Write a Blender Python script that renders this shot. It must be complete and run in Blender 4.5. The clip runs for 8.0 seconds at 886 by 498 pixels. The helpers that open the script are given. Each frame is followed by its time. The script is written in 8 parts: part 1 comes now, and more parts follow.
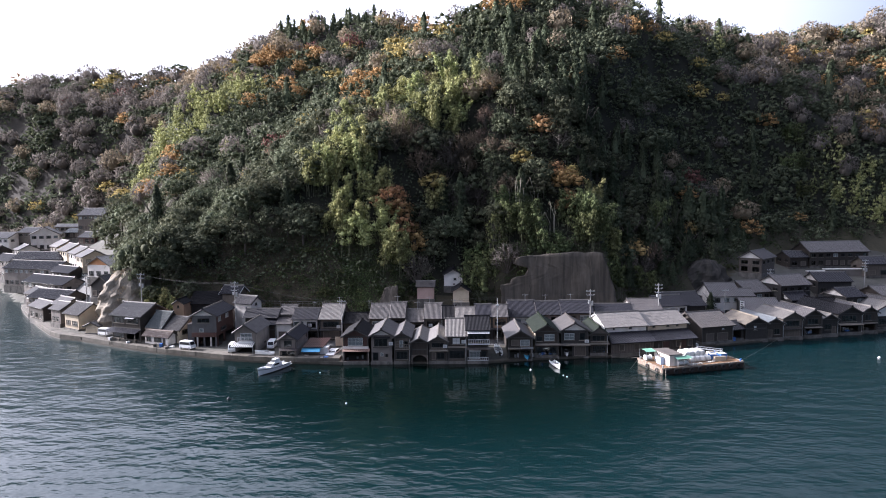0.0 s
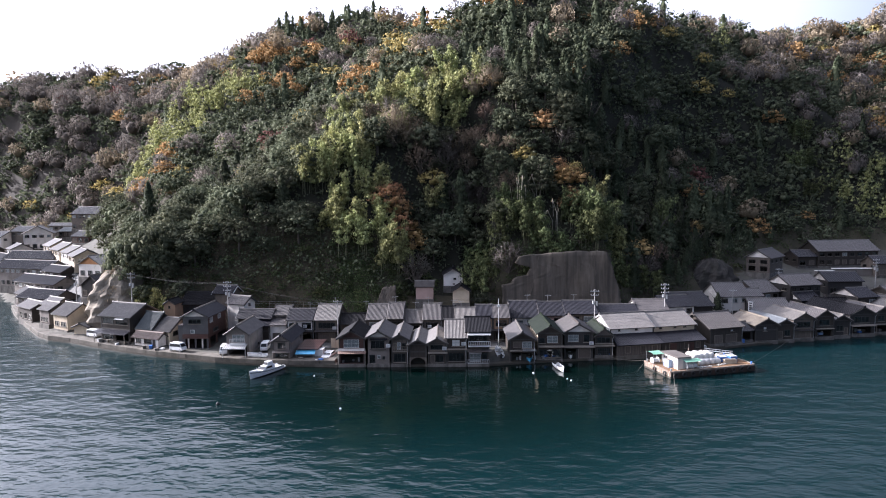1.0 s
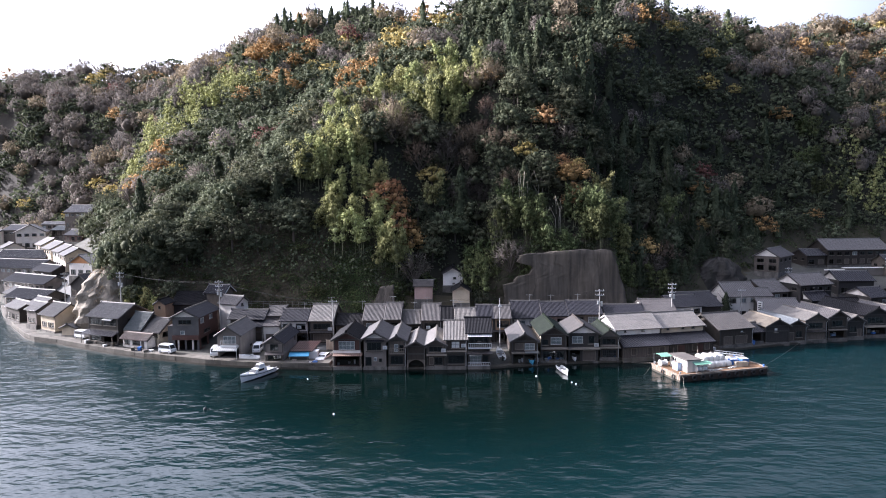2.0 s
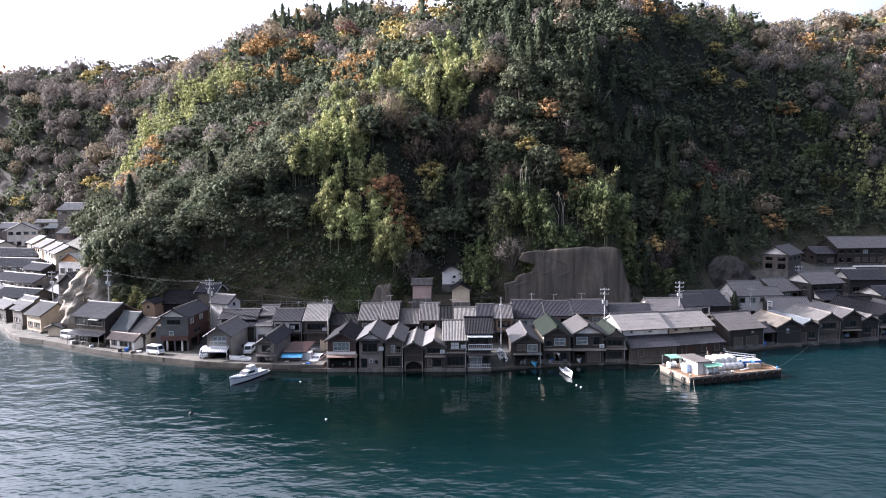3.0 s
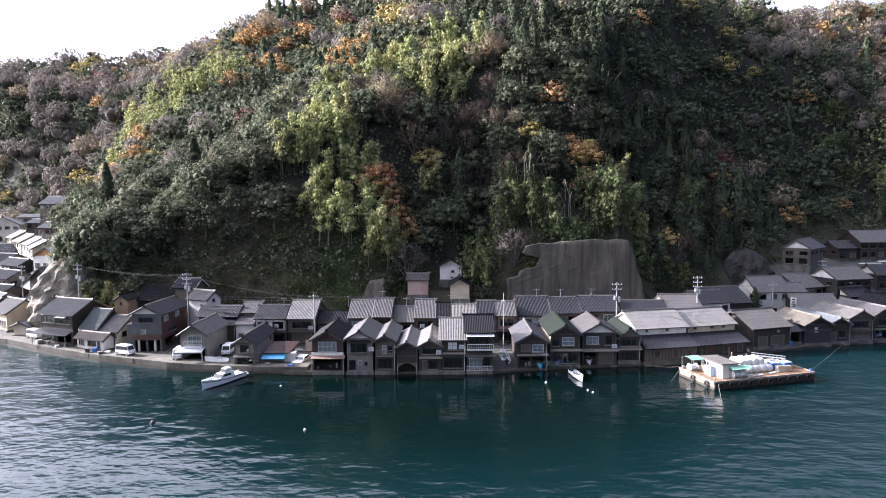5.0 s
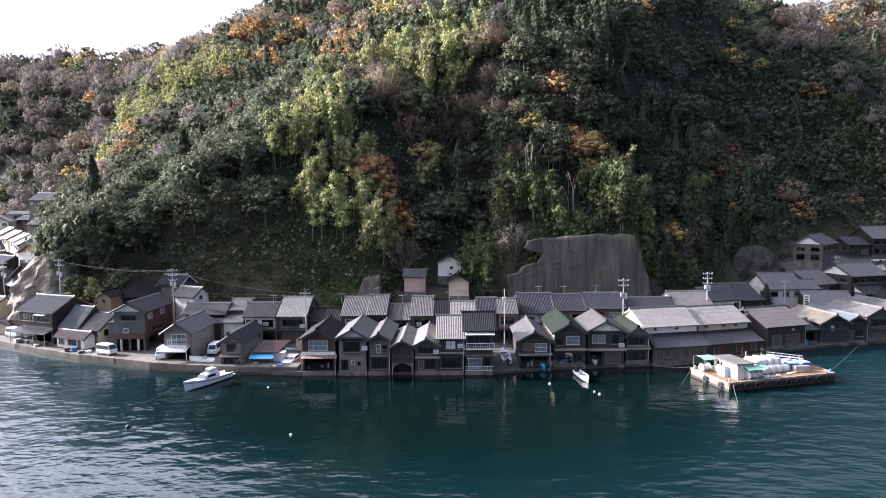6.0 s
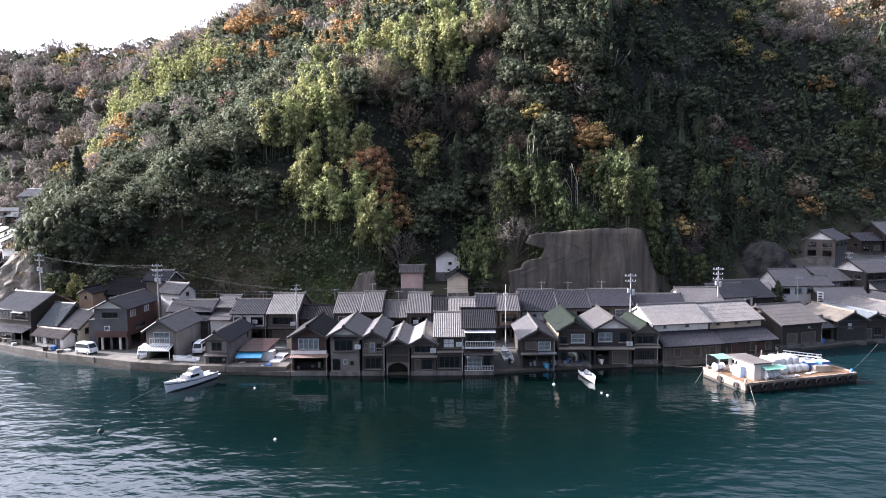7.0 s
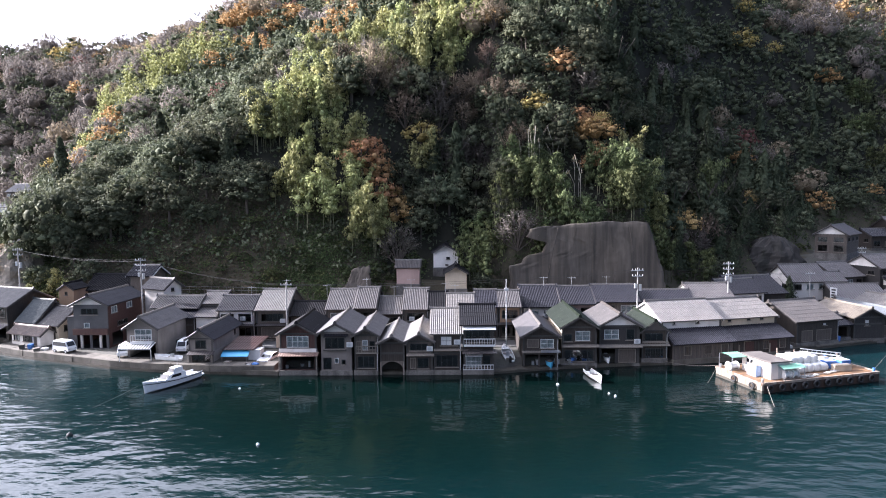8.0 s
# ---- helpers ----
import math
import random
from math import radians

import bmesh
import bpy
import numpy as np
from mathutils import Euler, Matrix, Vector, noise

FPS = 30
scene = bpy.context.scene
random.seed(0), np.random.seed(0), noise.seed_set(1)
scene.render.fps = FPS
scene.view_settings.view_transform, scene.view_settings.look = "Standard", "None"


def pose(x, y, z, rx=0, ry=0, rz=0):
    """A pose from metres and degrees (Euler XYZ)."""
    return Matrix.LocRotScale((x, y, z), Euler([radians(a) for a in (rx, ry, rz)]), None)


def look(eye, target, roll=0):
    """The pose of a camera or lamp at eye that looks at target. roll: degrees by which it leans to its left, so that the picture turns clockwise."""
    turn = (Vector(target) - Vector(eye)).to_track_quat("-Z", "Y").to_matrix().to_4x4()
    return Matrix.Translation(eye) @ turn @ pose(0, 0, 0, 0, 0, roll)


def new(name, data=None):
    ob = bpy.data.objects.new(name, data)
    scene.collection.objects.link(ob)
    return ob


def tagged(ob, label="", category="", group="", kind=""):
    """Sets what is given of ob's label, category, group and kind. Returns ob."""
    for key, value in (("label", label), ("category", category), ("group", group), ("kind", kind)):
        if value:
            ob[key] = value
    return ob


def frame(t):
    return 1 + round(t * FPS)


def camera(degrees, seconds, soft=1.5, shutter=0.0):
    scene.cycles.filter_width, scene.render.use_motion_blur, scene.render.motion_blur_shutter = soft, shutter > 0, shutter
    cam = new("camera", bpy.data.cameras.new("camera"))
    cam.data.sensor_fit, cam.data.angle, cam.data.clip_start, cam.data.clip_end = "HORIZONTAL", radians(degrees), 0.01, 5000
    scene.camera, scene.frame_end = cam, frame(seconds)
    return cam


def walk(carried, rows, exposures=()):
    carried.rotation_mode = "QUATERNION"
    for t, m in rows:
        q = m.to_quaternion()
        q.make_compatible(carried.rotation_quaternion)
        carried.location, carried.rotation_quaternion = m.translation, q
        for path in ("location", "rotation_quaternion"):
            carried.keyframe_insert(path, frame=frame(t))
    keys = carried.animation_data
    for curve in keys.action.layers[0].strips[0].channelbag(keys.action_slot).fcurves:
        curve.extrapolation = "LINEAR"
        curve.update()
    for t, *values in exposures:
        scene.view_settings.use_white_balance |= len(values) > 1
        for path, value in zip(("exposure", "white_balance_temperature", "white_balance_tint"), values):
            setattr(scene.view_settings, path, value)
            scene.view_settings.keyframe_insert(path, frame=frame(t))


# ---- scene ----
import collections

cam = camera(74.0, 8.0, 1.0)
PATH = [
    (0, (1.01, -3.703, 32.209), (0.985, -1.709, 32.06), -0.5),
    (0.5, (1.132, -1.565, 31.942), (1.106, 0.429, 31.793), -0.5),
    (1, (1.224, 0.583, 31.586), (1.197, 2.578, 31.437), -0.5),
    (1.5, (1.325, 2.819, 31.253), (1.297, 4.814, 31.104), -0.5),
    (3, (1.692, 9.624, 29.942), (1.661, 11.618, 29.793), -0.5),
    (3.5, (1.831, 12.014, 29.473), (1.799, 14.008, 29.324), -0.5),
    (4, (2.049, 14.424, 28.908), (2.015, 16.418, 28.758), -0.5),
    (4.5, (2.192, 16.925, 28.296), (2.157, 18.919, 28.146), -0.5),
    (6, (2.623, 24.617, 26.175), (2.587, 26.611, 26.026), -0.5),
    (6.5, (2.748, 27.123, 25.428), (2.712, 29.117, 25.281), -0.5),
    (7, (2.82, 29.569, 24.65), (2.785, 31.563, 24.503), -0.5),
    (7.5, (2.972, 31.952, 24.003), (2.939, 33.947, 23.856), -0.5),
    (8, (3.011, 34.263, 23.246), (2.979, 36.257, 23.098), -0.5),
]
KELVIN, HUE = 5560, 20.5
walk(cam, [(t, look(eye, target, roll)) for t, eye, target, roll in PATH], [(t, stops, KELVIN, HUE) for t, stops in ((0.0, 1.36), (4.5, 1.88), (6.5, 1.84), (8.0, 2.04))])

# ---- light: low hazy sun from the side, bright thin cloud ----
SUN_AZ, SUN_EL = -76.0, 27.0          # degrees from +y towards +x (negative: west of the view), above the horizon
world = bpy.data.worlds.new("sky")
scene.world = world
world.use_nodes = True
wn, wl = world.node_tree.nodes, world.node_tree.links
wn.clear()
sky = wn.new("ShaderNodeTexSky")
sky.sky_type, sky.sun_disc = "NISHITA", False
sky.sun_elevation, sky.sun_rotation = radians(SUN_EL), radians(SUN_AZ)
sky.air_density, sky.dust_density, sky.ozone_density = 1.0, 6.0, 1.0
bg_sky, bg_cloud = wn.new("ShaderNodeBackground"), wn.new("ShaderNodeBackground")
bg_sky.inputs[1].default_value = 0.05
bg_cloud.inputs[0].default_value = (1.0, 0.98, 0.96, 1)
w_co, w_dot, w_ramp = wn.new("ShaderNodeTexCoord"), wn.new("ShaderNodeVectorMath"), wn.new("ShaderNodeMapRange")
w_dot.operation, w_ramp.interpolation_type = "DOT_PRODUCT", "SMOOTHSTEP"
w_dot.inputs[1].default_value = (math.sin(radians(-50)) * math.cos(radians(20)), math.cos(radians(-50)) * math.cos(radians(20)), math.sin(radians(20)))
w_ramp.inputs["From Min"].default_value, w_ramp.inputs["From Max"].default_value = -0.1, 0.95
w_ramp.inputs["To Min"].default_value, w_ramp.inputs["To Max"].default_value = 0.045, 1.1     # thin cloud is brightest on the side of the sun
wl.new(w_co.outputs["Generated"], w_dot.inputs[0])
wl.new(w_dot.outputs["Value"], w_ramp.inputs["Value"])
wl.new(w_ramp.outputs[0], bg_cloud.inputs[1])
w_add, w_out = wn.new("ShaderNodeAddShader"), wn.new("ShaderNodeOutputWorld")
wl.new(sky.outputs[0], bg_sky.inputs[0])
wl.new(bg_sky.outputs[0], w_add.inputs[0])
wl.new(bg_cloud.outputs[0], w_add.inputs[1])
wl.new(w_add.outputs[0], w_out.inputs[0])

sun_data = bpy.data.lights.new("sun", "SUN")
sun_data.energy, sun_data.angle, sun_data.color = 5.0, radians(1.2), (1.0, 0.92, 0.8)
sun = new("sun", sun_data)
_a, _e = radians(SUN_AZ), radians(SUN_EL)
sun.matrix_world = look((0, 0, 200), Vector((0, 0, 200)) - Vector((math.sin(_a) * math.cos(_e), math.cos(_a) * math.cos(_e), math.sin(_e))))


# ---- materials ----
def mat(name, dark, light, rough=0.8, size=1.5, fine=18.0, bump=0.2, stretch=(1, 1, 1), vary=0.12, metal=0.0, spread=0.5, stain=None, stain_amount=0.5):
    """Two-scale noise between two colours, a fine relief, a little change from object to object, and stains if wanted."""
    m = bpy.data.materials.new(name)
    m.use_nodes = True
    n, l = m.node_tree.nodes, m.node_tree.links
    b = n["Principled BSDF"]
    b.inputs["Roughness"].default_value, b.inputs["Metallic"].default_value = rough, metal
    co, mp = n.new("ShaderNodeTexCoord"), n.new("ShaderNodeMapping")
    mp.inputs["Scale"].default_value = stretch
    l.new(co.outputs["Object"], mp.inputs[0])
    info = n.new("ShaderNodeObjectInfo")
    off = n.new("ShaderNodeVectorMath")
    off.operation = "ADD"
    l.new(mp.outputs[0], off.inputs[0])
    sc = n.new("ShaderNodeMath")
    sc.operation = "MULTIPLY"
    sc.inputs[1].default_value = 37.0
    l.new(info.outputs["Random"], sc.inputs[0])
    l.new(sc.outputs[0], off.inputs[1])
    a, f = n.new("ShaderNodeTexNoise"), n.new("ShaderNodeTexNoise")
    a.inputs["Scale"].default_value, a.inputs["Detail"].default_value = 1.0 / size, 4
    f.inputs["Scale"].default_value, f.inputs["Detail"].default_value = fine, 3
    l.new(off.outputs[0], a.inputs["Vector"])
    l.new(off.outputs[0], f.inputs["Vector"])
    mx = n.new("ShaderNodeMath")
    mx.operation = "MULTIPLY_ADD"
    mx.inputs[1].default_value = 0.45
    l.new(f.outputs["Fac"], mx.inputs[0])
    hl = n.new("ShaderNodeMath")
    hl.operation = "MULTIPLY"
    hl.inputs[1].default_value = 0.55
    l.new(a.outputs["Fac"], hl.inputs[0])
    l.new(hl.outputs[0], mx.inputs[2])
    rp = n.new("ShaderNodeValToRGB")
    rp.color_ramp.elements[0].position, rp.color_ramp.elements[1].position = 0.5 - spread * 0.4, 0.5 + spread * 0.4
    rp.color_ramp.elements[0].color, rp.color_ramp.elements[1].color = (*dark, 1), (*light, 1)
    l.new(mx.outputs[0], rp.inputs[0])
    out = rp.outputs[0]
    if stain:
        s = n.new("ShaderNodeTexNoise")
        s.inputs["Scale"].default_value, s.inputs["Detail"].default_value = 0.7 / size, 5
        so = n.new("ShaderNodeMapping")
        so.inputs["Scale"].default_value, so.inputs["Location"].default_value = (1.6, 1.6, 0.45), (7, 3, 1)
        l.new(off.outputs[0], so.inputs[0])
        l.new(so.outputs[0], s.inputs["Vector"])
        sr = n.new("ShaderNodeValToRGB")
        sr.color_ramp.elements[0].position, sr.color_ramp.elements[1].position = 0.48, 0.7
        l.new(s.outputs["Fac"], sr.inputs[0])
        sa = n.new("ShaderNodeMath")
        sa.operation = "MULTIPLY"
        sa.inputs[1].default_value = stain_amount
        l.new(sr.outputs[0], sa.inputs[0])
        sm = n.new("ShaderNodeMixRGB")
        sm.inputs[2].default_value = (*stain, 1)
        l.new(sa.outputs[0], sm.inputs[0])
        l.new(out, sm.inputs[1])
        out = sm.outputs[0]
    if vary:
        hsv = n.new("ShaderNodeHueSaturation")
        vr = n.new("ShaderNodeMapRange")
        vr.inputs["To Min"].default_value, vr.inputs["To Max"].default_value = 1 - vary, 1 + vary
        l.new(info.outputs["Random"], vr.inputs["Value"])
        l.new(vr.outputs[0], hsv.inputs["Value"])
        l.new(out, hsv.inputs["Color"])
        out = hsv.outputs[0]
    l.new(out, b.inputs["Base Color"])
    if bump:
        bp = n.new("ShaderNodeBump")
        bp.inputs["Strength"].default_value, bp.inputs["Distance"].default_value = bump, 0.05
        l.new(f.outputs["Fac"], bp.inputs["Height"])
        l.new(bp.outputs[0], b.inputs["Normal"])
    return m


def tile_mat(name, dark, light, gloss=0.5, rough=0.4, vary=0.1):
    """Fired roof tile: each course and each tile slightly different in tone."""
    m = mat(name, dark, light, rough, 1.2, 14.0, 0.1, (1, 1, 1), vary, spread=0.8)
    n, l = m.node_tree.nodes, m.node_tree.links
    b = n["Principled BSDF"]
    b.inputs["Specular IOR Level"].default_value = gloss
    src = b.inputs["Base Color"].links[0].from_socket
    co = n.new("ShaderNodeTexCoord")
    v = n.new("ShaderNodeTexVoronoi")
    v.inputs["Scale"].default_value = 3.4
    l.new(co.outputs["Object"], v.inputs["Vector"])
    r = n.new("ShaderNodeMapRange")
    r.inputs["To Min"].default_value, r.inputs["To Max"].default_value = 0.8, 1.2
    l.new(v.outputs["Color"], r.inputs["Value"])
    h = n.new("ShaderNodeHueSaturation")
    l.new(src, h.inputs["Color"])
    l.new(r.outputs[0], h.inputs["Value"])
    l.new(h.outputs[0], b.inputs["Base Color"])
    return m


def leaf_mat(name, dark, light, vary=0.25, hue=0.02, rough=0.8):
    """Foliage: every leaf its own tone between two greens, and every tree a little apart from the next."""
    m = bpy.data.materials.new(name)
    m.use_nodes = True
    n, l = m.node_tree.nodes, m.node_tree.links
    b = n["Principled BSDF"]
    b.inputs["Roughness"].default_value = rough
    b.inputs["Specular IOR Level"].default_value = 0.12
    g, info = n.new("ShaderNodeNewGeometry"), n.new("ShaderNodeObjectInfo")
    rp = n.new("ShaderNodeValToRGB")
    rp.color_ramp.elements[0].color, rp.color_ramp.elements[1].color = (*dark, 1), (*light, 1)
    l.new(g.outputs["Random Per Island"], rp.inputs[0])
    hsv = n.new("ShaderNodeHueSaturation")
    a, h = n.new("ShaderNodeMapRange"), n.new("ShaderNodeMapRange")
    a.inputs["To Min"].default_value, a.inputs["To Max"].default_value = 1 - vary, 1 + vary
    h.inputs["To Min"].default_value, h.inputs["To Max"].default_value = 0.5 - hue, 0.5 + hue
    l.new(info.outputs["Random"], a.inputs["Value"])
    tw = n.new("ShaderNodeMath")
    tw.operation = "FRACT"
    mu = n.new("ShaderNodeMath")
    mu.operation = "MULTIPLY"
    mu.inputs[1].default_value = 7.31
    l.new(info.outputs["Random"], mu.inputs[0])
    l.new(mu.outputs[0], tw.inputs[0])
    l.new(tw.outputs[0], h.inputs["Value"])
    pat, gm = n.new("ShaderNodeTexNoise"), n.new("ShaderNodeMapRange")
    pat.inputs["Scale"].default_value, pat.inputs["Detail"].default_value = 0.16, 2
    gm.inputs["From Min"].default_value, gm.inputs["From Max"].default_value = 0.3, 0.7
    gm.inputs["To Min"].default_value, gm.inputs["To Max"].default_value = 1 - vary, 1 + vary
    l.new(g.outputs["Position"], pat.inputs["Vector"])
    l.new(pat.outputs["Fac"], gm.inputs["Value"])
    both = n.new("ShaderNodeMath")
    both.operation = "MULTIPLY"
    l.new(a.outputs[0], both.inputs[0])
    l.new(gm.outputs[0], both.inputs[1])
    speck, sm = n.new("ShaderNodeTexNoise"), n.new("ShaderNodeMapRange")
    speck.inputs["Scale"].default_value, speck.inputs["Detail"].default_value = 4.5, 2
    sm.inputs["From Min"].default_value, sm.inputs["From Max"].default_value = 0.3, 0.7
    sm.inputs["To Min"].default_value, sm.inputs["To Max"].default_value = 0.65, 1.35
    l.new(g.outputs["Position"], speck.inputs["Vector"])
    l.new(speck.outputs["Fac"], sm.inputs["Value"])
    fine = n.new("ShaderNodeMath")
    fine.operation = "MULTIPLY"
    l.new(both.outputs[0], fine.inputs[0])
    l.new(sm.outputs[0], fine.inputs[1])
    l.new(fine.outputs[0], hsv.inputs["Value"])
    l.new(h.outputs[0], hsv.inputs["Hue"])
    l.new(rp.outputs[0], hsv.inputs["Color"])
    l.new(hsv.outputs[0], b.inputs["Base Color"])
    bp = n.new("ShaderNodeBump")
    bp.inputs["Strength"].default_value, bp.inputs["Distance"].default_value = 0.35, 0.15
    l.new(speck.outputs["Fac"], bp.inputs["Height"])
    l.new(bp.outputs[0], b.inputs["Normal"])
    tr = n.new("ShaderNodeBsdfTranslucent")
    l.new(hsv.outputs[0], tr.inputs["Color"])
    mixs = n.new("ShaderNodeMixShader")
    mixs.inputs[0].default_value = 0.25
    l.new(b.outputs[0], mixs.inputs[1])
    l.new(tr.outputs[0], mixs.inputs[2])
    l.new(mixs.outputs[0], n["Material Output"].inputs[0])
    return m


def water_mat():
    m = bpy.data.materials.new("sea_water")
    m.use_nodes = True
    n, l = m.node_tree.nodes, m.node_tree.links
    b = n["Principled BSDF"]
    b.inputs["Roughness"].default_value, b.inputs["IOR"].default_value = 0.09, 1.33
    co = n.new("ShaderNodeTexCoord")
    big, mid, small = (n.new("ShaderNodeTexNoise") for _ in range(3))
    for node, scale, detail, sx, sy in ((big, 0.09, 2, 0.7, 1.2), (mid, 0.34, 2, 0.7, 1.2), (small, 1.3, 2, 0.7, 1.2)):
        mp = n.new("ShaderNodeMapping")
        mp.inputs["Scale"].default_value, mp.inputs["Rotation"].default_value = (sx, sy, 1), (0, 0, radians(12))
        l.new(co.outputs["Object"], mp.inputs[0])
        l.new(mp.outputs[0], node.inputs["Vector"])
        node.inputs["Scale"].default_value, node.inputs["Detail"].default_value = scale, detail
    rp = n.new("ShaderNodeValToRGB")
    rp.color_ramp.elements[0].color, rp.color_ramp.elements[1].color = (0.001, 0.004, 0.0034, 1), (0.0015, 0.006, 0.0052, 1)
    l.new(big.outputs["Fac"], rp.inputs[0])
    bay_tint = n.new("ShaderNodeMixRGB")                    # darker green before the houses, bluer offshore: mirrored hill and sky put into colour
    bay_tint.inputs[2].default_value = (0.0009, 0.0124, 0.0144, 1)
    l.new(rp.outputs[0], bay_tint.inputs[1])
    l.new(bay_tint.outputs[0], b.inputs["Base Color"])
    h1, h2 = n.new("ShaderNodeMath"), n.new("ShaderNodeMath")
    h1.operation = h2.operation = "MULTIPLY_ADD"
    h1.inputs[1].default_value, h2.inputs[1].default_value = 0.8, 0.22
    l.new(mid.outputs["Fac"], h1.inputs[0])
    l.new(big.outputs["Fac"], h1.inputs[2])
    l.new(small.outputs["Fac"], h2.inputs[0])
    l.new(h1.outputs[0], h2.inputs[2])
    bp = n.new("ShaderNodeBump")
    bp.inputs["Distance"].default_value = 0.4
    shift, reach, open_sea = n.new("ShaderNodeVectorMath"), n.new("ShaderNodeVectorMath"), n.new("ShaderNodeMapRange")
    shift.operation, reach.operation = "MULTIPLY_ADD", "LENGTH"       # the lee of the hill: a long patch before the boat houses
    shift.inputs[1].default_value, shift.inputs[2].default_value = (1 / 52, 1 / 46, 0), (0.0, -118 / 46, 0)
    l.new(co.outputs["Object"], shift.inputs[0])
    l.new(shift.outputs[0], reach.inputs[0])
    open_sea.interpolation_type = "SMOOTHSTEP"
    open_sea.inputs["From Min"].default_value, open_sea.inputs["From Max"].default_value = 0.45, 1.35
    l.new(reach.outputs["Value"], open_sea.inputs["Value"])
    gust, gr, gm = n.new("ShaderNodeTexNoise"), n.new("ShaderNodeMapRange"), n.new("ShaderNodeMath")
    gust.inputs["Scale"].default_value, gust.inputs["Detail"].default_value = 0.03, 3
    gr.inputs["From Min"].default_value, gr.inputs["From Max"].default_value = 0.35, 0.65
    gr.inputs["To Min"].default_value, gr.inputs["To Max"].default_value = 0.6, 1.15
    gm.operation = "MULTIPLY"
    l.new(co.outputs["Object"], gust.inputs["Vector"])
    l.new(gust.outputs["Fac"], gr.inputs["Value"])
    wave, ruffle = n.new("ShaderNodeMapRange"), n.new("ShaderNodeMapRange")
    wave.inputs["To Min"].default_value, wave.inputs["To Max"].default_value = 0.28, 1.0
    ruffle.inputs["To Min"].default_value = 0.08
    side, sep = n.new("ShaderNodeMapRange"), n.new("ShaderNodeSeparateXYZ")      # a fine breeze ruffles the eastern half more
    side.inputs["From Min"].default_value, side.inputs["From Max"].default_value = -30.0, 25.0
    side.inputs["To Min"].default_value, side.inputs["To Max"].default_value = 0.18, 0.26
    l.new(co.outputs["Object"], sep.inputs[0])
    l.new(sep.outputs["X"], side.inputs["Value"])
    l.new(side.outputs[0], ruffle.inputs["To Max"])
    for node in (wave, ruffle):
        l.new(open_sea.outputs[0], node.inputs["Value"])
    l.new(gr.outputs[0], gm.inputs[0])
    l.new(wave.outputs[0], gm.inputs[1])
    l.new(gm.outputs[0], bp.inputs["Strength"])
    l.new(ruffle.outputs[0], b.inputs["Roughness"])
    l.new(open_sea.outputs[0], bay_tint.inputs[0])
    l.new(h2.outputs[0], bp.inputs["Height"])
    l.new(bp.outputs[0], b.inputs["Normal"])
    return m


def glass_mat():
    m = bpy.data.materials.new("window_glass")
    m.use_nodes = True
    b = m.node_tree.nodes["Principled BSDF"]
    b.inputs["Base Color"].default_value = (0.6, 0.66, 0.68, 1)
    b.inputs["Roughness"].default_value, b.inputs["Transmission Weight"].default_value, b.inputs["IOR"].default_value = 0.03, 1.0, 1.45
    return m


WATER, GLASS = water_mat(), glass_mat()
TILE = {
    "grey": tile_mat("grey_roof_tile", (0.03354, 0.0296, 0.02952), (0.09906, 0.0888, 0.08496)),
    "blue": tile_mat("blue_grey_roof_tile", (0.0095, 0.0094, 0.0125), (0.026, 0.0255, 0.0335), 0.2),
    "light": tile_mat("weathered_light_roof_tile", (0.086, 0.079, 0.071), (0.176, 0.161, 0.147)),
    "black": tile_mat("black_roof_tile", (0.0045, 0.0043, 0.0052), (0.0125, 0.0118, 0.0138), 0.12),
    "green": tile_mat("dark_green_roof_tile", (0.00858, 0.01332, 0.00864), (0.02652, 0.03404, 0.02232), 0.15),
    "brown": tile_mat("brown_grey_roof_tile", (0.0351, 0.03034, 0.02664), (0.0858, 0.07474, 0.06696)),
    "tan": tile_mat("tan_mottled_roof_tile", (0.08, 0.066, 0.05), (0.21, 0.18, 0.14)),
    "bluepale": tile_mat("pale_blue_sheet_roof", (0.085, 0.096, 0.104), (0.145, 0.155, 0.162)),
    "slate": tile_mat("dark_blue_green_sheet_roof", (0.0273, 0.03552, 0.036), (0.0741, 0.0851, 0.0828)),
    "rust": tile_mat("rust_stained_sheet_roof", (0.0702, 0.04588, 0.03456), (0.1872, 0.1406, 0.1116)),
    "red": tile_mat("rusty_red_sheet_roof", (0.0234, 0.00962, 0.00792), (0.0468, 0.01998, 0.01728)),
}
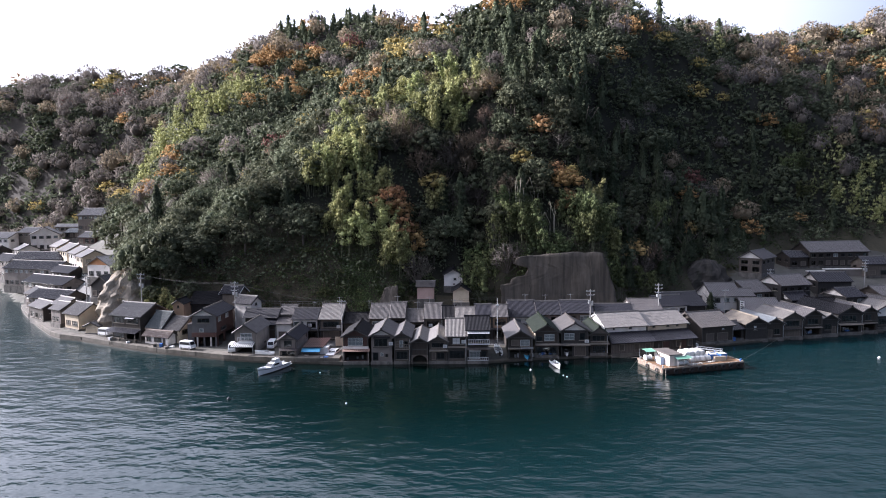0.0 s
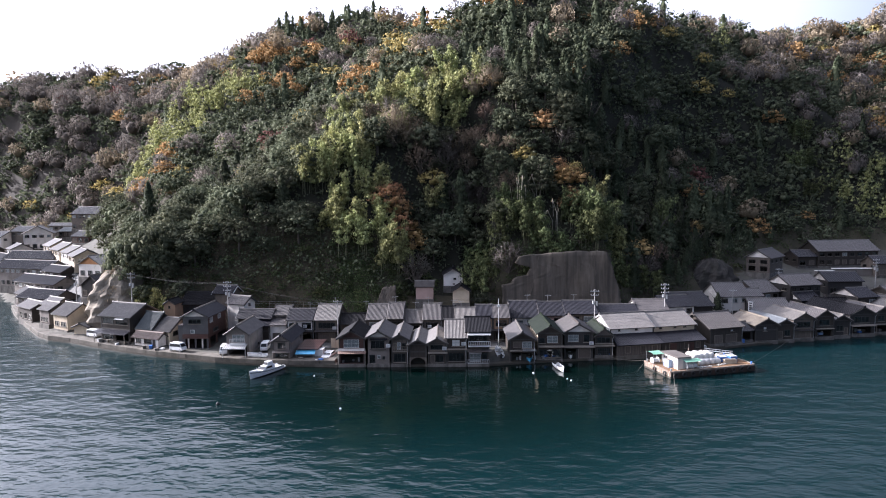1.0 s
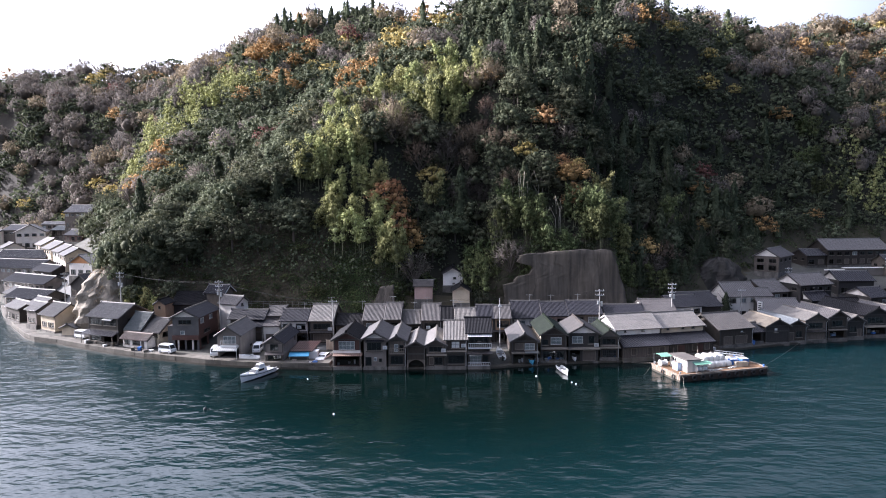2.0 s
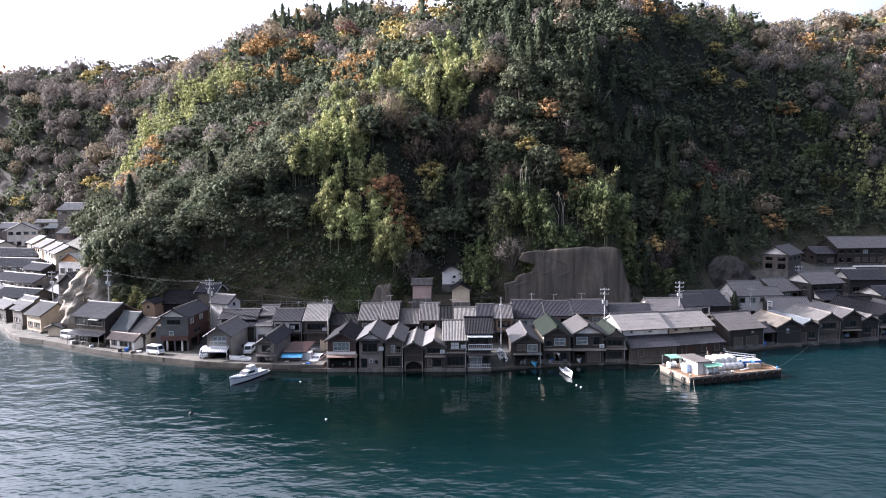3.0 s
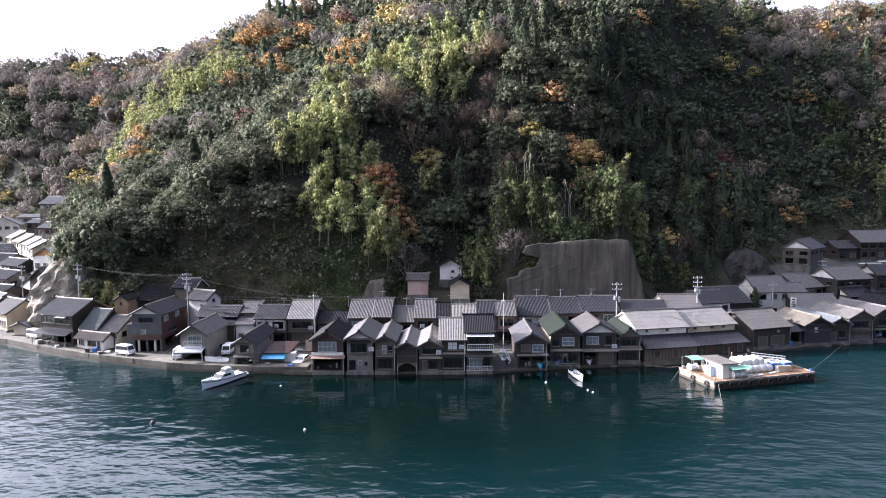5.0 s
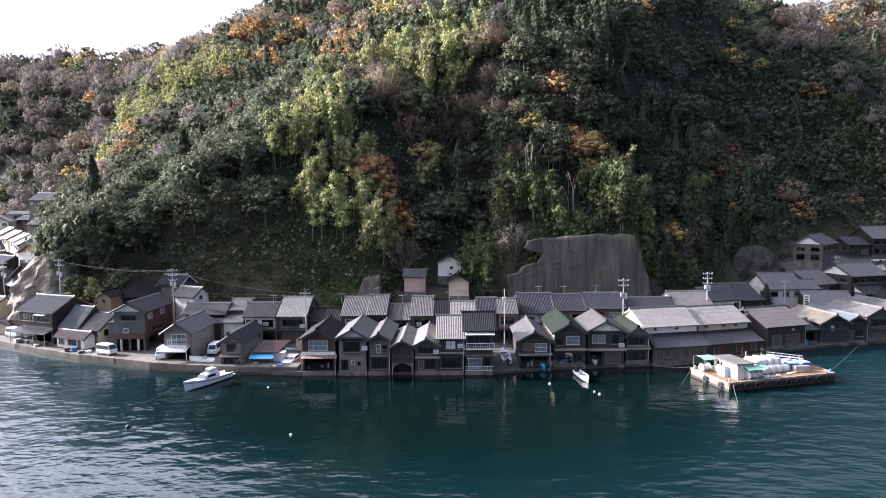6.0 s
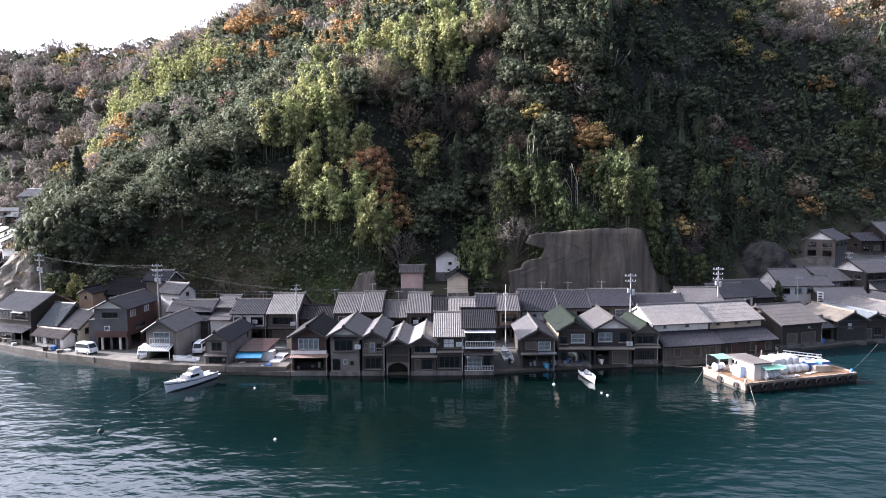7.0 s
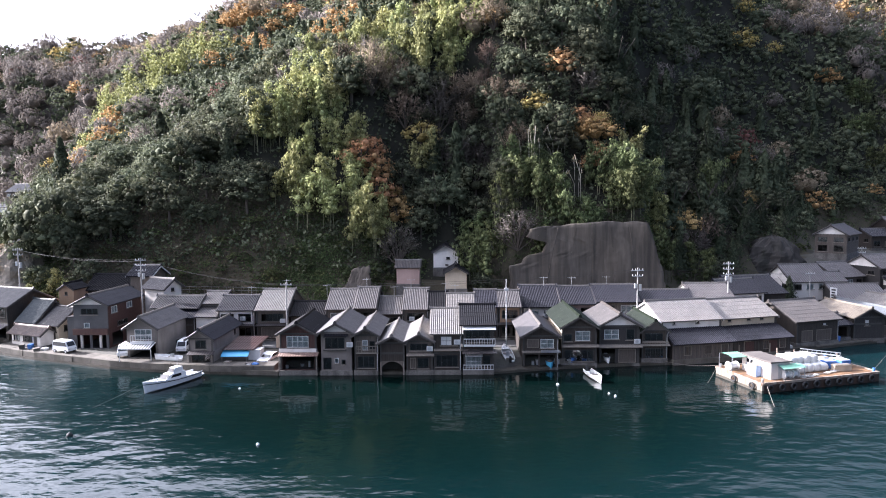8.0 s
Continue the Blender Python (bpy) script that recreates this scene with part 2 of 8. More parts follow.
WALL = {
    "wood": mat("weathered_dark_boards", (0.01365, 0.0112, 0.00912), (0.0651, 0.052, 0.0418), 0.85, 0.8, 9.0, 0.5, (9, 9, 0.5)),
    "black": mat("charred_black_boards", (0.0126, 0.012, 0.01235), (0.042, 0.038, 0.03515), 0.8, 0.8, 9.0, 0.5, (9, 9, 0.5)),
    "brown": mat("red_brown_boards", (0.0315, 0.015, 0.0114), (0.0945, 0.042, 0.0323), 0.75, 0.8, 9.0, 0.4, (9, 9, 0.5)),
    "grey": mat("grey_render", (0.126, 0.11, 0.0988), (0.2205, 0.195, 0.1748), 0.9, 2.0, 15, 0.15, stain=(0.0735, 0.062, 0.0551)),
    "greywood": mat("silver_grey_boards", (0.04725, 0.039, 0.0323), (0.1575, 0.131, 0.1092), 0.85, 0.8, 9.0, 0.5, (9, 9, 0.5)),
    "white": mat("white_plaster", (0.5775, 0.55, 0.513), (0.819, 0.77, 0.7125), 0.9, 2.0, 15, 0.1, stain=(0.3675, 0.32, 0.266), stain_amount=0.4),
    "cream": mat("cream_plaster", (0.42, 0.35, 0.247), (0.609, 0.52, 0.399), 0.9, 2.0, 15, 0.1, stain=(0.2625, 0.21, 0.152)),
    "charcoal": mat("charcoal_siding", (0.04725, 0.047, 0.0494), (0.08925, 0.088, 0.09025), 0.7, 1.5, 12, 0.15),
    "pink": mat("faded_pink_render", (0.3465, 0.24, 0.209), (0.504, 0.36, 0.3135), 0.9, 2.0, 15, 0.1, stain=(0.21, 0.16, 0.133)),
    "orange": mat("orange_ochre_render", (0.315, 0.14, 0.057), (0.4725, 0.24, 0.1045), 0.9, 2, 12, 0.1),
    "cement": mat("streaked_cement_render", (0.2, 0.182, 0.165), (0.37, 0.338, 0.306), 0.9, 2.0, 12, 0.15, stain=(0.13, 0.115, 0.1), stain_amount=0.5),
    "clay": mat("ochre_clay_wall", (0.294, 0.19, 0.114), (0.441, 0.3, 0.19), 0.9, 2, 12, 0.1, stain=(0.147, 0.1, 0.076)),
}
CONCRETE = mat("weathered_concrete", (0.046, 0.041, 0.033), (0.145, 0.13, 0.107), 0.9, 1.6, 8, 0.35, vary=0.18, spread=0.7, stain=(0.055, 0.048, 0.036), stain_amount=0.8)
WETSTONE = mat("wet_dark_quay_stone", (0.022, 0.019, 0.013), (0.065, 0.056, 0.04), 0.6, 1.2, 5, 0.4)
PLINTH = mat("dark_stained_plinth", (0.055, 0.05, 0.045), (0.2, 0.185, 0.165), 0.85, 1.2, 6, 0.3, stain=(0.03, 0.028, 0.024), stain_amount=0.8)
SHOTCRETE = mat("grey_brown_sprayed_concrete", (0.05, 0.042, 0.033), (0.15, 0.128, 0.103), 0.95, 1.6, 2.0, 0.6, (1, 1, 0.1), 0, spread=0.6, stain=(0.036, 0.032, 0.027), stain_amount=0.8)
YARD = mat("trodden_grey_brown_earth", (0.04, 0.038, 0.032), (0.105, 0.1, 0.086), 0.95, 3, 6, 0.4, (1, 1, 1), 0, stain=(0.05, 0.055, 0.03))
ASPHALT = mat("worn_asphalt", (0.06, 0.06, 0.06), (0.12, 0.118, 0.112), 0.9, 3, 12, 0.2)
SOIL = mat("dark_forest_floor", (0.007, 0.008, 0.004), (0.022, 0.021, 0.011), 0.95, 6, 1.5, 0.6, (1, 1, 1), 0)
LITTER = mat("brown_fallen_leaves", (0.022, 0.019, 0.014), (0.065, 0.054, 0.041), 0.95, 5, 1.5, 0.5, (1, 1, 1), 0)
GRASS = mat("green_brown_undergrowth", (0.032, 0.028, 0.016), (0.085, 0.073, 0.044), 0.95, 3, 4, 0.6, (1, 1, 1), 0)
DARKROCK = mat("dark_weathered_rock", (0.018, 0.016, 0.014), (0.075, 0.066, 0.057), 0.95, 2.0, 2.5, 0.9, (1.4, 1.4, 0.4), 0, spread=0.8, stain=(0.02, 0.022, 0.014), stain_amount=0.7)
ROCK = mat("pale_rock_with_dry_grass", (0.1, 0.085, 0.065), (0.38, 0.33, 0.26), 0.95, 2.5, 2.5, 0.7, (1.4, 1.4, 0.5), 0, spread=0.8)
FRAMEDARK = mat("dark_window_frame", (0.03, 0.028, 0.026), (0.06, 0.056, 0.05), 0.6, 1, 10, 0.05)
FRAMEWHITE = mat("white_painted_metal", (0.46, 0.465, 0.46), (0.66, 0.665, 0.66), 0.45, 1, 10, 0.03)
TIMBER = mat("grey_timber", (0.13, 0.11, 0.09), (0.27, 0.24, 0.2), 0.85, 0.6, 10, 0.4, (5, 5, 0.6))
CURTAIN = mat("pale_curtain", (0.5, 0.5, 0.49), (0.7, 0.7, 0.68), 0.9, 0.4, 6, 0.2, (8, 8, 0.4))
FLOORM = mat("dark_interior_floor", (0.012, 0.011, 0.01), (0.03, 0.028, 0.025), 0.8)
DARKTIMBER = mat("dark_bargeboard", (0.03, 0.027, 0.025), (0.09, 0.082, 0.075), 0.8, 0.6, 10, 0.3)
POLE = mat("pale_concrete_pole", (0.3, 0.29, 0.275), (0.46, 0.45, 0.43), 0.85)
METAL = mat("galvanised_metal", (0.35, 0.36, 0.37), (0.55, 0.56, 0.57), 0.4, 1, 20, 0.05, metal=0.7)
WHITE = mat("white_gelcoat", (0.7, 0.71, 0.71), (0.82, 0.82, 0.81), 0.3, 1, 12, 0.02, stain=(0.5, 0.48, 0.44), stain_amount=0.3)
RUST = mat("rust_streaked_steel", (0.06, 0.035, 0.02), (0.38, 0.33, 0.27), 0.7, 0.9, 3.0, 0.3, (1.5, 1.5, 0.5), spread=0.7, stain=(0.16, 0.065, 0.026), stain_amount=0.75)
RUSTDECK = mat("rusty_brown_deck", (0.08, 0.042, 0.018), (0.28, 0.155, 0.07), 0.85, 1.2, 4, 0.3, vary=0.3, spread=0.8, stain=(0.07, 0.045, 0.03), stain_amount=0.7)
SHADERUST = mat("rusted_plate_darkened_for_shade", (0.01, 0.008, 0.007), (0.05, 0.033, 0.024), 0.75, 0.9, 4, 0.3, (1, 1, 0.5), spread=0.8, stain=(0.09, 0.042, 0.02), stain_amount=0.6)
RUBBER = mat("black_rubber", (0.012, 0.012, 0.012), (0.03, 0.03, 0.03), 0.7)
BLUE = mat("blue_plastic", (0.05, 0.14, 0.42), (0.09, 0.22, 0.55), 0.5, 0.6, 8, 0.1)
PALEBLUE = mat("pale_blue_plastic", (0.2, 0.3, 0.5), (0.34, 0.44, 0.6), 0.5, 0.6, 8, 0.1)
SKYBLUE = mat("sky_blue_sheet", (0.06, 0.3, 0.5), (0.11, 0.42, 0.64), 0.5, 0.8, 8, 0.1)
GREENCANVAS = mat("faded_green_canvas", (0.13, 0.33, 0.22), (0.24, 0.46, 0.33), 0.7, 0.6, 8, 0.1)
REDSHEET = mat("rusty_corrugated_awning", (0.1, 0.055, 0.042), (0.27, 0.19, 0.15), 0.7, 0.6, 6, 0.2)
TARP = mat("white_woven_bag", (0.6, 0.59, 0.55), (0.8, 0.79, 0.75), 0.85, 0.5, 5, 0.6, stain=(0.45, 0.42, 0.36), stain_amount=0.5)
DARKBOX = mat("brown_panel", (0.07, 0.06, 0.055), (0.13, 0.115, 0.1), 0.7)
TINT = mat("dark_tinted_glass", (0.01, 0.012, 0.014), (0.02, 0.022, 0.025), 0.08, bump=0)
BARK = mat("grey_brown_bark", (0.05, 0.042, 0.034), (0.13, 0.11, 0.09), 0.9, 0.5, 8, 0.5, (3, 3, 0.5))
PALECULM = mat("bleached_bamboo_culm", (0.34, 0.31, 0.24), (0.58, 0.54, 0.43), 0.7, 0.5, 8, 0.1)
CULM = mat("pale_bamboo_culm", (0.09, 0.1, 0.045), (0.22, 0.22, 0.12), 0.6, 0.5, 8, 0.1)


# ---- mesh helpers ----
class Shape:
    """Collects vertices and faces of one mesh."""

    def __init__(self):
        self.v, self.f, self.n = [], [], []

    def box(self, x0, x1, y0, y1, z0, z1):
        i = len(self.v)
        self.v += [(x0, y0, z0), (x1, y0, z0), (x1, y1, z0), (x0, y1, z0), (x0, y0, z1), (x1, y0, z1), (x1, y1, z1), (x0, y1, z1)]
        self.f += [tuple(i + k for k in q) for q in ((0, 3, 2, 1), (4, 5, 6, 7), (0, 1, 5, 4), (1, 2, 6, 5), (2, 3, 7, 6), (3, 0, 4, 7))]
        return self

    def poly(self, pts):
        i = len(self.v)
        self.v += [tuple(p) for p in pts]
        self.f.append(tuple(range(i, i + len(pts))))
        return self

    def prism(self, ring, vec):
        """A closed polygon pushed along vec."""
        i, n = len(self.v), len(ring)
        self.v += [tuple(p) for p in ring] + [tuple(Vector(p) + Vector(vec)) for p in ring]
        self.f.append(tuple(range(i + n - 1, i - 1, -1)))
        self.f.append(tuple(range(i + n, i + 2 * n)))
        self.f += [(i + k, i + (k + 1) % n, i + n + (k + 1) % n, i + n + k) for k in range(n)]
        return self

    def tube(self, p, q, r0, r1=None, n=8):
        r1 = r0 if r1 is None else r1
        p, q = Vector(p), Vector(q)
        d = (q - p).normalized()
        u = d.orthogonal().normalized()
        w = d.cross(u)
        i = len(self.v)
        for c, r in ((p, r0), (q, r1)):
            self.v += [tuple(c + (u * math.cos(2 * math.pi * k / n) + w * math.sin(2 * math.pi * k / n)) * r) for k in range(n)]
        self.f += [(i + k, i + (k + 1) % n, i + n + (k + 1) % n, i + n + k) for k in range(n)]
        self.f += [tuple(range(i + n - 1, i - 1, -1)), tuple(range(i + n, i + 2 * n))]
        return self

    def rings(self, loops, closed=True, caps=True):
        """Skin over a row of loops with equal counts."""
        i, n = len(self.v), len(loops[0])
        for lp in loops:
            self.v += [tuple(p) for p in lp]
        for a in range(len(loops) - 1):
            for k in range(n if closed else n - 1):
                self.f.append((i + a * n + k, i + a * n + (k + 1) % n, i + (a + 1) * n + (k + 1) % n, i + (a + 1) * n + k))
        if caps:
            self.f += [tuple(range(i + n - 1, i - 1, -1)), tuple(range(i + (len(loops) - 1) * n, i + len(loops) * n))]
        return self

    def cable(self, pts, r, n=4):
        """One bent tube through a row of points."""
        pts = [Vector(p) for p in pts]
        loops = []
        for i, p in enumerate(pts):
            d = (pts[min(i + 1, len(pts) - 1)] - pts[max(i - 1, 0)]).normalized()
            u = d.cross(Vector((0, 0, 1)) if abs(d.z) < 0.95 else Vector((1, 0, 0))).normalized()
            w = d.cross(u)
            loops.append([p + (u * math.cos(2 * math.pi * k / n) + w * math.sin(2 * math.pi * k / n)) * r for k in range(n)])
        return self.rings(loops)

    def mesh(self, name, material, smooth=False):
        me = bpy.data.meshes.new(name)
        me.from_pydata(self.v, [], self.f)
        me.materials.append(material)
        if smooth:
            me.shade_smooth()
        me.update()
        return me


def part(name, shape, material, parent, label="", m=None, smooth=False):
    ob = new(name, shape.mesh(name, material, smooth))
    ob.parent = parent
    if m is not None:
        ob.matrix_local = m
    if label:
        ob["label"] = label
    return ob


def thing(name, m, label, category, group="", kind=""):
    ob = new(name)
    ob.matrix_world = m
    return tagged(ob, label, category, group, kind)


# ---- the lie of the land ----
COAST = [(-460, 400), (-260, 310), (-180, 227), (-157, 203.5), (-138, 183), (-128, 171), (-112, 153.6), (-100.5, 142), (-95.5, 138.3), (-88.5, 135.6), (-78.6, 130.4), (-69.8, 126),
         (-61.5, 122.4), (-54, 119.9), (-46.8, 117.3), (-40, 115.7), (-31, 114.4), (-21.8, 114.0), (8.7, 114.0), (18, 116.2), (29, 117.8), (34.2, 118.2), (44.5, 120.6),
         (57, 125.6), (71, 130.4), (84.2, 134), (94, 137), (107, 140), (140, 150), (420, 230)]
FOOT = [(-460, 330), (-300, 312), (-240, 300), (-190, 291), (-158, 280), (-150, 262), (-134, 241), (-117, 218), (-105, 205), (-98, 190), (-95, 174), (-90, 160), (-86, 147), (-76, 139), (-55, 139.5), (-20, 138.5),
        (10, 141), (14, 144.8), (43, 146), (55, 154), (72, 164), (88, 176), (100, 192), (135, 204), (220, 214), (420, 260)]
RIDGES = [  # crest lines: (x, y, height) along each, then the steepness of its sides
    ([(-82, 152, 25), (-80, 178, 36), (-78, 198, 45), (-58, 212, 54), (-33, 216, 64), (-18, 224, 77), (-2, 234, 99), (30, 252, 118), (60, 264, 121),
      (88, 276, 112), (118, 292, 112), (142, 312, 113), (190, 342, 120), (222, 352, 126), (256, 362, 135), (420, 420, 160)], 0.82),
    ([(2, 234, 88), (-4, 198, 64), (-14, 176, 50), (-20, 156, 36), (-16, 144, 22)], 0.6),
    ([(40, 252, 108), (32, 205, 66), (22, 178, 46), (18, 156, 28)], 0.6),
    ([(-460, 420, 105), (-296, 380, 103), (-256, 380, 111), (-216, 375, 110), (-175, 372, 111), (-150, 366, 110), (-132, 364, 116), (-116, 364, 122), (-100, 364, 129), (-84, 366, 140),
      (-56, 368, 145), (-38, 367, 143), (-28, 366, 138), (-16, 366, 133), (40, 340, 112)], 0.72),
    ([(-60, 366, 132), (-70, 318, 104), (-84, 294, 82), (-103, 268, 61), (-119, 250, 47), (-131, 241, 32)], 0.62),
    ([(120, 292, 104), (112, 255, 72), (104, 215, 42), (96, 192, 24)], 0.6),
    ([(190, 342, 112), (178, 288, 80), (150, 236, 50), (138, 212, 30)], 0.6),
]


def polyline_distance(px, py, line):
    """Signed distance to a polyline (positive on its left-hand, inland side), by numpy."""
    best, sign = np.full(px.shape, 1e9), np.ones(px.shape)
    for (ax, ay), (bx, by) in zip(line, line[1:]):
        dx, dy = bx - ax, by - ay
        t = np.clip(((px - ax) * dx + (py - ay) * dy) / (dx * dx + dy * dy), 0, 1)
        d = np.hypot(px - ax - t * dx, py - ay - t * dy)
        s = dx * (py - ay) - dy * (px - ax)
        near = d < best - 1e-6
        best = np.where(near, d, best)
        sign = np.where(near, np.where(s >= 0, 1.0, -1.0), sign)
    return best * sign


def ridge_height(px, py):
    top = np.full(px.shape, -50.0)
    for line, steep in RIDGES:
        for (ax, ay, az), (bx, by, bz) in zip(line, line[1:]):
            dx, dy = bx - ax, by - ay
            t = np.clip(((px - ax) * dx + (py - ay) * dy) / (dx * dx + dy * dy), 0, 1)
            d = np.hypot(px - ax - t * dx, py - ay - t * dy)
            h = az + t * (bz - az) - steep * (np.sqrt(d * d + 36) - 6)
            top = np.where(h > top, h + 0.0, top)
    return top


def wobble(px, py):
    return (np.sin(px * 0.11 + 1.3 * np.sin(py * 0.07)) * 1.3 + np.sin(py * 0.16 + 0.9 * np.sin(px * 0.13) + 2) * 1.1 + np.sin(px * 0.31 + py * 0.23) * 0.5)


def land(px, py):
    """Height of the ground."""
    px, py = np.asarray(px, float), np.asarray(py, float)
    c, f = polyline_distance(px, py, COAST), polyline_distance(px, py, FOOT)
    flat = 1.25 + np.interp(c, [0, 4, 8, 14, 20, 26, 34, 50], [0, 0.2, 1.7, 5.6, 10.2, 14.6, 21.4, 25.5]) * np.clip((-px - 86) / 8, 0, 1) + np.interp(py, [150, 160, 170, 190, 210], [0, 2.0, 6.8, 10.0, 12.4]) * np.clip((px - 56) / 26, 0, 1)
    flat = flat + np.where(np.abs(px) <= 72, 0.10 * np.clip(py - 126, 0, 14), 0)
    flat = flat + 3.6 * np.exp(-((px - 91) / 9) ** 2 - ((py - 171) / 6) ** 2)      # the house terrace
    flat = flat - 0.75 * np.clip((px - 34) / 6, 0, 1) * np.clip((9 - c) / 5, 0, 1)
    cut = np.clip(np.minimum(px - 11, 45 - px) / 3.0, 0, 1)
    rate = np.interp(px, [-95, -45, -13, -9, 9, 12], [1.7, 1.5, 1.15, 0.72, 0.72, 1.1])
    near = np.clip(f, 0, 1000)
    steep = flat + np.minimum(near, 13) * rate + np.clip(near - 13, 0, 1000) * 1.25 + 0.03 * np.clip(near - 11, 0, 40) ** 2 + np.clip(f, 0, 3) * 0.3 + cut * np.clip((f - 2) * 4.0, 0, 11)
    hill = np.minimum(np.maximum(ridge_height(px, py) + wobble(px, py), flat + 0.12 * np.clip(f, 0, 60) + cut * np.clip((f - 2) * 4.0, 0, 13)), steep)
    z = np.where(f > 0, hill, flat)
    return np.where(c < 1.2, np.maximum(-4.0, -1.5 + c * 0.4), z)


def land_at(x, y):
    return float(land(np.array([x]), np.array([y]))[0])


def build_ground():
    xs = np.concatenate([np.arange(-700, -300, 25), np.arange(-300, -120, 5), np.arange(-120, 130, 2.5), np.arange(130, 300, 5), np.arange(300, 701, 25)])
    ys = np.concatenate([np.arange(60, 110, 10), np.arange(110, 165, 1.5), np.arange(165, 260, 3), np.arange(260, 400, 6), np.arange(400, 901, 25)])
    gx, gy = np.meshgrid(xs, ys)
    gz = land(gx, gy)
    nx, ny = len(xs), len(ys)
    s = Shape()
    s.v = list(zip(gx.ravel().tolist(), gy.ravel().tolist(), gz.ravel().tolist()))
    foot = polyline_distance(gx, gy, FOOT)
    s.f = [(j * nx + i, j * nx + i + 1, (j + 1) * nx + i + 1, (j + 1) * nx + i) for j in range(ny - 1) for i in range(nx - 1)]
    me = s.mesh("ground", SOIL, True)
    me.materials.append(GRASS)
    me.materials.append(YARD)
    me.materials.append(LITTER)
    idx = []
    for j in range(ny - 1):
        for i in range(nx - 1):
            f = foot[j, i]
            x, y = gx[j, i], gy[j, i]
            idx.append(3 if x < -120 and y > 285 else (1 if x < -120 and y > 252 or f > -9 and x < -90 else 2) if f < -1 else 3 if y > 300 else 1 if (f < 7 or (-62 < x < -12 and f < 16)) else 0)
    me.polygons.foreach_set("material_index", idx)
    ob = new("ground", me)
    tagged(ob, "wooded hillside ground with village flat along the shore", "ground", kind="structure")
    sea = Shape()
    sea.poly([(-1800, -1500, 0), (1800, -1500, 0), (1800, 700, 0), (-1800, 700, 0)])
    w = new("water", sea.mesh("water", WATER))
    tagged(w, "dark teal rippled bay water reflecting hill and sky", "water", kind="structure")


build_ground()


# ---- quay and road ----
def build_quay():
    pts = [Vector((x, y, 0)) for x, y in COAST if -150 < x < 120]
    n = len(pts)
    out = []
    for i in range(n):
        a, b = pts[max(0, i - 1)], pts[min(n - 1, i + 1)]
        d = (b - a).normalized()
        out.append(Vector((-d.y, d.x, 0)))
    q = thing("quay", Matrix.Identity(4), "weathered concrete quay wall with dark wet foot along the shore", "quay", kind="structure")
    rng = random.Random(41)
    for i in range(n - 1):
        a, b, na, nb = pts[i], pts[i + 1], out[i], out[i + 1]
        top = 0.4 if -22.5 < (a.x + b.x) / 2 < 34 else 0.6 if a.x > 30 else 1.3
        count = max(1, round((b - a).length / 3.4))
        for k in range(count):
            gap = 0.02 / (b - a).length
            p, r = a.lerp(b, k / count + gap), a.lerp(b, (k + 1) / count - gap)
            np_, nr = na.lerp(nb, k / count), na.lerp(nb, (k + 1) / count)
            o, up = rng.uniform(-0.03, 0.05), Vector((0, 0, top + rng.uniform(-0.05, 0.02)))
            p, r, low = p - np_ * o, r - nr * o, Vector((0, 0, 0.35))
            s = Shape()
            s.rings([[p + low, p + np_ * 2.4 + low, p + np_ * 2.4 + up, p + np_ * 0.1 + up, p + up - Vector((0, 0, 0.09))],
                     [r + low, r + nr * 2.4 + low, r + nr * 2.4 + up, r + nr * 0.1 + up, r + up - Vector((0, 0, 0.09))]])
            part("quay_block", s, WETSTONE if -22.5 < p.x < 60 else CONCRETE, q)
        s = Shape()
        o = 0.1
        s.rings([[a - na * o + Vector((0, 0, -3)), a + na * 2.4 + Vector((0, 0, -3)), a + na * 2.4 + Vector((0, 0, 0.35)), a - na * o + Vector((0, 0, 0.3))],
                 [b - nb * o + Vector((0, 0, -3)), b + nb * 2.4 + Vector((0, 0, -3)), b + nb * 2.4 + Vector((0, 0, 0.35)), b - nb * o + Vector((0, 0, 0.3))]])
        part("quay_foot", s, WETSTONE, q, "dark wet stone foot at the water line")


build_quay()


def ribbon(name, line, width, lift, material, label, category):
    """A strip of paving that follows the ground."""
    s = Shape()
    dense = []
    for (ax, ay), (bx, by) in zip(line, line[1:]):
        k = max(1, int(math.hypot(bx - ax, by - ay) / 3))
        dense += [(ax + (bx - ax) * i / k, ay + (by - ay) * i / k) for i in range(k)]
    dense.append(line[-1])
    loops = []
    for i, (x, y) in enumerate(dense):
        a, b = dense[max(0, i - 1)], dense[min(len(dense) - 1, i + 1)]
        d = Vector((b[0] - a[0], b[1] - a[1], 0)).normalized()
        nrm = Vector((-d.y, d.x, 0)) * width / 2
        row = []
        for e in (-1, -0.33, 0.33, 1):
            p = Vector((x, y, 0)) + nrm * e
            row.append((p.x, p.y, land_at(p.x, p.y) + lift))
        loops.append(row)
    s.rings(loops, closed=False, caps=False)
    s.v += [(x, y, z - 0.3) for x, y, z in s.v]
    ob = new(name, s.mesh(name, material))
    tagged(ob, label, category, kind="structure")


ribbon("road", [(-130, 199), (-119, 184), (-109, 169), (-100.5, 156), (-94, 147), (-87, 141), (-74, 136), (-58, 136.2), (-40, 126.2), (-20, 125.8), (8, 125.8), (30, 128.5), (50, 132.5), (70, 141), (92, 149.5), (118, 158)],
       4.2, 0.12, ASPHALT, "narrow worn asphalt village road between the house rows", "road")


